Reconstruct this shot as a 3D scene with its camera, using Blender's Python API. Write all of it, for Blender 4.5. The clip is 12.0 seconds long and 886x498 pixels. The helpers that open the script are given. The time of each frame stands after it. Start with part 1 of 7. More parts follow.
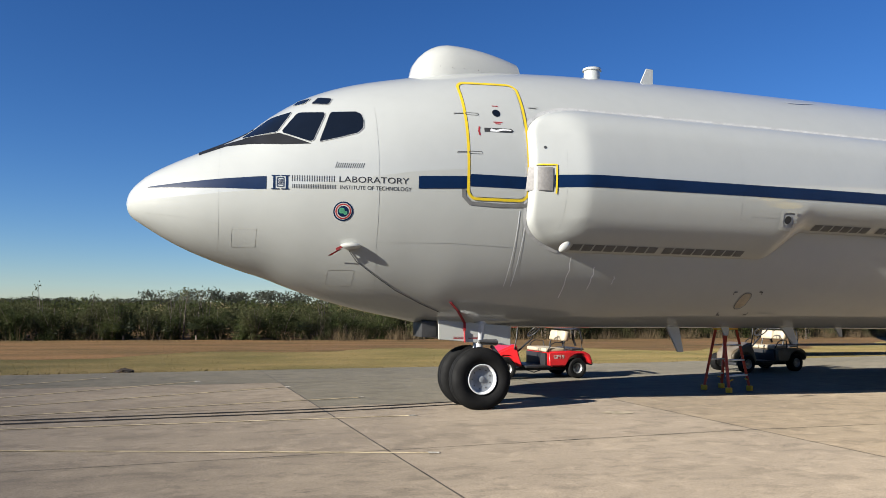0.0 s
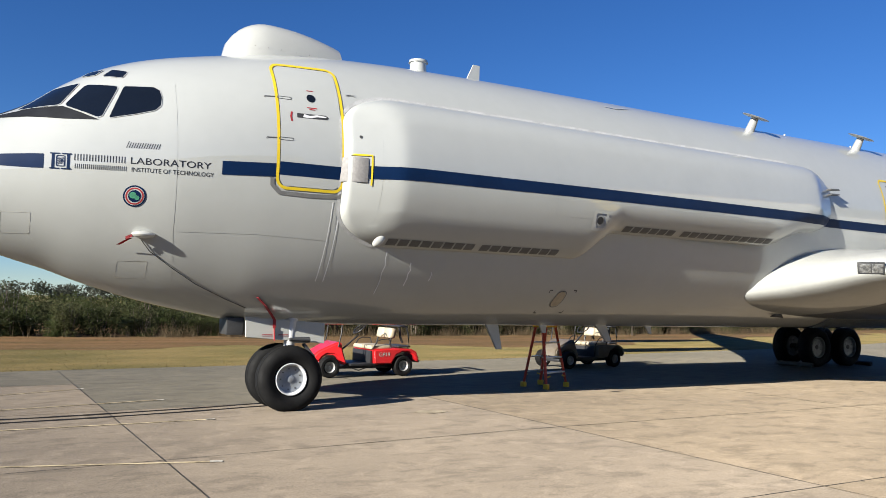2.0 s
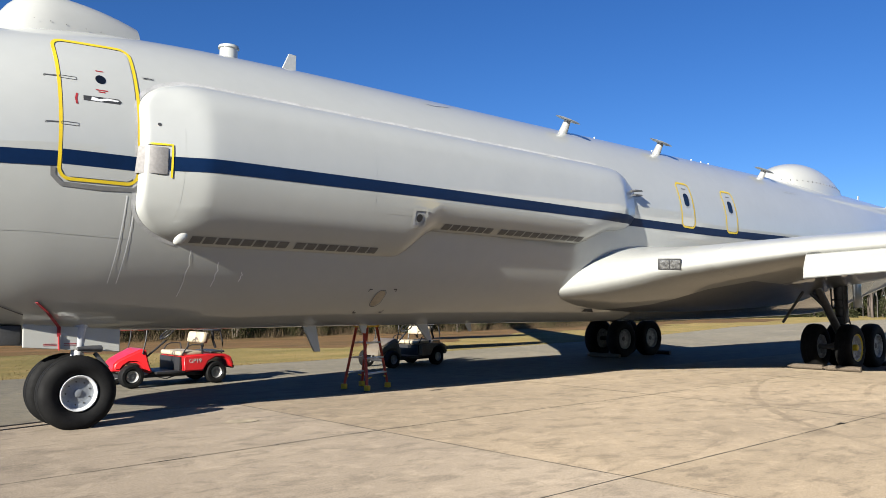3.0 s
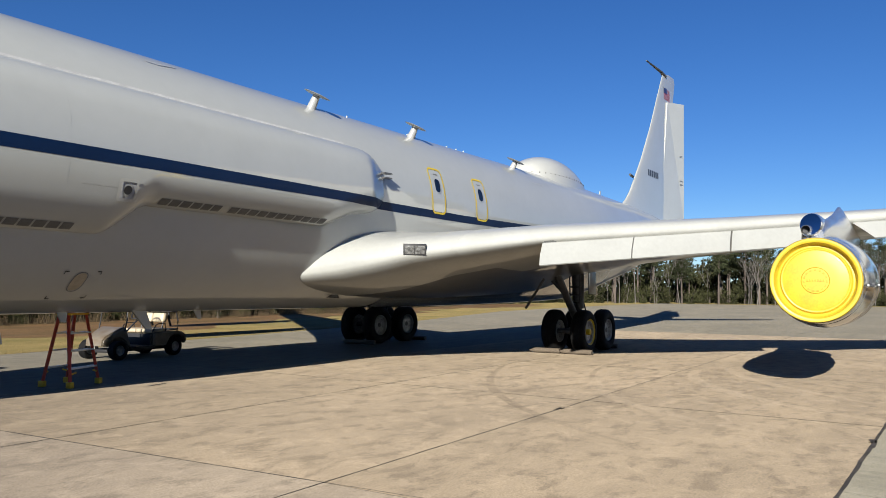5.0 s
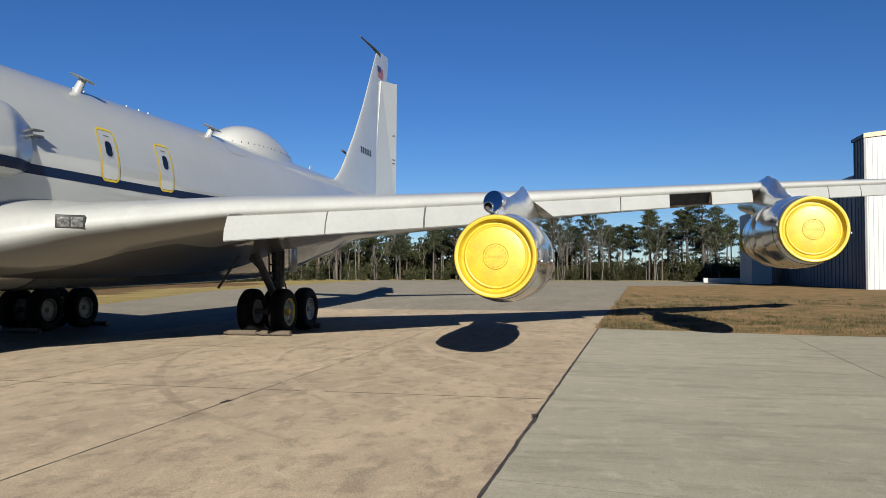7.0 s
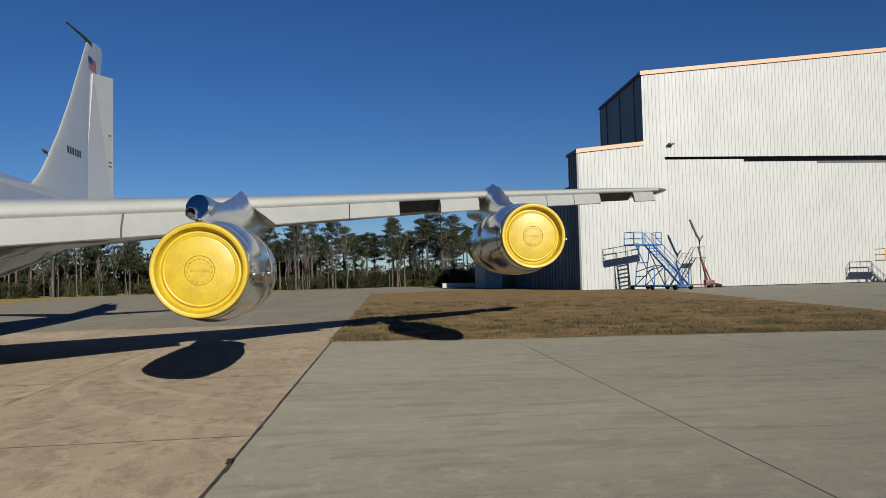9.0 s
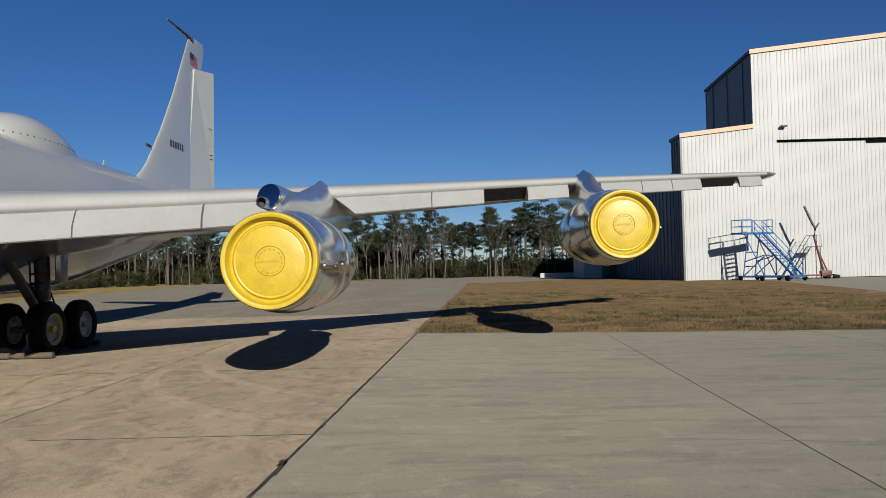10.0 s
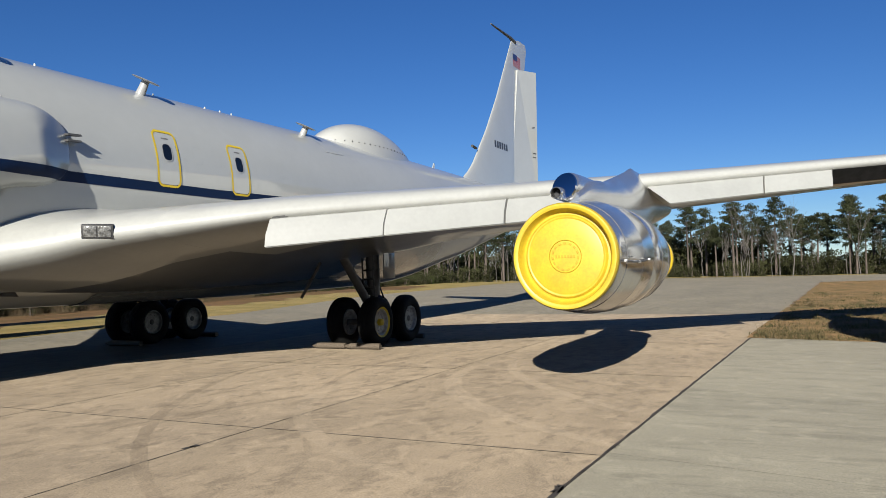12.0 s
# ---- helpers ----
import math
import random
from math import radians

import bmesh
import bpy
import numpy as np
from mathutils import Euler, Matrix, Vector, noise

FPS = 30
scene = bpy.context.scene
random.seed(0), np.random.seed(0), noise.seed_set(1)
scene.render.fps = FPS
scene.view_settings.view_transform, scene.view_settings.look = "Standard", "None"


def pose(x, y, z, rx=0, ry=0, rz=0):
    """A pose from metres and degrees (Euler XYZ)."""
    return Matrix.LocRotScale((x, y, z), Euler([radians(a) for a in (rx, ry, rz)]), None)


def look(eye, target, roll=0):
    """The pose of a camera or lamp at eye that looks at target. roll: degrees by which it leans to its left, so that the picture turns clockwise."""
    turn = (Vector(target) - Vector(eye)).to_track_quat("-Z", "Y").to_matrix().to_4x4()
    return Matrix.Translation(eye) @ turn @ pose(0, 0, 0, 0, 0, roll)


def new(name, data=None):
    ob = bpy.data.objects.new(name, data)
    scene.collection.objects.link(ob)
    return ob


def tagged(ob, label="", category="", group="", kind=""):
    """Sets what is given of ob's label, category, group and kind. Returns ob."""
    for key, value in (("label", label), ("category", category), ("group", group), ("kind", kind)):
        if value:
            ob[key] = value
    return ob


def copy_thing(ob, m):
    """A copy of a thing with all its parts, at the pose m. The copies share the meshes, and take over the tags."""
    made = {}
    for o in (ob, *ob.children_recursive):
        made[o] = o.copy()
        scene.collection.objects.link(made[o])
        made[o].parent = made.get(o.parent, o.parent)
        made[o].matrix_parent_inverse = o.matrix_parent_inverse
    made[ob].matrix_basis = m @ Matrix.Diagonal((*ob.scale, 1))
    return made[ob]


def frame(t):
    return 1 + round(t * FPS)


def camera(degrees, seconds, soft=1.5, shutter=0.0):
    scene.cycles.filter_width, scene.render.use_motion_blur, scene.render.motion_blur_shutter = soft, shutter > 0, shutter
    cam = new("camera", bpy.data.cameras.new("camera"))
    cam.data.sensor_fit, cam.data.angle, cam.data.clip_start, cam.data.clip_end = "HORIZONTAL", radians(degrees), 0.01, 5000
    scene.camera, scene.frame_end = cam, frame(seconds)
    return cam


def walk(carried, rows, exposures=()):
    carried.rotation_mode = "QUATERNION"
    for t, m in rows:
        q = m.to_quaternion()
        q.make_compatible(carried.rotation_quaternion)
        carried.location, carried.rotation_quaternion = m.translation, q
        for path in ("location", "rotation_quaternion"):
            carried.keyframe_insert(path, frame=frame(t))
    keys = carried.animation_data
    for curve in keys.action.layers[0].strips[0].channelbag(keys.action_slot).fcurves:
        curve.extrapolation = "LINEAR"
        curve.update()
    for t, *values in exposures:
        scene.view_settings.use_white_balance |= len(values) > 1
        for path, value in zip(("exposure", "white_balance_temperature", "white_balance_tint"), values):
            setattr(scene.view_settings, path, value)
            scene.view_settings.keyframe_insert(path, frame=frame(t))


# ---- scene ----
cam = camera(60.4, 12.0, soft=0.85)
PATH = [
    (0, (0.397, 0.027, 1.601), (1.0, 1.929, 1.748), 0.8),
    (0.5, (0.51, 0.164, 1.618), (1.169, 2.046, 1.77), 0.6),
    (1, (0.668, 0.2, 1.623), (1.413, 2.049, 1.78), 0.2),
    (1.5, (0.935, 0.176, 1.624), (1.761, 1.99, 1.775), 1.3),
    (2, (1.125, 0.239, 1.614), (2.079, 1.991, 1.758), 1.3),
    (2.5, (1.264, 0.39, 1.631), (2.367, 2.05, 1.793), 1.0),
    (3, (1.514, 0.467, 1.632), (2.832, 1.965, 1.779), 0.2),
    (3.5, (1.812, 0.412, 1.647), (3.221, 1.825, 1.783), 0.9),
    (3.6, (1.891, 0.447, 1.619), (3.325, 1.835, 1.754), 1.0),
    (3.7, (1.941, 0.489, 1.608), (3.407, 1.843, 1.734), 0.9),
    (5.3, (2.847, 0.471, 1.652), (4.581, 1.463, 1.75), 0.2),
    (5.5, (2.966, 0.493, 1.64), (4.739, 1.415, 1.723), -0.1),
    (6, (3.323, 0.52, 1.65), (5.217, 1.156, 1.746), -0.7),
    (6.5, (3.571, 0.412, 1.649), (5.506, 0.912, 1.705), -0.6),
    (7, (3.906, 0.232, 1.653), (5.863, 0.641, 1.709), -0.0),
    (7.3, (4.092, 0.171, 1.641), (6.067, 0.484, 1.687), 0.0),
    (7.5, (4.226, 0.199, 1.657), (6.219, 0.333, 1.743), 0.2),
    (7.7, (4.33, 0.16, 1.666), (6.328, 0.148, 1.759), -0.1),
    (9.3, (5.288, -0.265, 1.715), (7.271, -0.512, 1.785), -1.5),
    (9.5, (5.392, -0.337, 1.707), (7.38, -0.537, 1.773), -1.9),
    (10, (5.722, -0.562, 1.727), (7.721, -0.546, 1.776), -1.4),
    (10.5, (6.009, -0.642, 1.719), (8.001, -0.48, 1.779), -1.4),
    (11, (6.278, -0.695, 1.714), (8.251, -0.378, 1.801), -1.9),
    (11.5, (6.56, -0.795, 1.717), (8.452, -0.158, 1.84), -1.0),
    (12, (6.833, -0.785, 1.71), (8.643, 0.064, 1.772), -1.4),
]
walk(cam, [(t, look(eye, target, roll)) for t, eye, target, roll in PATH],
     exposures=((0, 1.20), (1.5, 1.27), (2.5, 1.32), (3.6, 1.25), (5.5, 1.0), (6.0, 0.97), (6.5, 0.72), (7.0, 0.78), (7.5, 0.62), (9.5, 0.27), (10.5, 0.46), (11.5, 0.79), (12, 0.84)))

# ---- world ----
SUN_WAY = Vector((2.37, 0.68, -1.0)).normalized()
world = bpy.data.worlds.new("sky")
scene.world = world
world.use_nodes = True
_n = world.node_tree.nodes
_sky = _n.new("ShaderNodeTexSky")
_sky.sky_type = "NISHITA"
_sky.sun_disc = False
_sky.sun_elevation = math.asin(-SUN_WAY.z)
_sky.sun_rotation = math.atan2(-SUN_WAY.x, -SUN_WAY.y)
_sky.altitude = 30
_sky.air_density = 0.86
_sky.dust_density = 0.0
_sky.ozone_density = 6.0
_hue = _n.new("ShaderNodeHueSaturation")
_hue.inputs["Saturation"].default_value = 1.14
_hue.inputs["Hue"].default_value = 0.5095
_hue.inputs["Value"].default_value = 0.99
world.node_tree.links.new(_sky.outputs[0], _hue.inputs["Color"])
world.node_tree.links.new(_hue.outputs[0], _n["Background"].inputs[0])
_n["Background"].inputs[1].default_value = 0.05

_lamp = bpy.data.lights.new("sun", "SUN")
_lamp.energy, _lamp.angle, _lamp.color = 5.0, radians(0.5), (1.0, 0.955, 0.87)
sun = new("sun", _lamp)
sun.matrix_world = Matrix.Translation((-60, -20, 40)) @ SUN_WAY.to_track_quat("-Z", "Y").to_matrix().to_4x4()


# ---- materials ----
def material(name, colour, rough=0.6, metal=0.0, vary=0.12, scale=6.0, fine=60.0, bump=0.0, coat=0.0, second=None, stretch=(1, 1, 1), per_object=0.0, spec=0.5, bump_scale=None, detail=6.0):
    """A surface with colour variation at two scales, and fine relief."""
    m = bpy.data.materials.new(name)
    m.use_nodes = True
    t, nd = m.node_tree, m.node_tree.nodes
    b = nd["Principled BSDF"]
    co = nd.new("ShaderNodeTexCoord")
    mp = nd.new("ShaderNodeMapping")
    mp.inputs["Scale"].default_value = stretch
    t.links.new(co.outputs["Object"], mp.inputs[0])
    big, small = nd.new("ShaderNodeTexNoise"), nd.new("ShaderNodeTexNoise")
    for tex, s in ((big, scale), (small, fine)):
        tex.inputs["Scale"].default_value = s
        tex.inputs["Detail"].default_value = detail
        t.links.new(mp.outputs[0], tex.inputs["Vector"])
    c1 = Vector(colour[:3])
    c2 = Vector(second[:3]) if second else c1 * (1 - 2 * vary)
    ramp = nd.new("ShaderNodeMix")
    ramp.data_type = "RGBA"
    ramp.inputs[6].default_value, ramp.inputs[7].default_value = (*c1, 1), (*c2, 1)
    shape = nd.new("ShaderNodeMapRange")
    shape.inputs[1].default_value, shape.inputs[2].default_value = 0.36, 0.66
    t.links.new(big.outputs[0], shape.inputs[0])
    t.links.new(shape.outputs[0], ramp.inputs[0])
    hsv = nd.new("ShaderNodeHueSaturation")
    val = nd.new("ShaderNodeMapRange")
    val.inputs[1].default_value, val.inputs[2].default_value = 0.25, 0.75
    val.inputs[3].default_value, val.inputs[4].default_value = 1 - vary, 1 + vary
    t.links.new(small.outputs[0], val.inputs[0])
    last = val.outputs[0]
    if per_object:
        info = nd.new("ShaderNodeObjectInfo")
        rnd = nd.new("ShaderNodeMapRange")
        rnd.inputs[3].default_value, rnd.inputs[4].default_value = 1 - per_object, 1 + per_object
        t.links.new(info.outputs["Random"], rnd.inputs[0])
        mul = nd.new("ShaderNodeMath")
        mul.operation = "MULTIPLY"
        t.links.new(last, mul.inputs[0])
        t.links.new(rnd.outputs[0], mul.inputs[1])
        last = mul.outputs[0]
    t.links.new(last, hsv.inputs["Value"])
    t.links.new(ramp.outputs[2], hsv.inputs["Color"])
    t.links.new(hsv.outputs[0], b.inputs["Base Color"])
    rr = nd.new("ShaderNodeMapRange")
    rr.inputs[3].default_value, rr.inputs[4].default_value = max(0.02, rough * 0.85), min(1, rough * 1.15)
    t.links.new(big.outputs[0], rr.inputs[0])
    t.links.new(rr.outputs[0], b.inputs["Roughness"])
    b.inputs["Metallic"].default_value = metal
    b.inputs["Specular IOR Level"].default_value = spec
    if coat:
        b.inputs["Coat Weight"].default_value, b.inputs["Coat Roughness"].default_value = coat, 0.045
        b.inputs["Coat IOR"].default_value = 1.5 + 0.35 * (coat > 0.5)
    if bump:
        bp = nd.new("ShaderNodeBump")
        bp.inputs["Strength"].default_value, bp.inputs["Distance"].default_value = bump, 0.02
        src = small
        if bump_scale:
            src = nd.new("ShaderNodeTexNoise")
            src.inputs["Scale"].default_value = bump_scale
            t.links.new(mp.outputs[0], src.inputs["Vector"])
        t.links.new(src.outputs[0], bp.inputs["Height"])
        t.links.new(bp.outputs[0], b.inputs["Normal"])
    return m


M_WHITE = material("aircraft_white", (0.396, 0.406, 0.382), 0.30, vary=0.02, scale=0.8, fine=5, bump=0.035, bump_scale=1.6, coat=0.8, stretch=(1, 1, 1))
M_BELLY = material("belly_dark_grey", (0.164, 0.176, 0.177), 0.25, vary=0.06, scale=0.9, fine=8, bump=0.05, bump_scale=1.4, coat=0.9)
M_RADOME = material("radome_white", (0.43, 0.433, 0.397), 0.30, vary=0.02, scale=1.5, fine=12, coat=0.7)
M_NAVY = material("navy_paint", (0.003, 0.015, 0.052), 0.42, vary=0.08, scale=1.5, fine=20, spec=0.15)
M_YELLOW = material("yellow_paint", (0.62, 0.45, 0.02), 0.4, vary=0.05, scale=4, fine=30)
M_COVER = material("yellow_cover", (0.50, 0.358, 0.020), 0.45, vary=0.10, scale=4.5, fine=28, coat=0.08, second=(0.445, 0.305, 0.020), detail=10)
M_COVER_DARK = material("yellow_cover_letters", (0.43, 0.28, 0.008), 0.5, vary=0.05)
M_BLACK = material("antiglare_black", (0.012, 0.013, 0.016), 0.6, vary=0.15, scale=5, spec=0.15)
M_INK = material("black_lettering", (0.012, 0.013, 0.018), 0.4, vary=0.05)
M_GLASS = material("cockpit_glass", (0.006, 0.008, 0.011), 0.05, vary=0.05, spec=0.8)
M_FRAME = material("window_frame_grey", (0.34, 0.345, 0.33), 0.4, vary=0.05)
M_SEAM = material("panel_seam_grey", (0.386, 0.396, 0.373), 0.30, vary=0.03, coat=0.8)
M_SEALANT = material("sealant_grey", (0.45, 0.45, 0.44), 0.6, vary=0.12, fine=40)
M_SEALWHITE = material("white_sealant", (0.72, 0.73, 0.71), 0.5, vary=0.06)
M_TAPE = material("silver_tape", (0.20, 0.192, 0.185), 0.6, metal=0.2, vary=0.10, scale=30, fine=120)
M_GRILLE = material("grille_dark", (0.15, 0.15, 0.145), 0.6, vary=0.12)
M_RED = material("red_ribbon", (0.30, 0.012, 0.018), 0.7, vary=0.12)
M_CHROME = material("polished_aluminium", (0.68, 0.69, 0.685), 0.17, metal=0.88, vary=0.06, scale=1.6, fine=8, bump=0.05, bump_scale=1.6)
M_MIRROR = material("mirror_metal", (0.72, 0.73, 0.75), 0.07, metal=1.0, vary=0.03)
M_DULLMETAL = material("dull_polished_metal", (0.60, 0.61, 0.61), 0.22, metal=0.85, vary=0.06, scale=1.6, fine=9, bump=0.06, bump_scale=1.8)
M_ALU = material("bare_aluminium", (0.60, 0.60, 0.585), 0.42, metal=0.4, vary=0.10, scale=2.2, fine=14, bump=0.05)
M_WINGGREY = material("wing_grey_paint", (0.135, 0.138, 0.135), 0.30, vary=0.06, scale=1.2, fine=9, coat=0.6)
M_GREYPAINT = material("light_grey_paint", (0.29, 0.295, 0.29), 0.35, vary=0.05, scale=3, fine=20)
M_SLAT = material("slat_white", (0.31, 0.315, 0.295), 0.38, vary=0.04, scale=1.4, fine=12)
M_LEADING = material("leading_edge_white", (0.37, 0.373, 0.345), 0.32, vary=0.04, scale=1.4, fine=12, coat=0.5)
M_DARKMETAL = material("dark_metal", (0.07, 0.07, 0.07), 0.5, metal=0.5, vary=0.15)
M_STRUT = material("gear_grey", (0.10, 0.10, 0.10), 0.45, metal=0.3, vary=0.15, scale=8)
M_TYRE = material("tyre_rubber", (0.009, 0.009, 0.009), 0.75, vary=0.2, scale=7, fine=70, bump=0.15, spec=0.18)
M_RIM = material("wheel_rim_paint", (0.62, 0.63, 0.63), 0.4, vary=0.1, scale=10)
M_WHEELDISC = material("wheel_disc_grey", (0.27, 0.29, 0.31), 0.4, metal=0.3, vary=0.08, scale=10)
M_RIM_DULL = material("dull_wheel_rim", (0.42, 0.42, 0.41), 0.5, metal=0.3, vary=0.2, scale=14)
M_LAMPGLASS = material("lamp_glass", (0.50, 0.50, 0.48), 0.22, metal=0.7, vary=0.35, scale=14, fine=40, bump=0.3)
M_CARTRED = material("cart_red", (0.58, 0.018, 0.022), 0.3, vary=0.06, scale=5, coat=0.4)
M_CARTTAN = material("cart_tan", (0.12, 0.092, 0.058), 0.38, vary=0.12, scale=5, second=(0.15, 0.13, 0.10), coat=0.2)
M_VINYL = material("seat_vinyl", (0.46, 0.385, 0.27), 0.5, vary=0.08, scale=9, bump=0.1)
M_PLASTIC = material("black_plastic", (0.022, 0.022, 0.024), 0.5, vary=0.15)
M_ORANGE = material("ladder_orange", (0.52, 0.06, 0.022), 0.45, vary=0.1, scale=9)
M_LADYEL = material("ladder_foot_yellow", (0.78, 0.46, 0.02), 0.5, vary=0.1)
M_WOOD = material("weathered_wood", (0.13, 0.10, 0.07), 0.8, vary=0.25, scale=5, fine=50, stretch=(1, 8, 8), bump=0.3)
M_BLUE = material("stair_blue", (0.02, 0.135, 0.36), 0.45, vary=0.14, scale=6)
M_RUSTRED = material("hoist_red", (0.13, 0.032, 0.024), 0.5, vary=0.2, scale=6)
M_STANDYEL = material("stand_yellow", (0.75, 0.40, 0.02), 0.45, vary=0.1)
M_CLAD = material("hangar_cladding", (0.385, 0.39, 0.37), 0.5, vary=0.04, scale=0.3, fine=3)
# cladding away from the sun: shade put into a darker, bluer base colour
M_CLADBACK = material("hangar_shaded_cladding", (0.135, 0.145, 0.15), 0.5, vary=0.06, scale=0.3, fine=3)
M_FASCIA = material("hangar_copper_fascia", (0.55, 0.33, 0.20), 0.5, vary=0.08)
def paving(name, light, dark, stain, grain=1.0, streak=(1, 1, 1), per_object=0.05, rough=0.8):
    """Weathered concrete: broad tone, cloudy stains, fine aggregate, in world coordinates so that no slab repeats."""
    m = bpy.data.materials.new(name)
    m.use_nodes = True
    t, nd = m.node_tree, m.node_tree.nodes
    b = nd["Principled BSDF"]
    geo = nd.new("ShaderNodeNewGeometry")
    mp = nd.new("ShaderNodeMapping")
    mp.inputs["Scale"].default_value = streak
    t.links.new(geo.outputs["Position"], mp.inputs[0])

    def cloud(scale, detail, lo, hi, rough_=0.6, warp=0.0, src=mp):
        n = nd.new("ShaderNodeTexNoise")
        n.inputs["Scale"].default_value, n.inputs["Detail"].default_value, n.inputs["Roughness"].default_value, n.inputs["Distortion"].default_value = scale, detail, rough_, warp
        t.links.new(src.outputs[0], n.inputs["Vector"])
        r = nd.new("ShaderNodeMapRange")
        r.inputs[1].default_value, r.inputs[2].default_value = lo, hi
        t.links.new(n.outputs[0], r.inputs[0])
        return r.outputs[0], n.outputs[0]

    def mix(a, b_, fac, amount=1.0):
        x = nd.new("ShaderNodeMix")
        x.data_type = "RGBA"
        if amount != 1.0:
            k = nd.new("ShaderNodeMath")
            k.operation = "MULTIPLY"
            k.inputs[1].default_value = amount
            t.links.new(fac, k.inputs[0])
            fac = k.outputs[0]
        t.links.new(fac, x.inputs[0])
        for sock, c in ((x.inputs[6], a), (x.inputs[7], b_)):
            if isinstance(c, tuple):
                sock.default_value = (*c, 1)
            else:
                t.links.new(c, sock)
        return x.outputs[2]

    plain = nd.new("ShaderNodeMapping")
    t.links.new(geo.outputs["Position"], plain.inputs[0])
    broad, _ = cloud(0.22, 6, 0.38, 0.62)
    blot, _ = cloud(2.3, 12, 0.50, 0.60, 0.72, 0.3)
    pale, _ = cloud(3.1, 12, 0.52, 0.62, 0.74, 0.4, plain)
    spots, _ = cloud(8.0, 8, 0.60, 0.70, 0.7, 0.0, plain)
    grit, _ = cloud(22.0, 8, 0.36, 0.64, 0.8, 0.0, plain)
    sand, sand_raw = cloud(55.0, 6, 0.34, 0.66, 0.75, 0.0, plain)
    col = mix(light, dark, broad)
    col = mix(col, stain, blot, 0.58)
    scuff, _ = cloud(0.9, 12, 0.46, 0.62, 0.75, 0.5)
    col = mix(col, tuple(0.5 * (a + b_) for a, b_ in zip(dark, stain)), scuff, 0.34)
    col = mix(col, tuple(c * 0.62 for c in dark), grit, 0.30)
    col = mix(col, tuple(c * 0.45 for c in stain), spots, 0.55)
    col = mix(col, tuple(min(0.7, c * 1.22) for c in light), pale, 0.40)
    hsv = nd.new("ShaderNodeHueSaturation")
    val = nd.new("ShaderNodeMapRange")
    val.inputs[3].default_value, val.inputs[4].default_value = 1 - 0.42 * grain, 1 + 0.42 * grain
    t.links.new(sand, val.inputs[0])
    info = nd.new("ShaderNodeObjectInfo")
    rnd = nd.new("ShaderNodeMapRange")
    rnd.inputs[3].default_value, rnd.inputs[4].default_value = 1 - per_object, 1 + per_object
    t.links.new(info.outputs["Random"], rnd.inputs[0])
    mul = nd.new("ShaderNodeMath")
    mul.operation = "MULTIPLY"
    t.links.new(val.outputs[0], mul.inputs[0])
    t.links.new(rnd.outputs[0], mul.inputs[1])
    t.links.new(mul.outputs[0], hsv.inputs["Value"])
    t.links.new(col, hsv.inputs["Color"])
    t.links.new(hsv.outputs[0], b.inputs["Base Color"])
    b.inputs["Roughness"].default_value = rough
    b.inputs["Specular IOR Level"].default_value = 0.12
    b.inputs["Diffuse Roughness"].default_value = 1.0
    bp = nd.new("ShaderNodeBump")
    bp.inputs["Strength"].default_value, bp.inputs["Distance"].default_value = 0.35, 0.01
    t.links.new(sand_raw, bp.inputs["Height"])
    t.links.new(bp.outputs[0], b.inputs["Normal"])
    return m


M_CONC = paving("tan_concrete", (0.216, 0.173, 0.121), (0.166, 0.134, 0.096), (0.090, 0.072, 0.053), 0.8, (0.75, 1.3, 1), 0.06)
M_GREYCONC = paving("grey_concrete", (0.170, 0.158, 0.122), (0.143, 0.133, 0.104), (0.094, 0.087, 0.069), 0.6, (1.5, 0.28, 1), 0.05, 0.72)
M_ASPHALT = paving("weathered_grey_concrete", (0.130, 0.116, 0.089), (0.099, 0.090, 0.070), (0.061, 0.055, 0.044), 0.8, (0.7, 1.4, 1), 0.06)
M_OLDCONC = paving("old_dark_concrete", (0.212, 0.175, 0.131), (0.166, 0.137, 0.105), (0.100, 0.083, 0.064), 0.8, (0.7, 1.4, 1), 0.06)
M_JOINT = material("joint_sealant", (0.062, 0.052, 0.042), 0.9, vary=0.3, scale=3)
M_SOIL = material("wet_soil", (0.040, 0.026, 0.016), 0.95, vary=0.4, scale=8, fine=50, bump=0.8)
M_DIRT = material("soil", (0.10, 0.07, 0.045), 0.95, vary=0.25, scale=3, fine=30, bump=0.5)
M_LINE = material("yellowish_line_paint", (0.37, 0.305, 0.195), 0.8, vary=0.3, scale=3, fine=25, spec=0.1)
M_LINEWHITE = material("white_line_paint", (0.56, 0.52, 0.44), 0.8, vary=0.3, scale=8, fine=40, spec=0.1)
M_MARK = material("worn_line_paint", (0.235, 0.20, 0.145), 0.8, vary=0.2, scale=3, fine=25, spec=0.1)
M_SKID = material("tyre_marks", (0.022, 0.020, 0.019), 0.9, vary=0.2, scale=2, fine=20, spec=0.08)
M_GRASS = material("dry_grass", (0.152, 0.113, 0.046), 0.95, vary=0.42, scale=0.45, fine=26, second=(0.092, 0.078, 0.028), spec=0.1, bump=0.9, bump_scale=20, stretch=(0.7, 1.3, 1), detail=10)
M_TUFT = material("green_tufts", (0.060, 0.066, 0.022), 0.9, vary=0.3, scale=0.5, fine=6, second=(0.095, 0.075, 0.032))
M_PALEARC = paving("swept_concrete", (0.230, 0.185, 0.130), (0.184, 0.149, 0.107), (0.115, 0.094, 0.070), 0.8, (0.75, 1.3, 1), 0.06)
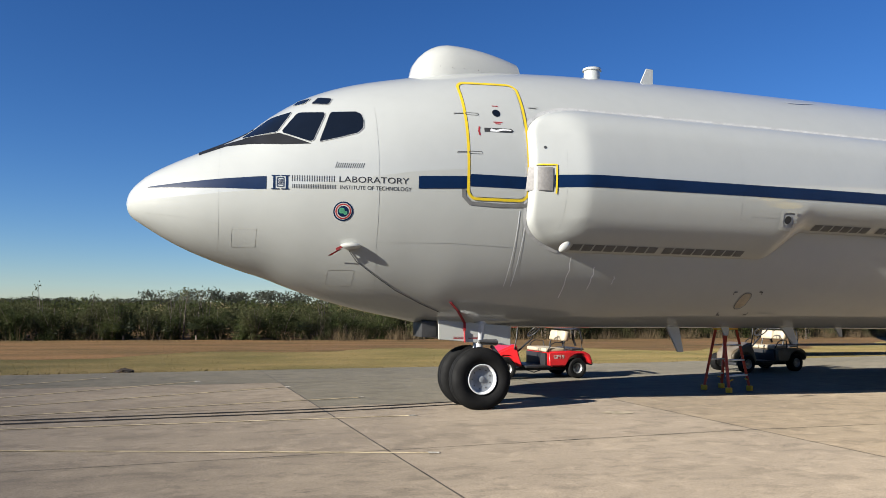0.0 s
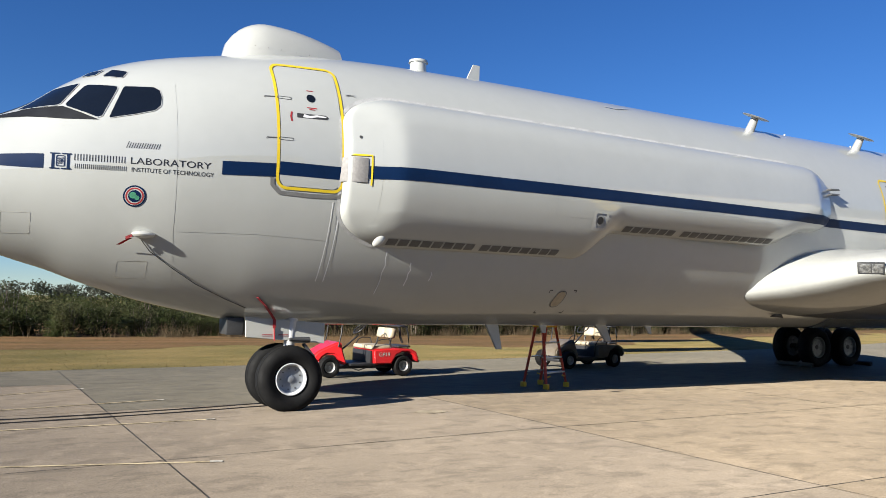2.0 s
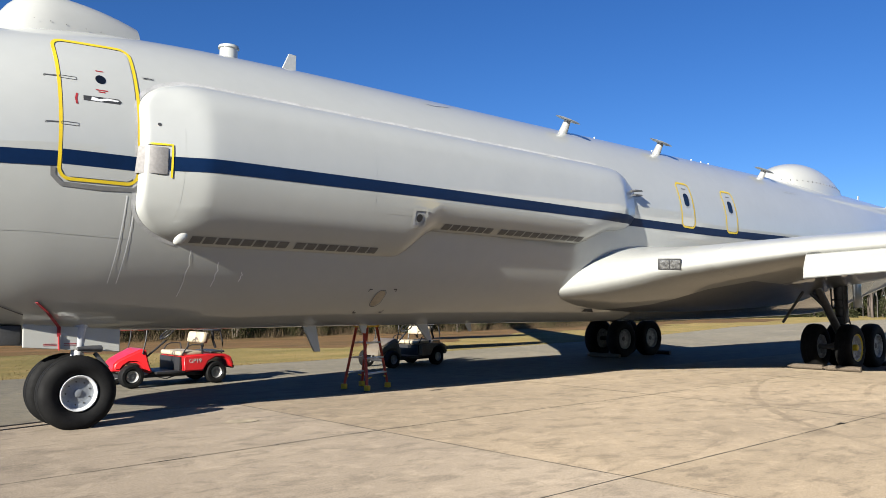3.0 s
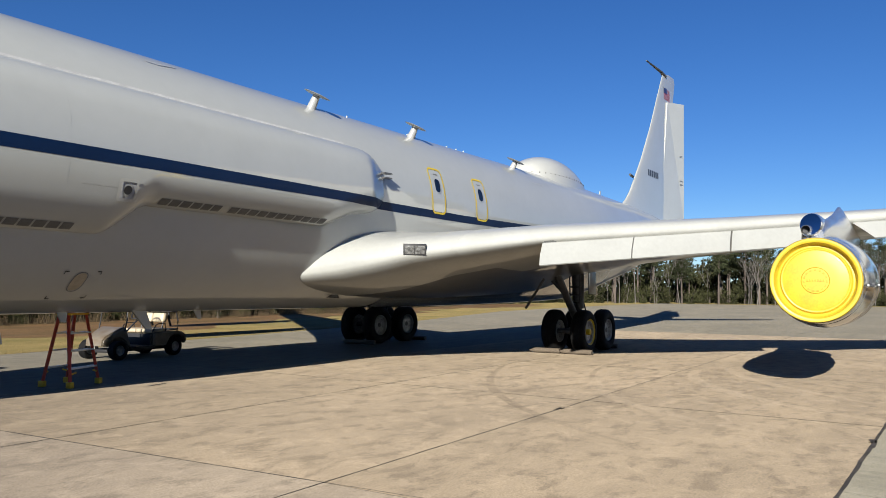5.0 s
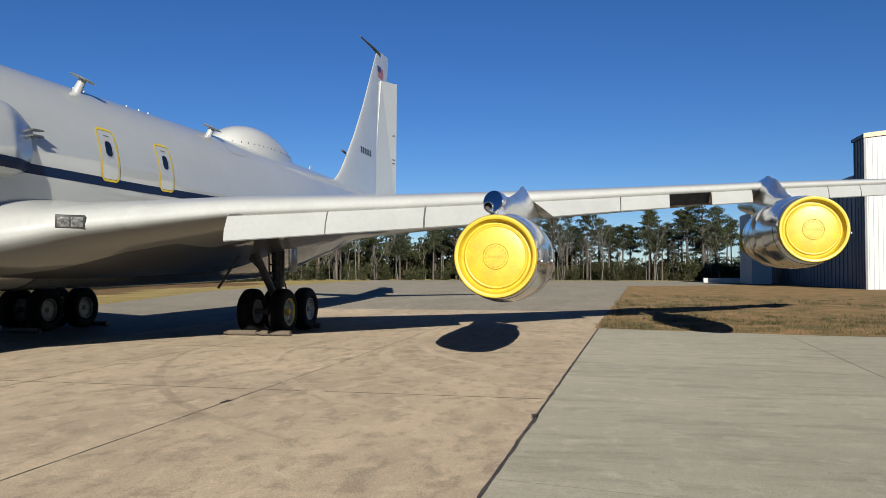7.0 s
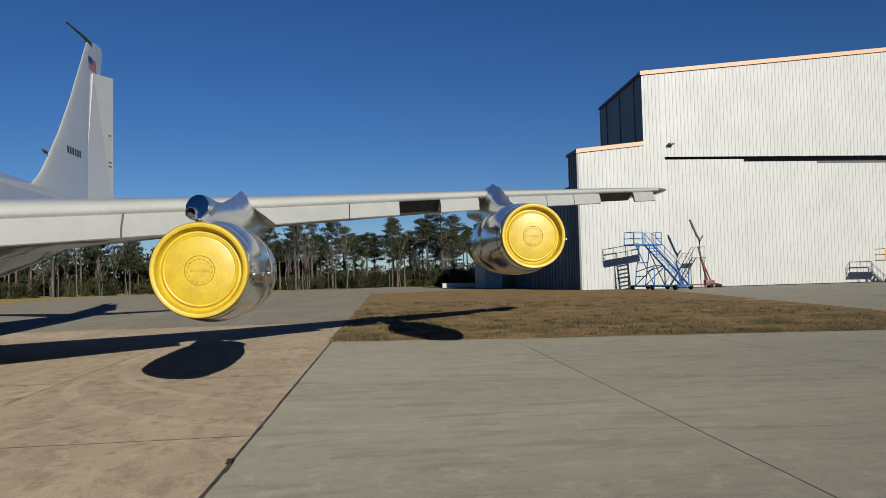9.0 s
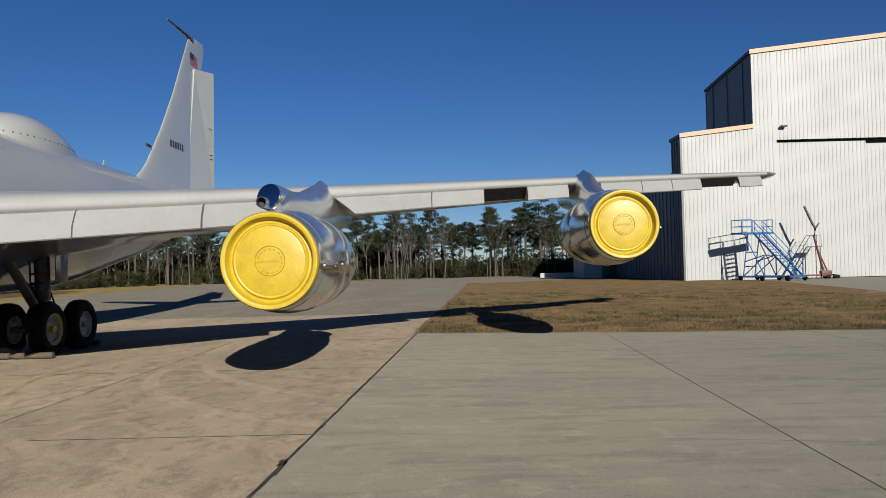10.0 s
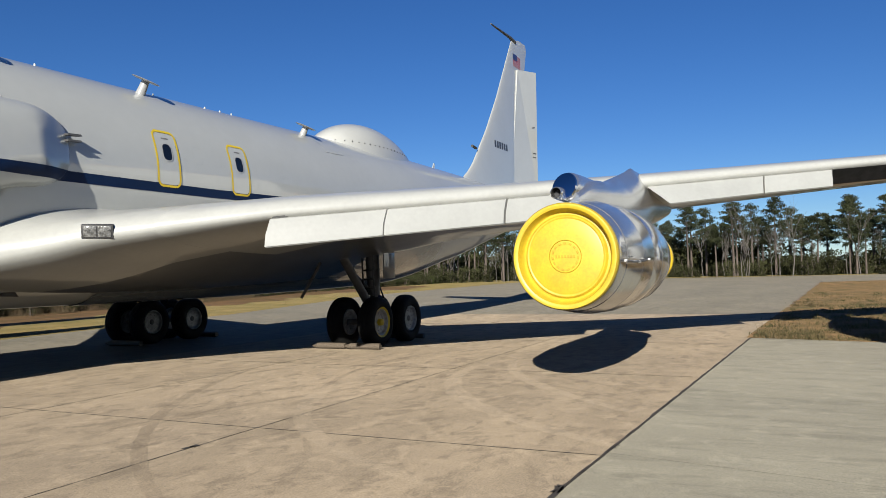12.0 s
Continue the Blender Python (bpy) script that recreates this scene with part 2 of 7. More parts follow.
M_ARC = paving("scrubbed_concrete", (0.193, 0.154, 0.109), (0.149, 0.120, 0.086), (0.086, 0.069, 0.051), 0.8, (0.75, 1.3, 1), 0.06)
M_GRASS2 = material("brown_grass", (0.135, 0.083, 0.040), 0.95, vary=0.5, scale=0.8, fine=14, second=(0.062, 0.050, 0.022), spec=0.1, bump=1.0, bump_scale=22, detail=9)
M_BLADE = material("grass_blades", (0.175, 0.12, 0.046), 0.9, vary=0.3, scale=0.3, fine=4, second=(0.10, 0.085, 0.028), stretch=(0.45, 1.6, 1))
M_BLADE2 = material("brown_blades", (0.12, 0.080, 0.040), 0.9, vary=0.35, scale=1.3, fine=9, second=(0.075, 0.066, 0.024))
M_REED = material("dry_reeds", (0.135, 0.095, 0.052), 0.9, vary=0.25, scale=0.5, fine=5, second=(0.12, 0.09, 0.045))
M_LEAF = material("shrub_leaves", (0.045, 0.061, 0.019), 0.7, vary=0.3, scale=0.6, fine=4, second=(0.055, 0.058, 0.022), per_object=0.35, spec=0.15)
M_LEAFOLIVE = material("olive_leaves", (0.067, 0.070, 0.030), 0.75, vary=0.3, scale=0.6, fine=4, second=(0.044, 0.048, 0.020), per_object=0.35, spec=0.15)
M_PALM = material("palmetto_leaves", (0.062, 0.078, 0.030), 0.5, vary=0.25, scale=1, fine=6, per_object=0.2)
M_PINE = material("pine_needles", (0.052, 0.064, 0.030), 0.75, vary=0.3, scale=0.3, fine=3, second=(0.066, 0.072, 0.036), per_object=0.3, spec=0.15)
M_BARK = material("pine_bark", (0.105, 0.083, 0.066), 0.9, vary=0.25, scale=2, fine=12, stretch=(1, 1, 0.3), per_object=0.2)
M_PALEBARK = material("pale_bark", (0.14, 0.126, 0.11), 0.9, vary=0.2, scale=2, fine=12, stretch=(1, 1, 0.3), per_object=0.15)
M_FARWOOD = material("far_woods", (0.042, 0.05, 0.034), 0.9, vary=0.3, scale=0.15, fine=1.2, second=(0.06, 0.062, 0.042))
M_FLAGRED = material("flag_red", (0.35, 0.03, 0.04), 0.5, vary=0.05)
M_FLAGBLUE = material("flag_blue", (0.02, 0.035, 0.13), 0.5, vary=0.05)
M_GREEN = material("emblem_green", (0.06, 0.28, 0.16), 0.5, vary=0.2, scale=12)

for m in (M_LINE, M_MARK, M_GRASS, M_GRASS2, M_BLADE, M_BLADE2, M_DIRT):
    m.node_tree.nodes["Principled BSDF"].inputs["Diffuse Roughness"].default_value = 1.0

def see_through(m, share=0.45):
    """Thin leaves: part of the light passes to the far side."""
    t, nd = m.node_tree, m.node_tree.nodes
    b = nd["Principled BSDF"]
    thin, mx = nd.new("ShaderNodeBsdfTranslucent"), nd.new("ShaderNodeMixShader")
    mx.inputs[0].default_value = share
    t.links.new(b.inputs["Base Color"].links[0].from_socket, thin.inputs["Color"])
    t.links.new(b.outputs[0], mx.inputs[1])
    t.links.new(thin.outputs[0], mx.inputs[2])
    t.links.new(mx.outputs[0], nd["Material Output"].inputs["Surface"])


for m in (M_LEAF, M_LEAFOLIVE, M_PALM, M_PINE, M_REED, M_FARWOOD, M_TUFT):
    see_through(m)


# ---- builders ----
def part(name, bm, mat, parent=None, label="", smooth=True, angle=40):
    """Links a bmesh as one mesh object, under its thing."""
    me = bpy.data.meshes.new(name)
    bmesh.ops.recalc_face_normals(bm, faces=bm.faces)
    bm.to_mesh(me)
    bm.free()
    return link(name, me, mat, parent, label, smooth, angle)


def link(name, me, mat, parent=None, label="", smooth=True, angle=40):
    me.materials.append(mat)
    if smooth:
        me.shade_smooth()
        me.set_sharp_from_angle(angle=radians(angle))
    ob = new(name, me)
    if parent:
        ob.parent = parent
    if label:
        ob["label"] = label
    return ob


def raw(name, verts, faces, mat, parent=None, label="", smooth=True, angle=40):
    """A mesh object straight from computed points and faces."""
    me = bpy.data.meshes.new(name)
    me.from_pydata([tuple(v) for v in verts], [], faces)
    me.validate()
    return link(name, me, mat, parent, label, smooth, angle)


def thing(name, m=None, label="", category="", group=""):
    ob = new(name)
    ob.empty_display_size = 0.2
    if m is not None:
        ob.matrix_world = m
    return tagged(ob, label, category, group)


def box(bm, cx, cy, cz, sx, sy, sz, m=None, bevel=0.0):
    g = bmesh.ops.create_cube(bm, size=1.0)
    mat4 = Matrix.Translation((cx, cy, cz)) @ Matrix.Diagonal((sx, sy, sz, 1))
    bmesh.ops.transform(bm, matrix=mat4, verts=g["verts"])
    if bevel:
        edges = list({e for v in g["verts"] for e in v.link_edges})
        r = bmesh.ops.bevel(bm, geom=edges, offset=bevel, segments=2, affect="EDGES", profile=0.6)
        vs = r["verts"]
    else:
        vs = g["verts"]
    if m is not None:
        vs = list({v for v in vs} | {v for f in r["faces"] for v in f.verts}) if bevel else vs
        bmesh.ops.transform(bm, matrix=m, verts=vs)
    return bm


def tube(bm, pts, r, n=8, r2=None, cap=True):
    """A round bar along points, tapering from r to r2."""
    pts = [Vector(p) for p in pts]
    r2 = r if r2 is None else r2
    rings = []
    for i, p in enumerate(pts):
        d = (pts[min(i + 1, len(pts) - 1)] - pts[max(i - 1, 0)]).normalized()
        side = d.cross(Vector((0, 0, 1)))
        if side.length < 1e-3:
            side = d.cross(Vector((1, 0, 0)))
        side.normalize()
        up = side.cross(d)
        rad = r + (r2 - r) * i / max(1, len(pts) - 1)
        rings.append([bm.verts.new(p + (side * math.cos(a) + up * math.sin(a)) * rad) for a in [2 * math.pi * k / n for k in range(n)]])
    for a, b in zip(rings, rings[1:]):
        for k in range(n):
            bm.faces.new((a[k], a[(k + 1) % n], b[(k + 1) % n], b[k]))
    if cap:
        bm.faces.new(rings[0][::-1])
        bm.faces.new(rings[-1])
    return bm


def lathe(bm, profile, n=40, m=None):
    """Turns (distance along x, radius) points round the x axis."""
    rings = []
    for x, r in profile:
        if r < 1e-5:
            rings.append([bm.verts.new((x, 0, 0))])
        else:
            rings.append([bm.verts.new((x, r * math.cos(2 * math.pi * k / n), r * math.sin(2 * math.pi * k / n))) for k in range(n)])
    for a, b in zip(rings, rings[1:]):
        for k in range(n):
            k2 = (k + 1) % n
            if len(a) == 1 and len(b) == 1:
                continue
            if len(a) == 1:
                bm.faces.new((a[0], b[k2], b[k]))
            elif len(b) == 1:
                bm.faces.new((a[k], a[k2], b[0]))
            else:
                bm.faces.new((a[k], a[k2], b[k2], b[k]))
    if m is not None:
        bmesh.ops.transform(bm, matrix=m, verts=[v for ring in rings for v in ring])
    return bm


def sheet(rows):
    """Points and faces of a grid given row by row."""
    n = len(rows[0])
    verts = [p for row in rows for p in row]
    faces = [(i * n + k, i * n + k + 1, (i + 1) * n + k + 1, (i + 1) * n + k) for i in range(len(rows) - 1) for k in range(n - 1)]
    return verts, faces


def prism(bm, outline, depth, m=None):
    """A flat outline (x, z) given thickness along y."""
    a = [bm.verts.new((x, 0, z)) for x, z in outline]
    b = [bm.verts.new((x, depth, z)) for x, z in outline]
    bm.faces.new(a)
    bm.faces.new(b[::-1])
    n = len(a)
    for i in range(n):
        bm.faces.new((a[i], b[i], b[(i + 1) % n], a[(i + 1) % n]))
    if m is not None:
        bmesh.ops.transform(bm, matrix=m, verts=a + b)
    return bm


# ---- the aircraft's shape: stations along x, with crown, keel, half width and widest height ----
XS = (-.69,-.66,-.58,-.4,-.1,.3,.7,1.0,1.3,1.7,2.0,2.4,2.8,3.3,4,5,6.5,9,12,20,28,34,39,42,43.8,44.6)
TOP = (3.02,3.15,3.28,3.45,3.63,3.83,4.02,4.19,4.44,4.715,4.87,5.02,5.13,5.24,5.38,5.51,5.59,5.635,5.65,5.70,5.75,5.70,5.58,5.4,5.05,4.75)
BOT = (3.02,2.90,2.80,2.68,2.50,2.31,2.16,2.06,1.97,1.82,1.72,1.60,1.50,1.40,1.28,1.24,1.24,1.25,1.25,1.26,1.38,2.2,3.2,3.8,4.2,4.5)
WID = (0.0,.13,.25,.42,.61,.81,.97,1.07,1.17,1.29,1.37,1.47,1.56,1.64,1.72,1.79,1.83,1.84,1.84,1.84,1.80,1.45,1.0,.62,.33,.12)
MID = (3.02,3.02,3.03,3.05,3.07,3.10,3.14,3.17,3.2,3.25,3.3,3.36,3.42,3.5,3.56,3.6,3.62,3.62,3.62,3.65,3.75,4.05,4.4,4.6,4.63,4.63)
CY = 12.0


def smooth_at(table, x):
    """Hermite curve through the fuselage stations."""
    x = min(max(x, XS[0]), XS[-1])
    i = min(max(int(np.searchsorted(XS, x)) - 1, 0), len(XS) - 2)

    def slope(k):
        if k <= 0 or k >= len(XS) - 1:
            k2 = min(max(k, 1), len(XS) - 1)
            return (table[k2] - table[k2 - 1]) / (XS[k2] - XS[k2 - 1])
        a = (table[k] - table[k - 1]) / (XS[k] - XS[k - 1])
        b = (table[k + 1] - table[k]) / (XS[k + 1] - XS[k])
        return 0.0 if a * b <= 0 else 2 * a * b / (a + b)

    h = XS[i + 1] - XS[i]
    s = (x - XS[i]) / h
    return ((1 + 2 * s) * (1 - s) ** 2 * table[i] + s * (1 - s) ** 2 * h * slope(i)
            + s * s * (3 - 2 * s) * table[i + 1] + s * s * (s - 1) * h * slope(i + 1))


def half_width(x, z):
    """Half width of the fuselage at station x and height z."""
    m = smooth_at(MID, x)
    span = smooth_at(TOP, x) - m if z > m else m - smooth_at(BOT, x)
    return smooth_at(WID, x) * math.sqrt(max(0.0, 1 - ((z - m) / max(span, 1e-6)) ** 2))


# ---- the aircraft ----
plane = thing("airplane", None, "white four-engined jet airliner with navy stripe parked on concrete apron", "airplane")


def fuselage_ring(x, n=80, grow=0.0):
    w, m, t, b = smooth_at(WID, x), smooth_at(MID, x), smooth_at(TOP, x), smooth_at(BOT, x)
    ring = []
    for k in range(n + 1):
        a = 2 * math.pi * k / n
        s = math.sin(a)
        ring.append((x, CY - (w + grow) * math.cos(a), m + s * ((t - m) if s > 0 else (m - b)) + grow * s))
    return ring


def skin(x, z, off=0.004, side=-1):
    """A point on the skin at station x and height z, lifted by off along the normal."""
    e = 0.004
    w = half_width(x, z)
    dz = (half_width(x, z + e) - half_width(x, z - e)) / (2 * e)
    dx = (half_width(x + e, z) - half_width(x - e, z)) / (2 * e)
    nrm = Vector((-dx, 1.0, -dz)).normalized()
    return Vector((x + nrm.x * off, CY + side * (w + nrm.y * off), z + nrm.z * off))


def lay(bm, off, surface=skin):
    """Lays a flat (x, z) mesh on the skin."""
    for v in bm.verts:
        v.co = surface(v.co.x, v.co.z, off)
    return bm


def flat(bm, outline):
    return bm.faces.new([bm.verts.new((x, 0, z)) for x, z in outline])


def decal(name, outlines, mat, parent, off=0.004, cut=0.08, label="", surface=skin):
    """A painted shape or thin plate on the skin from (x, z) outlines, cut fine enough to follow it."""
    bm = bmesh.new()
    for o in outlines:
        flat(bm, o)
    bmesh.ops.triangulate(bm, faces=bm.faces)
    for _ in range(7):
        long = [e for e in bm.edges if e.calc_length() > cut]
        if not long:
            break
        bmesh.ops.subdivide_edges(bm, edges=long, cuts=1, use_grid_fill=False)
        bmesh.ops.triangulate(bm, faces=[f for f in bm.faces if len(f.verts) > 3])
    lay(bm, off, surface)
    return part(name, bm, mat, parent, label, angle=180)


def ribbon_on(name, pts, width, mat, parent, off=0.004, closed=False, label="", surface=skin, step=0.06):
    """A band of the given width along (x, z) points on the skin."""
    fine = []
    src = list(pts) + ([pts[0]] if closed else [])
    for (x0, z0), (x1, z1) in zip(src, src[1:]):
        n = max(1, int(math.hypot(x1 - x0, z1 - z0) / step))
        fine += [(x0 + (x1 - x0) * i / n, z0 + (z1 - z0) * i / n) for i in range(n)]
    if not closed:
        fine.append(src[-1])
    n = len(fine)
    bm = bmesh.new()
    pairs = []
    for i, (x, z) in enumerate(fine):
        a = fine[(i - 1) % n] if closed or i else fine[0]
        b = fine[(i + 1) % n] if closed or i < n - 1 else fine[-1]
        d = Vector((b[0] - a[0], b[1] - a[1])).normalized()
        px, pz = -d.y * width / 2, d.x * width / 2
        pairs.append((bm.verts.new((x + px, 0, z + pz)), bm.verts.new((x - px, 0, z - pz))))
    for i in range(n if closed else n - 1):
        a, b = pairs[i], pairs[(i + 1) % n]
        bm.faces.new((a[0], a[1], b[1], b[0]))
    lay(bm, off, surface)
    return part(name, bm, mat, parent, label, angle=180)


def rounded(x0, x1, z0, z1, r, n=6, lean=0.0):
    """A rounded rectangle; lean shifts its top along x."""
    pts = []
    for cx, cz, a0 in ((x1 - r, z1 - r, 0), (x0 + r, z1 - r, 90), (x0 + r, z0 + r, 180), (x1 - r, z0 + r, 270)):
        for k in range(n + 1):
            a = radians(a0 + 90 * k / n)
            x, z = cx + r * math.cos(a), cz + r * math.sin(a)
            pts.append((x + lean * (z - z0) / (z1 - z0), z))
    return pts


# fuselage skin
_st = sorted(set([XS[0] + 0.002] + [-0.685 + 0.015 * i for i in range(8)] + list(np.linspace(-0.55, 7.5, 70)) + list(np.linspace(7.9, 28, 44)) + list(np.linspace(28.4, 44.6, 40))))
_rows = [fuselage_ring(x) for x in _st]
_v, _f = sheet(_rows)
fuselage = raw("fuselage", _v, _f, M_WHITE, plane, "glossy white riveted fuselage skin", angle=180)


# lower skin between and behind the wings, drawn darker and greyer than the fuselage
_rows = []
for x in np.linspace(17.0, 31.0, 50):
    ring = fuselage_ring(x, 80, 0.012)
    _rows.append(ring[44:77])
_v, _f = sheet(_rows)
raw("belly_skin", _v, _f, M_BELLY, plane, "glossy grey lower fuselage skin", angle=180)


# cheek fairing: a long bulge with rounded ends on the port side
FX0, FX1, FTOP, FBOT, FBOT2 = 4.93, 15.62, 4.62, 2.42, 2.88


def fairing_low(x):
    s = min(max((x - 9.12) / 0.75, 0), 1)
    e = min(max((x - 13.6) / 1.2, 0), 1)
    return FBOT + (FBOT2 - FBOT) * s * s * (3 - 2 * s) + 0.34 * e * e * (3 - 2 * e)


def fairing_high(x):
    s = min(max((x - 14.2) / 1.4, 0), 1)
    return FTOP - 0.02 * s


def edge_round(s, r):
    return 1.0 if s >= r else math.sqrt(max(0.0, 1 - (1 - max(s, 0) / r) ** 2))


def edge_ramp(s, r, share=0.34):
    """A small step, then a straight slope that ends in a knee."""
    t = min(max(s / r, 0), 1)
    step = math.sqrt(max(0.0, 1 - (1 - min(t / 0.10, 1)) ** 2))
    slope = (t - max(0, t - 0.80) ** 2 / 0.40) / 0.90
    return share * step + (1 - share) * slope


FR = 0.50


def inside(x, z, lo, hi, r):
    """How far a point lies inside the fairing's outline, a rectangle with rounded corners."""
    px = min((x - FX0) * 0.56, (FX1 - x) * 0.62)
    pz = min(hi - z, z - lo)
    if px < r and pz < r:
        return r - math.hypot(r - px, r - pz)
    return min(px, pz)


def fairing_out(x, z):
    """How far the fairing stands out from the middle plane."""
    lo, hi = fairing_low(x), fairing_high(x)
    face = 2.175 - (0.36 if z < 3.5 else 0.22) * (z - 3.5) ** 2
    base = half_width(x, z)
    d = inside(x, z, lo, hi, FR)
    px, pz = (x - FX0) * 0.56, min(hi - z, z - lo)
    k = min(max((pz - px) / FR + 0.5, 0), 1)
    k = k * k * (3 - 2 * k) if px < FR else 0
    rise = edge_ramp(d, FR) * k + edge_round(d, FR * 0.94) * (1 - k)
    if x > 12:
        k = min(max((pz - (FX1 - x) * 0.62) / FR + 0.5, 0), 1)
        k = k * k * (3 - 2 * k)
        rise = edge_ramp(d, FR, 0.15) * k + edge_round(d, FR * 0.94) * (1 - k)
    return base + max(0.0, face - base) * rise


def fairing_skin(x, z, off=0.004, side=-1):
    e = 0.006
    w = fairing_out(x, z)
    dz = max(-3, min(3, (fairing_out(x, z + e) - fairing_out(x, z - e)) / (2 * e)))
    dx = max(-3, min(3, (fairing_out(x + e, z) - fairing_out(x - e, z)) / (2 * e)))
    nrm = Vector((-dx, 1.0, -dz)).normalized()
    return Vector((x + nrm.x * off, CY + side * (w + nrm.y * off), z + nrm.z * off))


def fairing_mesh(side, parent):
    """Nested outlines from the rim inwards, then the flat face between them."""
    xa, xb = FX0 + FR / 0.56, FX1 - FR / 0.62
    gx = list(np.linspace(xa, 8.8, 20)) + list(np.linspace(8.9, 9.85, 18)) + list(np.linspace(10.1, xb, 18))
    gv = list(np.linspace(0, 1, 15))
    m = 12

    def low(x):
        return fairing_low(x) + FR

    def high(x):
        return fairing_high(x) - FR

    def ring(d):
        k = FR - d
        pts = [(x, low(x) - k) for x in gx]
        pts += [(xb + k / 0.62 * math.sin(a), low(xb) - k * math.cos(a)) for a in [math.pi / 2 * i / m for i in range(1, m)]]
        pts += [(xb + k / 0.62, low(xb) + (high(xb) - low(xb)) * v) for v in gv]
        pts += [(xb + k / 0.62 * math.cos(a), high(xb) + k * math.sin(a)) for a in [math.pi / 2 * i / m for i in range(1, m)]]
        pts += [(x, high(x) + k) for x in gx[::-1]]
        pts += [(xa - k / 0.56 * math.sin(a), high(xa) + k * math.cos(a)) for a in [math.pi / 2 * i / m for i in range(1, m)]]
        pts += [(xa - k / 0.56, low(xa) + (high(xa) - low(xa)) * v) for v in gv[::-1]]
        pts += [(xa - k / 0.56 * math.cos(a), low(xa) - k * math.sin(a)) for a in [math.pi / 2 * i / m for i in range(1, m)]]
        return pts

    def put(x, z, sink=0.0):
        return (x, CY + side * (fairing_out(x, z) - sink), z)

    V, F = [], []
    insets = (0.0, .002, .006, .012, .02, .03, .042, .056, .075, .10, .13, .165, .205, .25, .30, .34, .38, .42, .46, .5)
    for d in insets:
        V += [put(x, z, 0.02 if d == 0 else 0.0) for x, z in ring(d)]
    n = len(ring(0))
    for r in range(len(insets) - 1):
        for i in range(n):
            j = (i + 1) % n
            F.append((r * n + i, r * n + j, (r + 1) * n + j, (r + 1) * n + i))
    rows = [[put(x, low(x) + (high(x) - low(x)) * v) for v in gv] for x in gx]
    gv_, gf_ = sheet(rows)
    k = len(V)
    V += gv_
    F += [tuple(i + k for i in f) for f in gf_]
    bm = bmesh.new()
    vs = [bm.verts.new(p) for p in V]
    for f in F:
        bm.faces.new([vs[i] for i in f])
    bmesh.ops.remove_doubles(bm, verts=bm.verts, dist=0.0004)
    return part("cheek_fairing", bm, M_WHITE, parent, "smooth white sensor fairing bulging from the fuselage side", angle=75)


fairing = fairing_mesh(-1, plane)
fairing_mesh(1, plane)


def any_skin(x, z, off=0.004, side=-1):
    """The outermost of fuselage and fairing."""
    if FX0 < x < FX1 and fairing_low(x) < z < fairing_high(x):
        return fairing_skin(x, z, off)
    return skin(x, z, off)


# navy cheat line: wedge on the nose, then a band over door, fairing and rear body
def stripe_mid(x):
    return float(np.interp(x, (-0.4, 0.6, 1.2, 3.3, 4.85, 6.0, 9.8, 15.0, 19.0, 30.0), (3.22, 3.265, 3.28, 3.34, 3.41, 3.44, 3.46, 3.46, 3.46, 3.6)))


def stripe(x0, x1, name="cheat_line", surface=any_skin, taper=False):
    n = max(2, int((x1 - x0) / 0.06))
    rows = []
    for i in range(n + 1):
        x = x0 + (x1 - x0) * i / n
        h = 0.09
        if taper:
            h = 0.09 * min(1, (x + 0.40) / 1.5) ** 0.8
        rows.append([tuple(surface(x, stripe_mid(x) + h * k, 0.005)) for k in (-1, -0.5, 0, 0.5, 1)])
    v, f = sheet(rows)
    raw(name, v, f, M_NAVY, plane, "navy blue painted cheat line", angle=180)


stripe(-0.38, 1.22, taper=True)
stripe(3.30, 4.82)
stripe(5.24, 15.6)
stripe(15.6, 30.0)


# wings
def airfoil(n=26):
    """A unit section from the trailing edge over the top to the trailing edge below."""
    up, low = [], []
    for i in range(n + 1):
        c = 0.5 * (1 - math.cos(math.pi * i / n))
        t = 5 * (0.2969 * math.sqrt(c) - 0.1260 * c - 0.3516 * c * c + 0.2843 * c ** 3 - 0.1036 * c ** 4)
        up.append((c, t))
        low.append((c, -t))
    return up[::-1] + low[1:]


# stations: y, leading edge x and z, chord, thickness, share above the chord line
WING_ST = ((11.3, 13.2, 1.94, 10.8, 0.160, 1.34), (10.65, 13.75, 1.98, 10.2, 0.160, 1.34), (10.2, 14.22, 2.08, 9.7, 0.156, 1.28), (9.8, 14.62, 2.20, 9.2, 0.146, 1.22), (9.2, 15.10, 2.38, 8.6, 0.130, 1.16), (7.0, 16.85, 2.74, 7.2, 0.108, 1.22), (4.0, 19.25, 3.04, 5.7, 0.10, 1.24), (2.0, 20.85, 3.25, 4.9, 0.10, 1.24), (-4.0, 25.3, 3.88, 3.6, 0.10, 1.12), (-10.9, 30.35, 4.52, 2.3, 0.10, 1.0), (-11.4, 30.85, 4.57, 1.9, 0.07, 1.0), (-11.6, 31.4, 4.59, 1.2, 0.03, 1.0))


def wing_at(y):
    """Leading edge x and z, and chord, at the port wing's station y."""
    ys = [s[0] for s in WING_ST][::-1]
    return [float(np.interp(y, ys, [s[k] for s in WING_ST][::-1])) for k in (1, 2, 3, 4, 5)]


def below(up, y):
    """Share of the section's thickness below the chord line; deeper outboard."""
    return 1.75 - up + 0.34 * min(1.0, max(0.0, (7.0 - y) / 3.0))


def mirrored(y, side):
    return y if side < 0 else 2 * CY - y


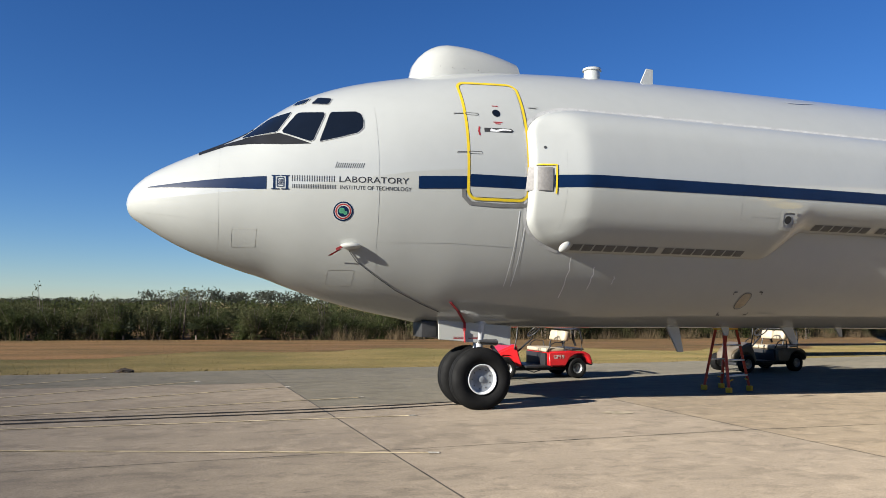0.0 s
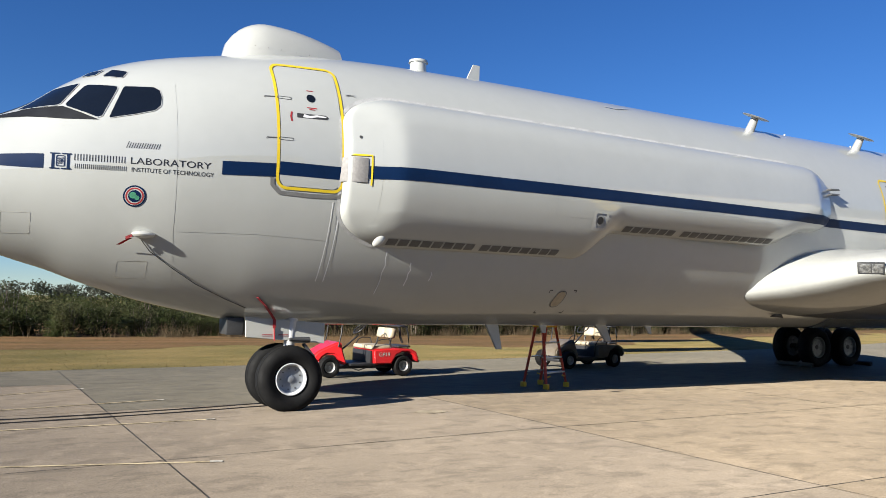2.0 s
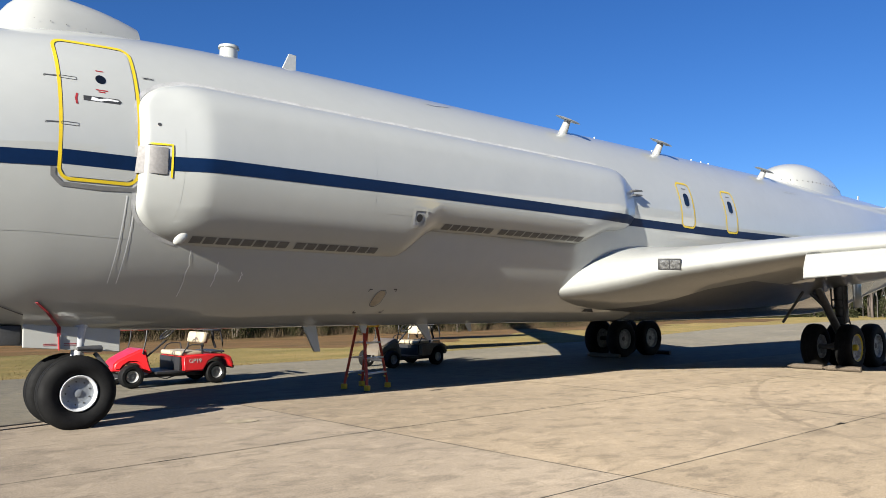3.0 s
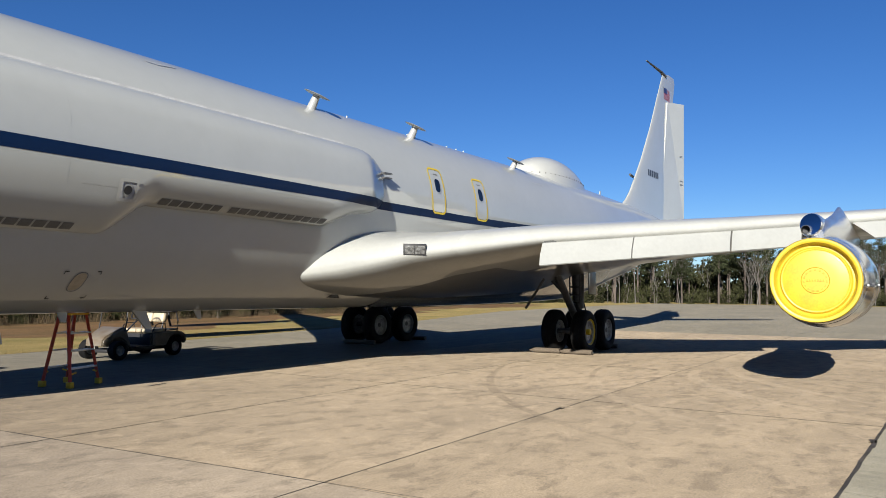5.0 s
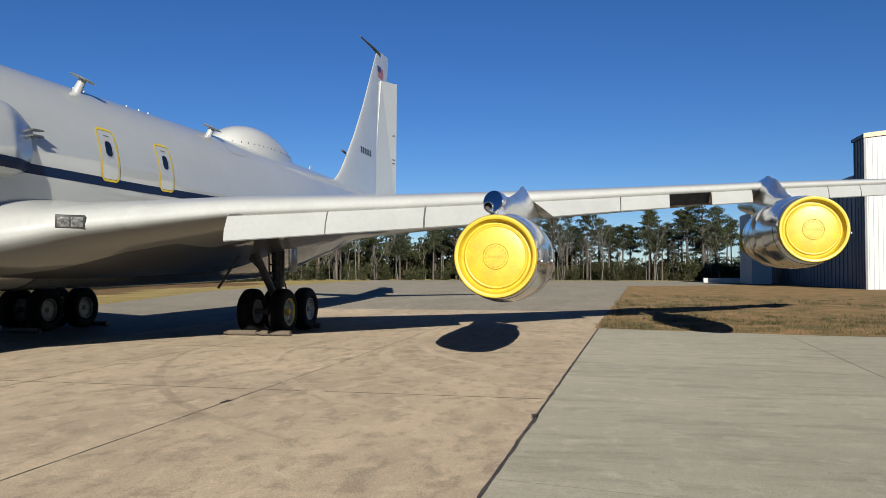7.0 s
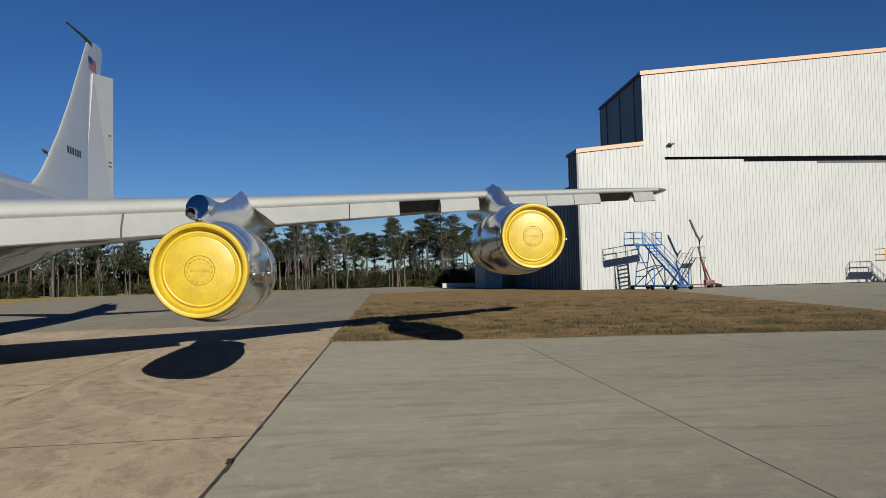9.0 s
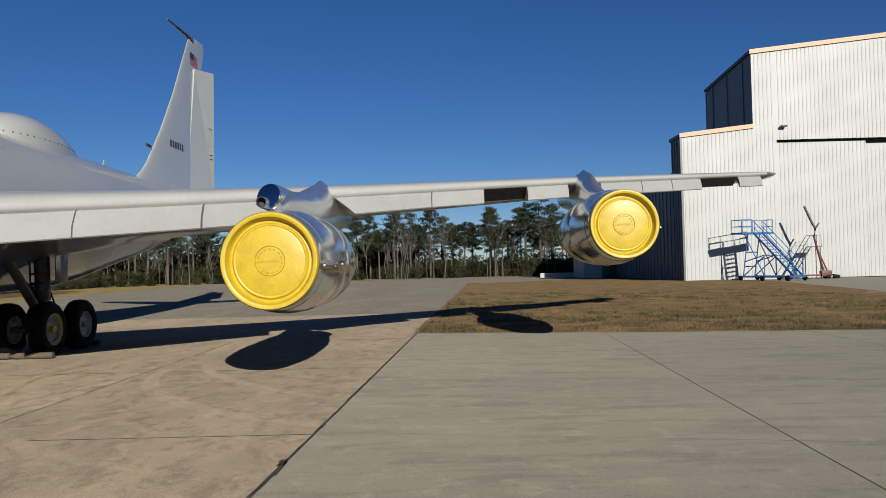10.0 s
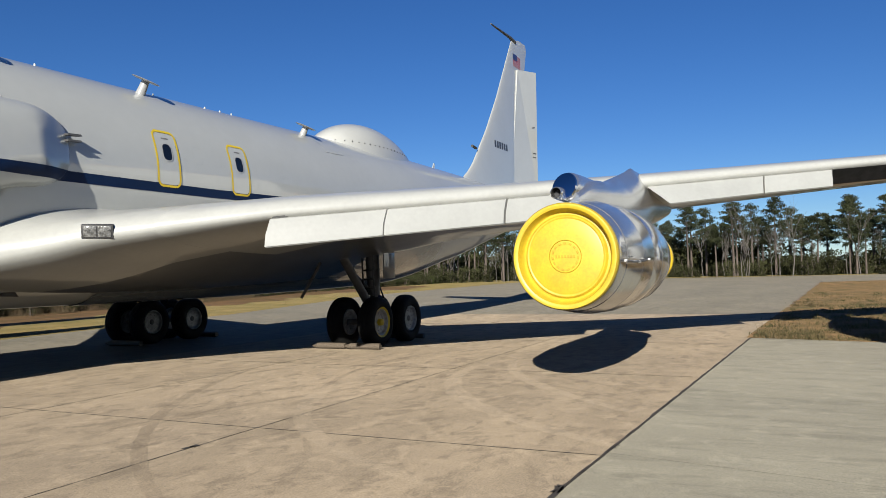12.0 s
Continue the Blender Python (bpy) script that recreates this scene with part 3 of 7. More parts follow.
def build_wing(side):
    prof = airfoil()
    rows = []
    for y in [s[0] for s in WING_ST[:5]] + list(np.linspace(8.6, -10.9, 30)) + [s[0] for s in WING_ST[-2:]]:
        x, z, c, t, up = wing_at(y)
        rows.append([(x + c * u, mirrored(y, side), z + c * t * v * (up if v > 0 else below(up, y)) - 0.03 * c * u) for u, v in prof])
    v, f = sheet(rows)
    n = len(prof)
    f.append(tuple(range(len(v) - n, len(v))))
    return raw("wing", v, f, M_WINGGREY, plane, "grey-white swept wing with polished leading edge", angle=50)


build_wing(-1)
build_wing(1)


# fin, rudder, stabilisers
LEAD_Z, LEAD_X = (5.3, 5.45, 5.85, 6.35, 7.0, 8.2, 10.0, 12.75, 13.25, 13.45, 13.56), (35.2, 35.6, 36.5, 37.2, 37.85, 39.0, 40.45, 42.35, 42.7, 43.2, 43.9)


def fin_edges(z):
    tail = 41.9 + 0.23 * (z - 5.3) if z < 11.95 else 44.38 + 0.36 * (z - 12.0) if z < 13.3 else 44.85
    return float(np.interp(z, LEAD_Z, LEAD_X)), tail


def fin_half(x, z):
    a, b = fin_edges(z)
    b = max(b, 46.0)
    c = min(max((x - a) / (b - a), 0.0), 1.0)
    return (b - a) * 0.032 * 2.1 * (math.sqrt(c) * 0.9 - c * 0.55) * 0.9 * (0.6 if z > 13.3 else 1)


def fin_sheet(name, zs, parent, label=""):
    """An upright surface between its leading and trailing edges."""
    rows = []
    for z in zs:
        a, b = fin_edges(z)
        us = [a + (b - a) * (k / 14) ** 2 for k in range(15)]
        rows.append([(u, CY - fin_half(u, z), z) for u in us[::-1]] + [(u, CY + fin_half(u, z), z) for u in us[1:]])
    v, f = sheet(rows)
    n = len(rows[0])
    f += [(i * n, (i + 1) * n, (i + 1) * n + n - 1, i * n + n - 1) for i in range(len(rows) - 1)]
    f += [tuple(range(n)), tuple(range(len(v) - n, len(v)))]
    return raw(name, v, f, M_WHITE, parent, label, angle=40)


fin = fin_sheet("fin", list(np.linspace(5.3, 11.93, 30)), plane, "white swept tail fin")
fin_sheet("fin_cap", list(np.linspace(11.932, 13.56, 12)), fin)
bm = bmesh.new()
_a = [(43.20, 11.95, 11.88), (41.75, 11.95, 5.35), (44.62, 11.43, 5.6), (44.88, 11.45, 12.06)]
_n = Vector((0.28, 0.96, 0))
for s in (-1, 1):
    w = [bm.verts.new(Vector(p) + _n * s * (0.11 if i < 2 else 0.02)) for i, p in enumerate(_a)]
    bm.faces.new(w if s < 0 else w[::-1])
    if s < 0:
        _w0 = w
for i in range(4):
    j = (i + 1) % 4
    bm.faces.new((_w0[j], _w0[i], w[i], w[j]))
rudder = part("rudder", bm, M_WHITE, plane, "white rudder swung slightly to port", angle=30)
for z in (7.55, 7.75, 9.1):
    bm = bmesh.new()
    box(bm, 44.35, 11.47, z, 0.26, 0.02, 0.02, Matrix.Translation((44.35, 11.47, 0)) @ pose(0, 0, 0, 0, 0, -16) @ Matrix.Translation((-44.35, -11.47, 0)))
    part("hinge_rod", bm, M_DARKMETAL, rudder)
for side in (-1, 1):
    rows = []
    for s in range(9):
        f = s / 8
        y = CY + side * (0.5 + 6.2 * f)
        x, z, c = 38.6 + 4.3 * f, 4.35 + 0.75 * f, 4.0 - 2.3 * f
        rows.append([(x + c * u, y, z + c * 0.09 * v) for u, v in airfoil(12)])
    v, f = sheet(rows)
    raw("stabiliser", v, f, M_WHITE, plane)

# radio probe on the fin tip
bm = bmesh.new()
tube(bm, ((43.2, CY, 13.3), (42.6, CY, 13.40), (40.0, CY, 13.35)), 0.12, 10, 0.035)
part("probe", bm, M_STRUT, fin, "grey probe on the fin tip")
bm = bmesh.new()
tube(bm, ((37.75, CY - 0.02, 7.15), (37.3, CY - 0.02, 7.2)), 0.06, 8)
part("probe", bm, M_DARKMETAL, fin)


def fin_point(x, z, off=0.0, side=-1):
    return Vector((x, CY - fin_half(x, z) - off, z))


# flag near the fin tip: stripes and canton
for k in range(7):
    z0, x0 = 12.02 + 0.088 * k, 43.34 if k > 3 else 42.76
    decal("flag_stripe", [((x0, z0), (43.80, z0), (43.80, z0 + 0.046), (x0, z0 + 0.046))], M_FLAGRED, fin, 0.006, 0.5, surface=fin_point)
decal("flag_canton", [((42.76, 12.33), (43.34, 12.33), (43.34, 12.64), (42.76, 12.64))], M_FLAGBLUE, fin, 0.008, 0.5, "blue flag corner", surface=fin_point)
# registration as plain bars
for k in range(6):
    x = 39.74 + 0.285 * k
    decal("marking_bar", [((x, 7.48), (x + 0.19, 7.49), (x + 0.19, 7.81), (x, 7.80))], M_INK, fin, 0.006, 0.5, surface=fin_point)

# domes and aerials on the crown
def dome(name, x0, x1, half, z_base, z_top, peak, mat, label, cut=None):
    """A teardrop dome: highest at the share peak of its length."""
    rows = []
    for i in range(33):
        s = i / 32
        if cut and s > cut:
            continue
        rise = math.sqrt(max(0, 1 - ((peak - s) / peak) ** 2)) if s < peak else math.cos((s - peak) / (1 - peak) * math.pi / 2) ** 0.8 if s < 1 else 0
        x = x0 + (x1 - x0) * s
        rows.append([(x, CY - half * rise ** 0.8 * math.cos(a), z_base - 0.25 + (z_top - z_base + 0.25) * rise * max(0, math.sin(a)) ** 0.85) for a in [math.pi * k / 20 for k in range(21)]])
    v, f = sheet(rows)
    if cut:
        n = 21
        f.append(tuple(range(len(v) - n, len(v))))
    return raw(name, v, f, mat, plane, label, angle=50)


radome = dome("radome", 3.52, 6.52, 0.52, 5.42, 5.955, 0.24, M_RADOME, "white teardrop radome on the crown", cut=0.64)
rear_dome = dome("radome", 25.35, 31.5, 1.05, 5.45, 6.50, 0.40, M_RADOME, "large white domed radome on the rear crown")
for k in range(17):
    x = 25.75 + 0.25 * k
    _s = (x - 25.35) / 6.15
    rise = math.sqrt(max(0, 1 - ((0.40 - _s) / 0.40) ** 2)) if _s < 0.40 else math.cos((_s - 0.40) / 0.60 * math.pi / 2) ** 0.8
    _sin = min(0.97, (0.50 / (1.30 * rise)) ** (1 / 0.85))
    bm = bmesh.new()
    box(bm, x, CY - 1.05 * rise ** 0.8 * math.sqrt(1 - _sin * _sin) - 0.002, 5.70, 0.035, 0.014, 0.05 if k % 3 else 0.03)
    part("fastener", bm, M_DARKMETAL, rear_dome)
for x in (3.95, 4.15, 4.35, 4.6, 4.8):
    bm = bmesh.new()
    box(bm, x, CY - 0.505, 5.44, 0.008, 0.008, 0.008)
    part("fastener", bm, M_STRUT, radome)

# short capped mast, blade aerial
bm = bmesh.new()
lathe(bm, ((0, 0), (0, 0.155), (0.36, 0.145), (0.37, 0.172), (0.41, 0.165), (0.44, 0.0)), 20, Matrix.Translation((6.95, CY, 5.45)) @ Euler((0, radians(-90), 0)).to_matrix().to_4x4())
part("mast", bm, M_WHITE, plane, "stubby white capped mast")


def blade(x, z, h, chord, sweep, down=False, y=CY, thick=0.03, mat=M_WHITE, name="blade_aerial"):
    s = -1 if down else 1
    o = ((x, z), (x + chord, z), (x + sweep + chord * 0.62, z + s * h), (x + sweep + chord * 0.18, z + s * h))
    bm = bmesh.new()
    prism(bm, o if not down else o[::-1], thick, Matrix.Translation((0, y - thick / 2, 0)))
    bmesh.ops.bevel(bm, geom=list(bm.edges), offset=0.008, segments=1, affect="EDGES")
    return part(name, bm, M_RADOME if down else mat, plane, "white swept blade aerial")


blade(7.86, 5.55, 0.44, 0.34, 0.14)
blade(8.26, 1.30, 0.47, 0.27, 0.20, True, y=11.75, thick=0.05)
blade(9.42, 1.30, 0.18, 0.19, 0.05, True, y=11.75, thick=0.04)
blade(10.73, 1.30, 0.34, 0.28, 0.25, True, y=11.75, thick=0.05)
blade(12.05, 1.30, 0.2, 0.18, 0.1, True, y=11.8)
blade(33.2, 5.55, 0.42, 0.25, 0.15)

# disc aerials on slanted posts
for x in (14.45, 18.1, 23.6):
    z = smooth_at(TOP, x) - (0.34 if x < 20 else 0.42)
    y0 = 11.25
    lean = Vector((0.14, -0.38, 0.91)).normalized()
    foot = Vector((x - 0.02, y0 + 0.04, z - 0.12))
    head = foot + lean * 0.56
    bm = bmesh.new()
    tube(bm, (foot, head), 0.12, 14, 0.075)
    post = part("disc_aerial", bm, M_GREYPAINT, plane, "grey disc aerial on a slanted post")
    bm = bmesh.new()
    lathe(bm, ((-0.012, 0), (-0.012, 0.23), (0.004, 0.29), (0.018, 0.25), (0.028, 0)), 28, Matrix.Translation(head) @ lean.to_track_quat("X", "Z").to_matrix().to_4x4())
    part("disc", bm, M_GREYPAINT, post)
    bm = bmesh.new()
    prism(bm, ((x - 0.32, z - 0.02), (x - 0.08, z - 0.02), (x - 0.26, z + 0.07)), 0.012, Matrix.Translation((0, y0 - 0.05, 0)))
    part("vane", bm, M_WHITE, post)
for x in (16.0, 18.4, 18.75, 20.3, 20.8, 21.2):
    bm = bmesh.new()
    z = smooth_at(TOP, x)
    lathe(bm, ((-0.1, 0.022), (0.02, 0.02), (0.03, 0.0)), 12, Matrix.Translation((x, 11.5, z - 0.07)) @ Euler((0, radians(-90), 0)).to_matrix().to_4x4())
    part("bump", bm, M_WHITE, plane)

# thin white strakes on the crown
for pts in (((10.30, 5.31), (10.52, 5.30), (10.95, 5.37)), ((23.85, 5.40), (23.88, 5.02), (24.75, 5.03))):
    ribbon_on("strake", pts, 0.022, M_RADOME, plane, 0.012, label="thin white strake")

# cockpit glazing
glass_1 = ((0.88, 4.005), (1.37, 4.06), (1.60, 4.43), (1.30, 4.355))
glass_2 = ((1.42, 4.055), (1.84, 3.885), (2.05, 4.38), (1.67, 4.40))
glass_3 = ((1.93, 3.895), (2.25, 3.975), (2.47, 4.045), (2.54, 4.12), (2.555, 4.24), (2.53, 4.35), (2.46, 4.395), (2.11, 4.385))
brow_1 = ((1.62, 4.57), (1.78, 4.58), (1.90, 4.70), (1.72, 4.685))
brow_2 = ((1.86, 4.56), (2.10, 4.53), (2.17, 4.65), (1.99, 4.70))


def softened(o, times=2, cut=0.16):
    """Rounds an outline's corners."""
    for _ in range(times):
        nxt = []
        for (ax, az), (bx, bz) in zip(o, o[1:] + o[:1]):
            nxt += [(ax + (bx - ax) * cut, az + (bz - az) * cut), (bx + (ax - bx) * cut, bz + (az - bz) * cut)]
        o = tuple(nxt)
    return o


def scaled(o, k):
    cx, cz = sum(p[0] for p in o) / len(o), sum(p[1] for p in o) / len(o)
    return [(cx + (x - cx) * k, cz + (z - cz) * k) for x, z in o]


for o in (softened(glass_1, 1, 0.06), softened(glass_2, 2, 0.08), softened(glass_3, 2, 0.05), softened(brow_1, 2, 0.1), softened(brow_2, 2, 0.1)):
    pane = decal("cockpit_window", [o], M_GLASS, plane, 0.006, 0.06, "dark cockpit window pane")
    ribbon_on("window_frame", scaled(o, 1.015), 0.007, M_FRAME, pane, 0.007, closed=True)
decal("antiglare_panel", [((0.40, 3.84), (0.7, 3.87), (1.0, 3.88), (1.43, 3.855), (1.82, 3.865), (1.40, 4.045), (1.0, 4.01), (0.7, 3.93))], M_BLACK, plane, 0.0045, 0.05, "matt black antiglare panel below the windscreen")
rows = [[tuple(skin(x, smooth_at(TOP, x) - d, 0.004, s)) for s, d in ((-1, 0.07 + 0.10 * min(1, x)), (-1, 0.05), (-1, 0.02), (-1, 0.004), (1, 0.02), (1, 0.06))] for x in np.linspace(0.3, 1.08, 14)]
v, f = sheet(rows)
raw("antiglare_panel", v, f, M_BLACK, plane)

# forward door with its yellow outline, window, handle
DOOR = rounded(4.02, 4.93, 3.14, 5.02, 0.13)
door = decal("forward_door", [rounded(4.05, 4.90, 3.17, 4.99, 0.12)], M_WHITE, plane, 0.0055, 0.07, "white forward entry door")
ribbon_on("door_outline", DOOR, 0.040, M_YELLOW, door, 0.009, closed=True, label="yellow painted outline")
x0 = 4.05
n = 14
rows = [[tuple(skin(x0 + 0.85 * i / n, stripe_mid(x0) + 0.03 + 0.09 * k, 0.008)) for k in (-1, 0, 1)] for i in range(n + 1)]
v, f = sheet(rows)
raw("cheat_line", v, f, M_NAVY, door, angle=180)
decal("port_hole", [[(4.50 + 0.062 * math.cos(a), 4.46 + 0.062 * math.sin(a)) for a in [2 * math.pi * k / 18 for k in range(18)]]], M_GLASS, door, 0.0095, 0.05, "small round dark port hole")
decal("handle_recess", [((4.28, 4.14), (4.70, 4.15), (4.73, 4.18), (4.69, 4.215), (4.28, 4.205))], M_DARKMETAL, door, 0.009, 0.05)
decal("handle", [((4.36, 4.15), (4.48, 4.15), (4.56, 4.175), (4.68, 4.175), (4.70, 4.195), (4.56, 4.205), (4.46, 4.18), (4.38, 4.20))], M_RIM, door, 0.012, 0.05, "pale lever handle")
ribbon_on("arrow", ((4.205, 4.08), (4.195, 4.15), (4.21, 4.22)), 0.025, M_RED, door, 0.0095)
for z, w in ((4.575, 0.09), (4.30, 0.14), (4.275, 0.08)):
    decal("notice_bar", [((4.50 - w / 2, z), (4.50 + w / 2, z), (4.50 + w / 2, z + 0.014), (4.50 - w / 2, z + 0.014))], M_RED, door, 0.0095, 0.05)
for z in (4.42, 3.81):
    ribbon_on("hinge_line", ((3.86, z - 0.02), (3.86, z), (4.02, z + 0.01)), 0.013, M_STRUT, door, 0.006)
    ribbon_on("hinge_line", rounded(4.03, 4.22, z - 0.015, z + 0.02, 0.01), 0.007, M_STRUT, door, 0.0095, closed=True)
ribbon_on("door_sill", ((3.955, 3.27), (3.96, 3.17), (4.06, 3.075), (4.5, 3.06), (4.9, 3.075), (4.98, 3.15), (4.99, 3.24)), 0.055, M_GRILLE, door, 0.008, label="grey sealant strip below the door")


def tape_skin(x, z, off, side=-1):
    return any_skin(x, z, off + 0.004)


def patch_skin(x, z, off, side=-1):
    """A stiff sheet that spans the step from the fuselage to the fairing."""
    a, b = any_skin(4.885, z, 0.012), any_skin(5.23, z, 0.012)
    f = (x - 4.885) / 0.345
    return a.lerp(b, f) + Vector((-0.02, -0.05, 0)) * 4 * f * (1 - f)


decal("tape_patch", [((4.885, 3.29), (5.22, 3.28), (5.22, 3.62), (4.91, 3.63))], M_TAPE, plane, 0.012, 0.05, "silver metal tape patch", surface=patch_skin)
ribbon_on("tape_outline", ((4.93, 3.66), (5.27, 3.66), (5.27, 3.24)), 0.024, M_YELLOW, plane, 0.010, surface=tape_skin, label="yellow outline round the patch")

# over-wing exits
for x0 in (17.58, 19.66):
    ex = decal("emergency_exit", [rounded(x0, x0 + 0.52, 3.53, 4.54, 0.10)], M_WHITE, plane, 0.010, 0.1, "white over-wing emergency exit hatch")
    ribbon_on("exit_outline", rounded(x0 - 0.02, x0 + 0.54, 3.50, 4.57, 0.12), 0.043, M_YELLOW, ex, 0.014, closed=True, label="yellow painted outline")
    decal("exit_window", [rounded(x0 + 0.15, x0 + 0.37, 4.0, 4.32, 0.09)], M_GLASS, ex, 0.015, 0.08, "small dark window")
    ribbon_on("window_frame", rounded(x0 + 0.14, x0 + 0.38, 3.99, 4.33, 0.1), 0.022, M_FRAME, ex, 0.018, closed=True)
    decal("notice_bar", [((x0 + 0.18, 4.42), (x0 + 0.36, 4.42), (x0 + 0.36, 4.445), (x0 + 0.18, 4.445))], M_GRILLE, ex, 0.015, 0.1)
# plugged cabin windows: faint outlines
for k in range(20):
    x = 18.55 + 0.55 * k
    if abs(x - 19.9) < 0.4:
        continue
    ribbon_on("window_plug", rounded(x, x + 0.26, 4.02, 4.38, 0.1), 0.006, M_SEAM, plane, 0.0015, closed=True)

# title block: emblem frame, two rows of letter-size bars, a script row, a round badge
for o in (((1.31, 3.19), (1.34, 3.19), (1.34, 3.39), (1.31, 3.39)), ((1.48, 3.19), (1.51, 3.19), (1.51, 3.39), (1.48, 3.39)), ((1.29, 3.375), (1.40, 3.375), (1.40, 3.39), (1.29, 3.39)), ((1.42, 3.375), (1.53, 3.375), (1.53, 3.39), (1.42, 3.39)), ((1.29, 3.185), (1.40, 3.185), (1.40, 3.20), (1.29, 3.20)), ((1.42, 3.185), (1.53, 3.185), (1.53, 3.20), (1.42, 3.20))):
    decal("emblem_frame", [o], M_NAVY, fuselage, 0.005, 0.05)
ribbon_on("emblem_frame", rounded(1.365, 1.455, 3.225, 3.355, 0.012), 0.010, M_NAVY, fuselage, 0.005, closed=True)
for k in range(4):
    for s in (-1, 1):
        ribbon_on("emblem_line", ((1.375, 3.29 + s * (0.05 - 0.025 * k)), (1.445, 3.29 - s * (0.005 + 0.012 * k))), 0.006, M_NAVY, fuselage, 0.005)


def bar_row(x0, x1, z0, z1, words, tall_first, mat=M_INK, slant=0.0, share=0.5):
    """Plain letter-size bars in word groups, in place of a name."""
    total = sum(words) + 0.8 * (len(words) - 1)
    step = (x1 - x0) / total
    x = x0
    for n in words:
        for i in range(n):
            w = step * share
            top = z1 if i == 0 or not tall_first else z0 + (z1 - z0) * 0.8
            lift = slant * (top - z0)
            decal("name_bar", [[(x, z0), (x + w, z0), (x + w + lift, top), (x + lift, top)]], mat, fuselage, 0.0025, 0.12)
            x += step
        x += step * 0.8


def skin_text(body, x0, x1, z0, size, mat):
    """Lettering of the given cap height, squeezed between x0 and x1 and laid on the skin."""
    cu = bpy.data.curves.new("lettering", "FONT")
    cu.body, cu.size = body, size
    cu.resolution_u = 3
    tmp = bpy.data.objects.new("tmp", cu)
    scene.collection.objects.link(tmp)
    bpy.context.view_layer.update()
    me = bpy.data.meshes.new_from_object(tmp)
    bpy.data.objects.remove(tmp)
    wide = max(v.co.x for v in me.vertices)
    tall = max(v.co.y for v in me.vertices)
    for v in me.vertices:
        v.co = skin(x0 + (x1 - x0) * v.co.x / wide, z0 + size * v.co.y / tall, 0.0025)
    return link("lettering", me, mat, fuselage, "", True, 180)


bar_row(1.56, 2.16, 3.305, 3.39, (18,), False, share=0.34)
skin_text("LABORATORY", 2.19, 3.16, 3.305, 0.085, M_INK)
bar_row(1.57, 2.17, 3.205, 3.265, (26,), False, share=0.36)
skin_text("INSTITUTE OF TECHNOLOGY", 2.21, 3.20, 3.205, 0.055, M_INK)
bar_row(2.14, 2.54, 3.51, 3.60, (14,), True, slant=0.35, share=0.32)


def disc_pts(x, z, r, n=28):
    return [(x + r * math.cos(2 * math.pi * k / n), z + r * math.sin(2 * math.pi * k / n)) for k in range(n)]


badge = decal("badge", [disc_pts(2.27, 2.90, 0.135)], M_NAVY, fuselage, 0.005, 0.06, "round blue badge with red ring and green centre")
decal("badge_ring", [disc_pts(2.27, 2.90, 0.115)], M_RADOME, badge, 0.007, 0.06)
ribbon_on("badge_band", disc_pts(2.27, 2.90, 0.098), 0.018, M_RED, badge, 0.009, closed=True)
decal("badge_centre", [disc_pts(2.27, 2.90, 0.075)], M_NAVY, badge, 0.0105, 0.05)
decal("badge_land", [disc_pts(2.25, 2.91, 0.042, 9), disc_pts(2.30, 2.88, 0.03, 7)], M_GREEN, badge, 0.012, 0.05)

# skin seams, hatches, drains
SEAMS = (((0.60, 3.84), (0.58, 3.4), (0.60, 2.7), (0.61, 2.24)), ((2.72, 4.5), (2.73, 4.0), (2.75, 3.2), (2.76, 2.48), (2.85, 1.76)), ((2.76, 2.48), (3.8, 2.50), (4.9, 2.46)), ((0.61, 2.7), (0.2, 2.78), (-0.4, 2.86)), ((4.88, 2.95), (4.9, 2.46), (4.92, 1.95)), ((6.6, 5.3), (6.9, 4.9)))
for s in SEAMS:
    ribbon_on("panel_seam", s, 0.006, M_SEAM, fuselage, 0.0012)
for x, z, d in ((5.70, 2.36, 1.0), (6.13, 2.22, 0.55), (6.52, 2.1, 0.22)):
    ribbon_on("sealant_run", ((x + 0.05, z), (x + 0.05, z - 0.1 * d), (x + 0.075, z - 0.2 * d), (x + 0.05, z - 0.3 * d), (x + 0.06, z - 0.42 * d), (x + 0.04, z - 0.62 * d)), 0.016, M_SEALWHITE, fuselage, 0.004)
for x, z in ((4.93, 2.2), (4.82, 2.2)):
    ribbon_on("sealant_run", ((x, z + 0.8), (x - 0.02, z + 0.3), (x - 0.05, z - 0.3)), 0.014, M_SEALWHITE, fuselage, 0.004)
for o in (rounded(0.78, 1.11, 2.39, 2.64, 0.02), rounded(2.14, 2.50, 1.87, 2.09, 0.02, lean=0.0)):
    ribbon_on("hatch_outline", o, 0.009, M_RADOME, fuselage, 0.0018, closed=True)
for x0 in np.linspace(20.5, 40, 14):
    ribbon_on("panel_seam", ((x0, 5.5 if x0 < 34 else 5.3), (x0, 4.6), (x0, 3.7)), 0.008, M_SEAM, fuselage, 0.0012)
for pts in (((5.42, 3.9), (5.42, 3.2), (5.40, 2.85), (5.34, 2.62)), ((8.35, 4.5), (8.4, 3.9), (8.4, 3.55)), ((8.4, 3.36), (8.4, 3.0)), ((11.3, 4.5), (11.35, 3.6)), ((8.6, 3.05), (9.25, 3.05))):
    ribbon_on("fairing_seam", pts, 0.007, M_SEAM, fairing, 0.0012, surface=fairing_skin)
_c = FX0 + FR / 0.56
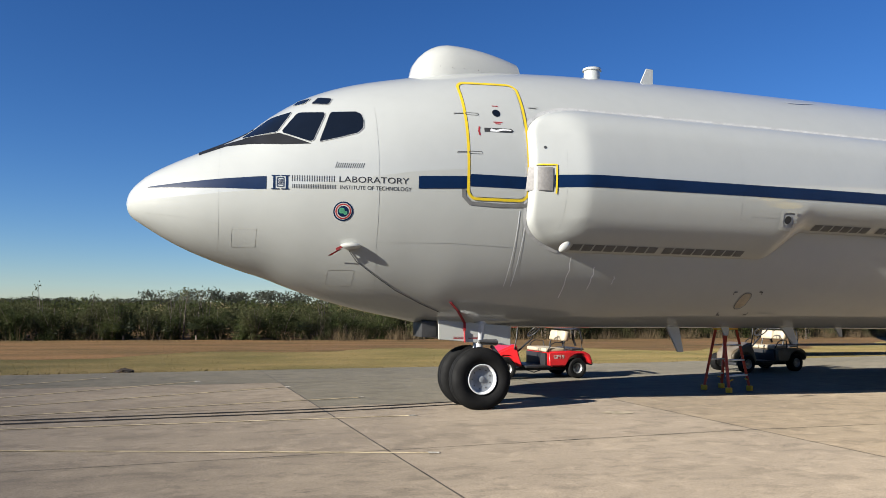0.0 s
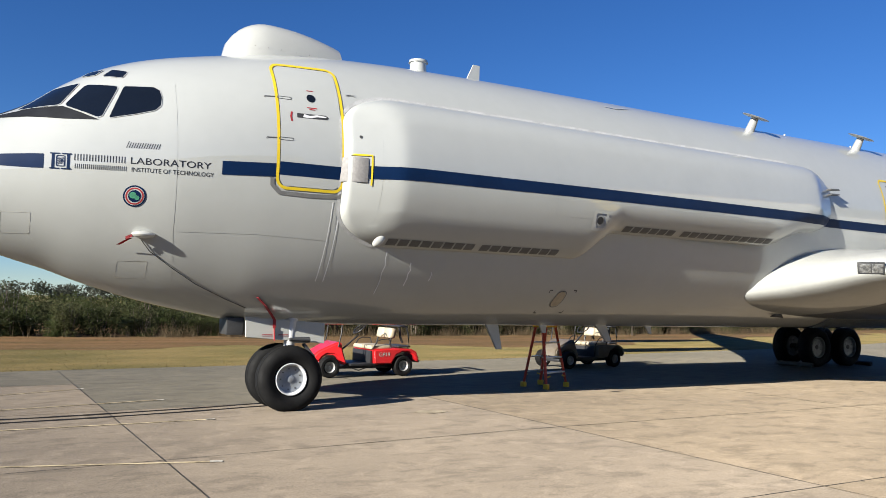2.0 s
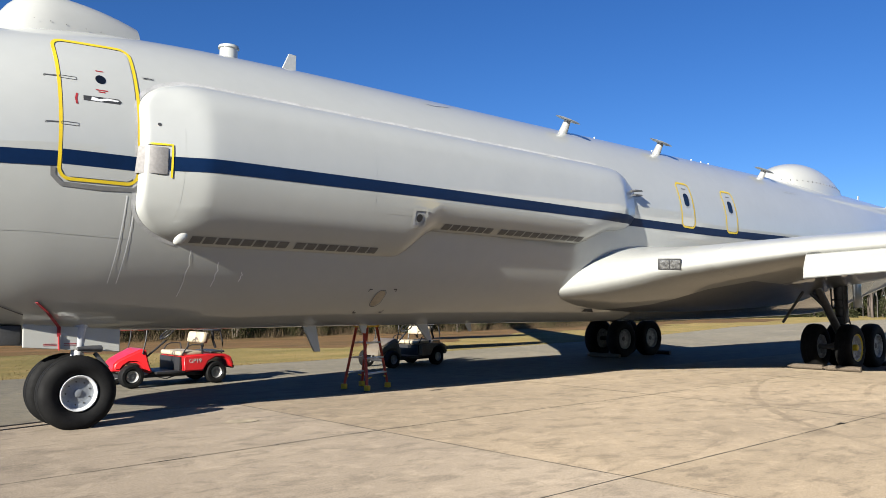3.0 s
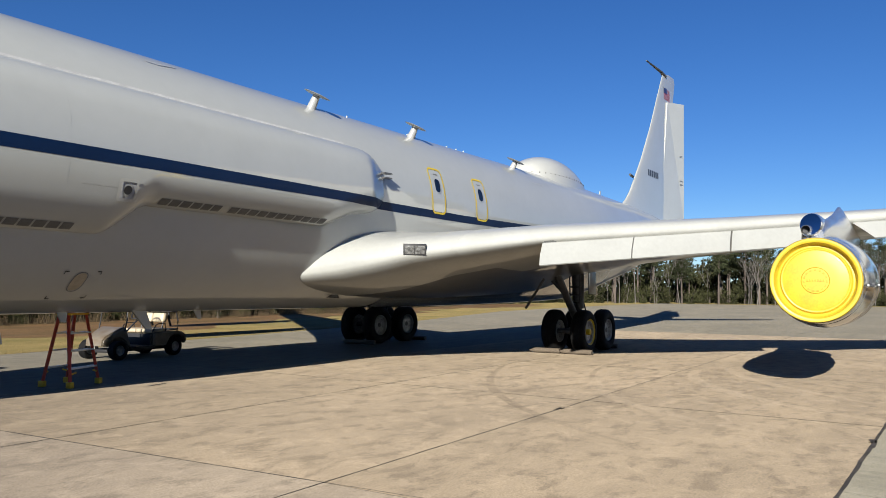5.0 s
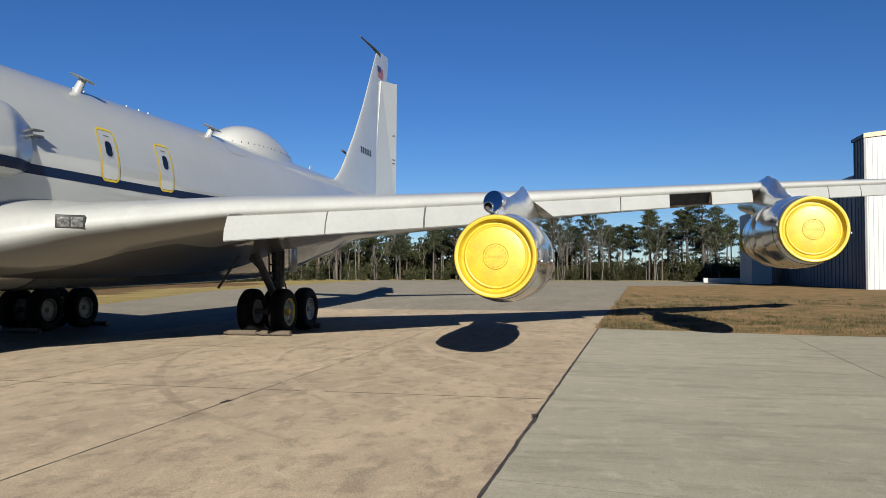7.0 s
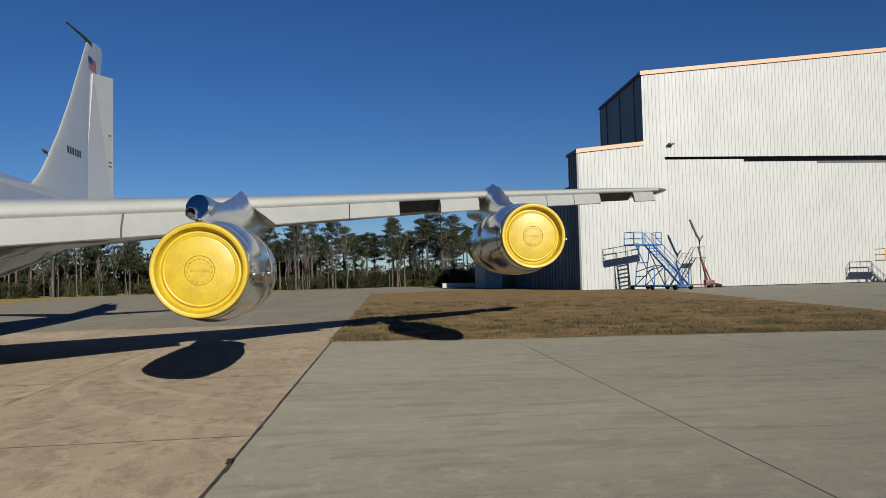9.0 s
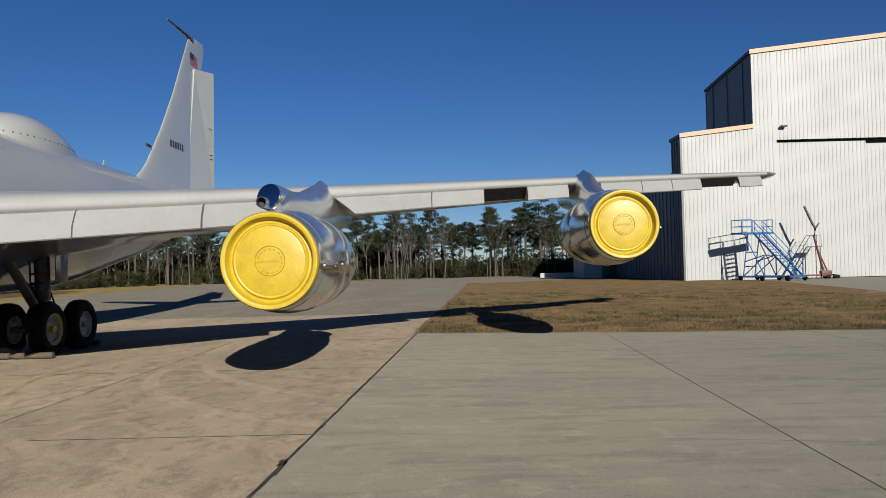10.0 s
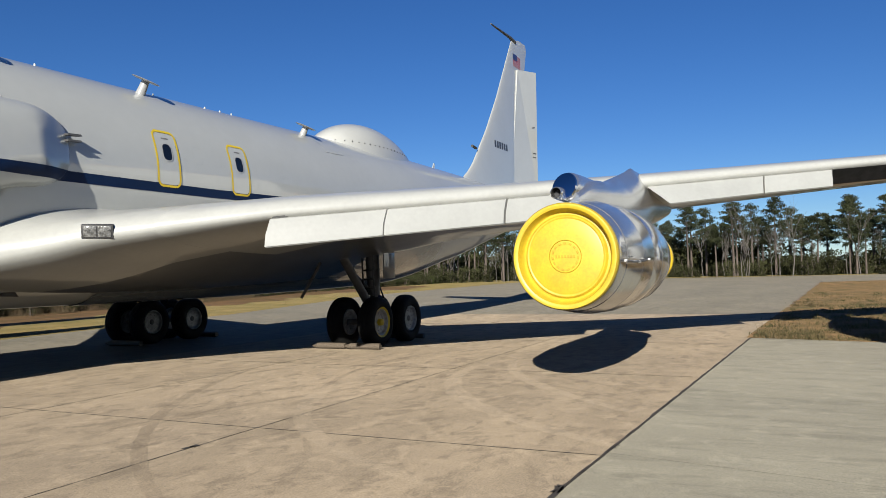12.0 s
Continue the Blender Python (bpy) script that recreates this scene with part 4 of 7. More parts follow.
_rim = [(14.6 - 0.4 * i, FTOP + 0.02) for i in range(22)] + [(_c - (FR / 0.56 + 0.03) * math.sin(a), FTOP - FR + (FR + 0.02) * math.cos(a)) for a in [radians(5 * i) for i in range(1, 18)]] + [(FX0 - 0.03, 4.1 - 0.1 * i) for i in range(13)] + [(_c - (FR / 0.56 + 0.03) * math.cos(a), FBOT + FR - (FR + 0.02) * math.sin(a)) for a in [radians(5 * i) for i in range(1, 15)]]
ribbon_on("fairing_bead", _rim, 0.05, M_SEALANT, fairing, 0.006)

# vents under the fairing, sensor box, drain bump
for x0, x1, z, n in ((5.66, 7.15, 2.455, 8), (7.24, 8.75, 2.455, 8), (9.95, 11.15, 2.915, 6), (11.3, 13.7, 2.915, 11)):
    step = (x1 - x0) / n
    for k in range(n):
        a = x0 + step * k
        decal("vent", [((a, z), (a + step * 0.84, z), (a + step * 0.90, z + 0.085), (a + step * 0.06, z + 0.085))], M_GRILLE, fairing, 0.006, 0.035, surface=fairing_skin)
sensor = ribbon_on("sensor_box", rounded(9.165, 9.435, 2.90, 3.17, 0.03), 0.045, M_RADOME, fairing, 0.018, closed=True, label="square white sensor frame with a dark lens", surface=fairing_skin)
decal("recess", [rounded(9.175, 9.425, 2.91, 3.16, 0.02)], M_SEALANT, sensor, 0.006, 0.05, surface=fairing_skin)
decal("lens_ring", [disc_pts(9.30, 3.035, 0.085, 20)], M_FRAME, sensor, 0.010, 0.05, surface=fairing_skin)
decal("lens", [disc_pts(9.30, 3.035, 0.062, 20)], M_PLASTIC, sensor, 0.014, 0.05, surface=fairing_skin)
bm = bmesh.new()
bmesh.ops.create_uvsphere(bm, u_segments=18, v_segments=10, radius=1.0, matrix=Matrix.Translation((5.42, CY - 1.98, 2.47)) @ Euler((0, radians(-38), 0)).to_matrix().to_4x4() @ Matrix.Diagonal((0.11, 0.045, 0.06, 1)))
part("drain_bump", bm, M_RADOME, fairing)
decal("sensor_hole", [disc_pts(5.12, 3.92, 0.022, 12)], M_DARKMETAL, fairing, 0.006, 0.05, surface=fairing_skin)
for z in (4.02, 4.12):
    bm = bmesh.new()
    prism(bm, ((15.5, z), (15.78, z + 0.02), (15.74, z + 0.045), (15.5, z + 0.035)), 0.12, Matrix.Translation((0, CY - 1.97, 0)))
    part("probe_fin", bm, M_STRUT, fairing)

# vane with red ribbon and its cord, access oval with corner marks, small louvre
bm = bmesh.new()
p = skin(2.36, 2.42, 0.0)
bmesh.ops.create_uvsphere(bm, u_segments=16, v_segments=8, radius=1.0, matrix=Matrix.Translation(p + Vector((0.05, -0.05, 0.0))) @ Matrix.Diagonal((0.15, 0.10, 0.05, 1)))
probe_cover = part("probe_cover", bm, M_RADOME, plane, "white probe cover with red warning ribbon")
bm = bmesh.new()
for k, (a, b) in enumerate((((2.22, 2.41), (2.34, 2.44)), ((2.28, 2.41), (2.14, 2.31)))):
    pa, pb = skin(*a, 0.09), skin(*b, 0.05)
    w = Vector((0.0, 0, 0.02)) if k == 0 else Vector((0.022, 0, 0))
    m1 = (pa + pb) / 2 + Vector((0.01, -0.03, 0.01))
    for q0, q1 in ((pa, m1), (m1, pb)):
        bm.faces.new([bm.verts.new(q) for q in (q0 - w, q0 + w, q1 + w, q1 - w)])
bmesh.ops.solidify(bm, geom=list(bm.faces), thickness=0.004)
part("warning_ribbon", bm, M_RED, probe_cover, "red warning ribbon")
cord = [(2.40, 2.36), (2.52, 2.22), (2.8, 2.03), (3.15, 1.82), (3.6, 1.62), (3.92, 1.50)]
bm = bmesh.new()
tube(bm, [skin(x, z, 0.014) for x, z in cord], 0.006, 6)
part("cord", bm, M_STRUT, probe_cover, "slack grey cord")
ov = decal("access_oval", [rounded(9.10, 9.29, 1.62, 1.87, 0.085, lean=0.03)], M_VINYL, plane, 0.006, 0.08, "tan oval access panel")
ribbon_on("oval_outline", rounded(9.09, 9.30, 1.61, 1.88, 0.085, lean=0.03), 0.009, M_GRILLE, ov, 0.008, closed=True)
for x, z, sx, sz in ((8.94, 1.89, 1, -1), (9.50, 1.90, -1, -1), (8.90, 1.50, 1, 1), (9.50, 1.51, -1, 1)):
    ribbon_on("corner_mark", ((x, z + sz * 0.04), (x, z), (x + sx * 0.06, z)), 0.016, M_INK, ov, 0.006)
decal("louvre", [((5.02, 4.585), (5.17, 4.59), (5.17, 4.625), (5.02, 4.62))], M_FRAME, plane, 0.006, 0.1)
decal("louvre_slot", [((5.04, 4.59), (5.15, 4.595), (5.15, 4.605), (5.04, 4.60))], M_DARKMETAL, plane, 0.009, 0.1)


# ---- engines, pylons, covers ----
TURN_UP = Euler((0, radians(-90), 0)).to_matrix().to_4x4()


def curve_at(xs, vs, x):
    """A smooth curve through stations."""
    i = min(max(int(np.searchsorted(xs, x)) - 1, 0), len(xs) - 2)
    h = xs[i + 1] - xs[i]
    t = (x - xs[i]) / h
    s0 = (vs[i + 1] - vs[max(i - 1, 0)]) / (xs[i + 1] - xs[max(i - 1, 0)])
    j = min(i + 2, len(xs) - 1)
    s1 = (vs[j] - vs[i]) / (xs[j] - xs[i])
    return (2 * t ** 3 - 3 * t * t + 1) * vs[i] + (t ** 3 - 2 * t * t + t) * h * s0 + (3 * t * t - 2 * t ** 3) * vs[i + 1] + (t ** 3 - t * t) * h * s1


def engine(x, y, z, inner, side=-1):
    """A bare-metal nacelle with pylon; the inner ones carry a compressor pod."""
    y = mirrored(y, side)
    at = Matrix.Translation((x, y, z))
    bm = bmesh.new()
    lathe(bm, ((0.10, 0.0), (0.10, 0.60), (0.02, 0.625), (0.0, 0.65), (0.03, 0.675), (0.16, 0.705), (0.6, 0.765), (1.05, 0.80)), 56, at)
    nacelle = part("nacelle", bm, M_CHROME, plane, "polished bare-metal engine nacelle")
    bm = bmesh.new()
    lathe(bm, ((1.05, 0.74), (1.055, 0.797), (1.75, 0.815), (1.80, 0.81), (1.81, 0.77)), 56, at)
    part("fan_cowl", bm, M_CHROME, nacelle)
    bm = bmesh.new()
    lathe(bm, ((1.78, 0.77), (1.82, 0.80), (2.6, 0.80), (3.4, 0.765), (4.2, 0.68), (5.0, 0.55), (5.62, 0.44), (5.64, 0.42), (5.4, 0.40), (5.4, 0.0)), 56, at)
    part("rear_cowl", bm, M_CHROME, nacelle)
    bm = bmesh.new()
    lathe(bm, ((5.58, 0.425), (5.66, 0.50), (5.78, 0.50), (5.80, 0.42), (5.78, 0.0)), 30, at)
    part("exhaust_plug", bm, M_COVER, nacelle, "yellow exhaust cover")
    for a in (0.0, 0.5, math.pi - 0.2):
        bm = bmesh.new()
        s = math.sin(a) * -1
        tube(bm, [Vector((x + u, y - 0.748 * math.cos(a * 0.2) * (1 if a < 3 else -1), z - 0.02 + 0.1 * s)) for u in (0.35, 0.9, 1.5)], 0.008, 6)
        part("latch_line", bm, M_STRUT, nacelle)
        break
    for u, r in ((0.30, 0.727), (1.05, 0.799), (1.80, 0.808), (2.6, 0.801), (3.4, 0.766)):
        bm = bmesh.new()
        lathe(bm, ((u - 0.006, r - 0.006), (u - 0.005, r + 0.0015), (u + 0.005, r + 0.0015), (u + 0.006, r - 0.006)), 56, at)
        part("band_seam", bm, M_DARKMETAL, nacelle)
    # pylon from the nacelle's back up over the wing's leading edge
    xl, zl, c, t, up = wing_at(mirrored(y, side))
    dx, dz = xl - x, zl - z
    pyl = ((0.38, 0.10, 0.5, 0.86), (0.9, 0.16, 0.50, 1.05), (1.5, 0.20, 0.45, 1.13), (2.1, 0.23, 0.40, 1.15), (2.8, 0.26, 0.34, dz - 0.08), (3.3, 0.27, 0.28, dz + 0.03), (dx - 0.6, 0.28, 0.24, dz + 0.15), (dx - 0.15, 0.28, 0.28, dz + 0.26), (dx + 0.05, 0.27, 0.36, dz + 0.25), (dx + 0.6, 0.27, dz - 0.80, dz + 0.25), (dx + 1.5, 0.25, dz - 0.68, dz + 0.22), (dx + 2.6, 0.22, dz - 0.52, dz + 0.15), (dx + 3.6, 0.15, dz - 0.37, dz + 0.05), (dx + 4.2, 0.04, dz - 0.25, dz))
    if not inner:
        pyl = ((1.7, 0.05, 0.55, 0.74), (2.1, 0.12, 0.5, 0.90), (2.6, 0.20, 0.40, 1.04)) + pyl[5:]
    bm = bmesh.new()
    rings = []
    for u in np.linspace(pyl[0][0], pyl[-1][0], 70):
        w, zb, zt = (curve_at([p[0] for p in pyl], [p[k] for p in pyl], u) for k in (1, 2, 3))
        ring = []
        for k in range(28):
            a = 2 * math.pi * k / 28
            ca, sa = math.cos(a), math.sin(a)
            ring.append(bm.verts.new((x + u, y + w * (1 - 0.82 * max(0, sa) ** 1.3 * min(1, max(0, u - 2.1))) * math.copysign(abs(ca) ** 0.55, ca), z + (zt + zb) / 2 + (zt - zb) / 2 * math.copysign(abs(sa) ** 0.7, sa))))
        rings.append(ring)
    for a, b in zip(rings, rings[1:]):
        for k in range(28):
            bm.faces.new((a[k], a[(k + 1) % 28], b[(k + 1) % 28], b[k]))
    bm.faces.new(rings[0][::-1])
    bm.faces.new(rings[-1])
    part("pylon", bm, M_DULLMETAL, nacelle, "polished metal pylon", angle=60)
    if inner:
        # compressor pod on top, its blunt face cut obliquely
        bm = bmesh.new()
        rows = []
        for u, r in ((0.50, 0.03), (0.505, 0.08), (0.52, 0.13), (0.55, 0.17), (0.60, 0.195), (0.68, 0.208), (0.85, 0.215), (1.2, 0.22), (1.7, 0.22), (2.4, 0.22), (3.0, 0.20), (3.3, 0.12)):
            lean = 0.85 * max(0.0, 1 - (u - 0.5) / 0.8)
            rows.append([bm.verts.new((x + u - 0.3 + lean * (r * math.sin(a) + 0.2) * 0.75, y + 0.1 + 0.86 * r * math.cos(a), z + 0.95 + r * math.sin(a))) for a in [2 * math.pi * k / 32 for k in range(32)]])
        for a, b in zip(rows, rows[1:]):
            for k in range(32):
                bm.faces.new((a[k], a[(k + 1) % 32], b[(k + 1) % 32], b[k]))
        bm.faces.new(rows[0][::-1])
        pod = part("compressor_pod", bm, M_DULLMETAL, nacelle, "polished compressor pod with blunt oblique face", angle=60)
        bm = bmesh.new()
        rows = []
        for r, d in ((0.196, 0.02), (0.186, -0.012), (0.15, -0.02), (0.08, -0.03), (0.02, -0.033)):
            rows.append([bm.verts.new((x + 0.235 + d + 0.62 * (r * math.sin(a) + 0.2), y + 0.1 + 0.86 * r * math.cos(a), z + 0.95 + r * math.sin(a))) for a in [2 * math.pi * k / 32 for k in range(32)]])
        for a, b in zip(rows, rows[1:]):
            for k in range(32):
                bm.faces.new((a[k], a[(k + 1) % 32], b[(k + 1) % 32], b[k]))
        bm.faces.new(rows[-1])
        part("pod_face", bm, M_MIRROR, pod, "mirror-polished blunt face")
        hole = Matrix.Translation((x + 0.16, y + 0.15, z + 0.845))
        bm = bmesh.new()
        lathe(bm, ((-0.03, 0.064), (-0.045, 0.070), (-0.03, 0.080), (0.20, 0.09)), 24, hole)
        part("intake_rim", bm, M_CHROME, pod)
        bm = bmesh.new()
        lathe(bm, ((-0.036, 0.062), (0.08, 0.054), (0.08, 0.0)), 24, hole)
        part("intake_hole", bm, M_PLASTIC, pod, "black intake hole")
    return nacelle


ENGINES = ((16.4, 1.95, 1.88, True), (20.9, -4.05, 2.50, False))
for e in ENGINES:
    engine(*e)
    engine(*e, side=1)


def engine_cover(x, y, z):
    """A yellow moulded intake cover with a rolled rim and a stepped, slightly domed face."""
    cover = thing("engine_cover", Matrix.Translation((x, y, z)), "yellow moulded intake cover plugged into the engine", "engine cover", "engine covers")
    bm = bmesh.new()
    lathe(bm, ((0.13, 0.678), (0.0, 0.690), (-0.05, 0.692), (-0.085, 0.675), (-0.09, 0.65), (-0.075, 0.618), (-0.02, 0.60), (0.04, 0.585), (0.055, 0.57), (0.05, 0.545), (0.02, 0.53), (0.008, 0.518), (0.008, 0.50), (0.016, 0.49), (0.010, 0.47), (-0.006, 0.30), (-0.014, 0.0)), 72)
    shell = part("shell", bm, M_COVER, cover)
    for k in range(15):
        a = 2 * math.pi * k / 15
        bm = bmesh.new()
        box(bm, 0, 0, 0, 0.008, 0.035, 0.022)
        bmesh.ops.transform(bm, matrix=Matrix.Translation((-0.016, 0.17 * math.sin(a), 0.17 * math.cos(a))) @ Euler((-a, 0, 0)).to_matrix().to_4x4(), verts=bm.verts)
        part("embossed_bar", bm, M_COVER_DARK, shell)
    for k in range(7):
        bm = bmesh.new()
        box(bm, -0.017, -0.12 + 0.04 * k, 0.0, 0.008, 0.02, 0.035)
        part("embossed_bar", bm, M_COVER_DARK, shell)
    bm = bmesh.new()
    lathe(bm, ((-0.012, 0.205), (-0.019, 0.21), (-0.012, 0.215)), 40)
    part("embossed_ring", bm, M_COVER_DARK, shell)
    bm = bmesh.new()
    tube(bm, ((0.0, -0.705, -0.06), (0.2, -0.755, -0.08), (0.5, -0.785, -0.09), (0.9, -0.815, -0.08), (1.25, -0.835, -0.05)), 0.014, 6)
    part("tie_cable", bm, M_STRUT, cover, "thin metal tie cable")
    for u, zz in ((0.12, -0.075), (0.72, -0.088), (1.2, -0.055)):
        bm = bmesh.new()
        box(bm, u, -0.735 - 0.09 * u, zz, 0.09, 0.03, 0.03, bevel=0.006)
        part("turnbuckle", bm, M_ALU, cover)
    return cover


cover = engine_cover(16.37, 1.95, 1.88)
copy_thing(cover, Matrix.Translation((20.87, -4.05, 2.50)))


# ---- leading-edge flaps hanging below the port wing ----
def flap_panel(y0, y1, drop=0.42, slant=0.0):
    """A drooped panel from y0 to y1 with thickness and a rounded lip."""
    bm = bmesh.new()
    sect = []
    for y, lean in ((y0, slant), (y1, 0.0)):
        x, z, c, t, up = wing_at(y)
        h = drop * (0.75 + 0.25 * c / 6)
        sect.append([(px, py - lean * min(1, max(0, (z - 0.09 - pz) / h)), pz) for px, py, pz in [(x + 0.10, y, z - 0.07), (x + 0.02, y, z - 0.09), (x - 0.10, y, z - 0.10 - h * 0.55), (x - 0.13, y, z - 0.10 - h), (x - 0.10, y, z - 0.12 - h), (x - 0.05, y, z - 0.10 - h), (x + 0.04, y, z - 0.12 - h * 0.5), (x + 0.16, y, z - 0.14)]])
    a, b = ([bm.verts.new(p) for p in s] for s in sect)
    n = len(a)
    for k in range(n):
        bm.faces.new((a[k], a[(k + 1) % n], b[(k + 1) % n], b[k]))
    bm.faces.new(a[::-1])
    bm.faces.new(b)
    part("leading_edge_flap", bm, M_SLAT, plane, "white drooped leading-edge flap panel", angle=30)


for y0, y1 in ((7.02, 5.52), (5.50, 3.86), (3.83, 2.62), (1.72, -0.20), (-0.22, -1.40), (-2.50, -3.62), (-4.60, -5.9), (-5.92, -6.95), (-6.97, -8.05), (-9.6, -10.6)):
    flap_panel(y0, y1, 0.42 if y0 > 2 else 0.34, 0.42 if y0 == 1.72 else 0.0)
# dark bay where a panel is missing
for y0, y1 in ((-1.42, -2.48), (-8.07, -9.58)):
    bm = bmesh.new()
    q = []
    for y in (y0, y1):
        x, z, c, t, up = wing_at(y)
        q.append(((x + 0.06, y, z - 0.08), (x + 0.45, y, z - 0.25 - 0.02 * c)))
    bm.faces.new([bm.verts.new(p) for p in (q[0][0], q[0][1], q[1][1], q[1][0])])
    bmesh.ops.solidify(bm, geom=list(bm.faces), thickness=0.02)
    part("flap_bay", bm, M_DARKMETAL if y0 > -5 else M_STRUT, plane, "dark open flap bay")

# polished cap along the leading edge
rows = []
for y in np.linspace(8.4, -10.9, 40):
    x, z, c, t, up = wing_at(y)
    row = []
    for u, v in airfoil(26)[15:38]:
        sgn = up if v > 0 else below(up, y)
        row.append((x + c * u - 0.006, y, z + c * t * v * sgn - 0.03 * c * u + (0.004 if v > 0 else -0.004)))
    rows.append(row)
v, f = sheet(rows)
raw("leading_edge", v, f, M_LEADING, plane, "white painted leading edge", angle=50)

rows = []
for y in (11.2, 10.65, 10.2, 9.8, 9.5, 9.2, 8.9, 8.6, 8.4):
    x, z, c, t, up = wing_at(y)
    rows.append([(x + c * u - 0.006, y, z + c * t * v * (up if v > 0 else 1.75 - up) - 0.03 * c * u + (0.005 if v > 0 else -0.005)) for u, v in airfoil(26)[10:35]])
v, f = sheet(rows)
raw("root_leading_edge", v, f, M_LEADING, plane, "white painted wing root leading edge", angle=60)

# landing lamp in the wing root
x, z, c, t, up = wing_at(9.2)
bm = bmesh.new()
lampm = Matrix.Translation((x + 0.125, 9.055, z + 0.10)) @ Euler((0, radians(-12), radians(40))).to_matrix().to_4x4()
box(bm, 0.01, 0, 0, 0.09, 0.46, 0.22, lampm, 0.01)
lamp_frame = part("landing_lamp", bm, M_DARKMETAL, plane, "twin landing lamp behind clear glass")
for s in (-1, 1):
    bm = bmesh.new()
    box(bm, -0.038, s * 0.105, 0, 0.012, 0.19, 0.17, lampm, 0.004)
    part("lens", bm, M_LAMPGLASS, lamp_frame)

# wing root intake scoops and belly fairing lines
for x0, z0 in ((14.95, 1.50), (19.5, 1.50)):
    bm = bmesh.new()
    prism(bm, ((x0, z0), (x0 + 0.42, z0 - 0.02), (x0 + 0.30, z0 + 0.13)), 0.02, Matrix.Translation((0, CY - half_width(x0 + 0.2, z0 + 0.05) - 0.012, 0)))
    part("air_scoop", bm, M_DARKMETAL, plane)


# ---- landing gear ----
def wheel(x, y, r, w, parent, face, rim_mat, hub_mat, name="wheel", rim_share=0.52):
    """A tyre with grooves, dished rim, bolts and hub; face -1: its outside looks to port."""
    at = Matrix.Translation((x, y, r - 0.025)) @ Euler((0, 0, radians(90))).to_matrix().to_4x4()
    h = w / 2
    prof = [(-h * 0.62, r * rim_share), (-h * 0.90, r * 0.60), (-h, r * 0.74), (-h * 0.92, r * 0.88), (-h * 0.70, r * 0.965), (-h * 0.45, r * 0.99), (-h * 0.43, r * 0.975), (-h * 0.38, r * 0.975), (-h * 0.36, r * 0.995), (-h * 0.06, r), (-h * 0.04, r * 0.98), (h * 0.04, r * 0.98), (h * 0.06, r), (h * 0.36, r * 0.995), (h * 0.38, r * 0.975), (h * 0.43, r * 0.975), (h * 0.45, r * 0.99), (h * 0.70, r * 0.965), (h * 0.92, r * 0.88), (h, r * 0.74), (h * 0.90, r * 0.60), (h * 0.62, r * rim_share)]
    bm = bmesh.new()
    lathe(bm, prof, 48, at)
    tyre = part(name, bm, M_TYRE, parent, "black grooved aircraft tyre", angle=35)
    rr = r * rim_share
    for s in (-1, 1):
        bm = bmesh.new()
        lathe(bm, ((s * h * 0.62, rr), (s * h * 0.82, rr * 1.0), (s * h * 0.84, rr * 0.96), (s * h * 0.80, rr * 0.91), (s * h * 0.58, rr * 0.86), (s * h * 0.52, rr * 0.84)), 40, at)
        rim = part("rim", bm, rim_mat, tyre)
        bm = bmesh.new()
        lathe(bm, ((s * h * 0.525, rr * 0.85), (s * h * 0.46, rr * 0.78), (s * h * 0.42, rr * 0.50), (s * h * 0.46, rr * 0.30), (s * h * 0.46, 0.0)), 36, at)
        part("wheel_disc", bm, M_WHEELDISC if rim_mat == M_RIM else rim_mat, tyre, "grey dished wheel disc")
        bm = bmesh.new()
        lathe(bm, ((s * h * 0.42, rr * 0.24), (s * h * 0.52, rr * 0.22), (s * h * 0.56, rr * 0.13), (s * h * 0.56, 0.0)), 20, at)
        part("hub", bm, hub_mat, tyre)
        for k in range(9 if s < 0 else 0):
            a = 2 * math.pi * k / 9
            bm = bmesh.new()
            g = bmesh.ops.create_cone(bm, segments=8, radius1=0.011, radius2=0.011, depth=0.012, cap_ends=True)
            bmesh.ops.transform(bm, matrix=at @ Matrix.Translation((s * h * 0.45, rr * 0.64 * math.cos(a), rr * 0.64 * math.sin(a))) @ Euler((0, radians(90), 0)).to_matrix().to_4x4(), verts=g["verts"])
            part("bolt", bm, M_STRUT, rim)
    return tyre


NY, DY = CY - 0.44, CY - 0.08
for dy in (-0.29, 0.29):
    wheel(4.59, NY + dy, 0.49, 0.33, plane, -1, M_RIM, M_WHEELDISC, "nose_wheel", 0.48)
bm = bmesh.new()
tube(bm, ((4.60, NY, 0.46), (4.67, NY, 1.0), (4.72, NY, 1.6)), 0.07, 14, 0.10)
tube(bm, ((4.60, NY - 0.3, 0.46), (4.60, NY + 0.3, 0.46)), 0.055, 12)
nose_strut = part("nose_strut", bm, M_RIM, plane, "white nose gear strut")
bm = bmesh.new()
box(bm, 4.80, NY, 1.02, 0.34, 0.16, 0.10, bevel=0.02)
box(bm, 4.98, NY, 0.85, 0.28, 0.06, 0.05, Matrix.Translation((4.98, NY, 0.85)) @ Euler((0, radians(50), 0)).to_matrix().to_4x4() @ Matrix.Translation((-4.98, -NY, -0.85)), 0.01)
tube(bm, ((4.62, NY - 0.16, 1.03), (4.95, NY - 0.12, 1.02)), 0.03, 10)
part("torque_link", bm, M_STRUT, nose_strut)
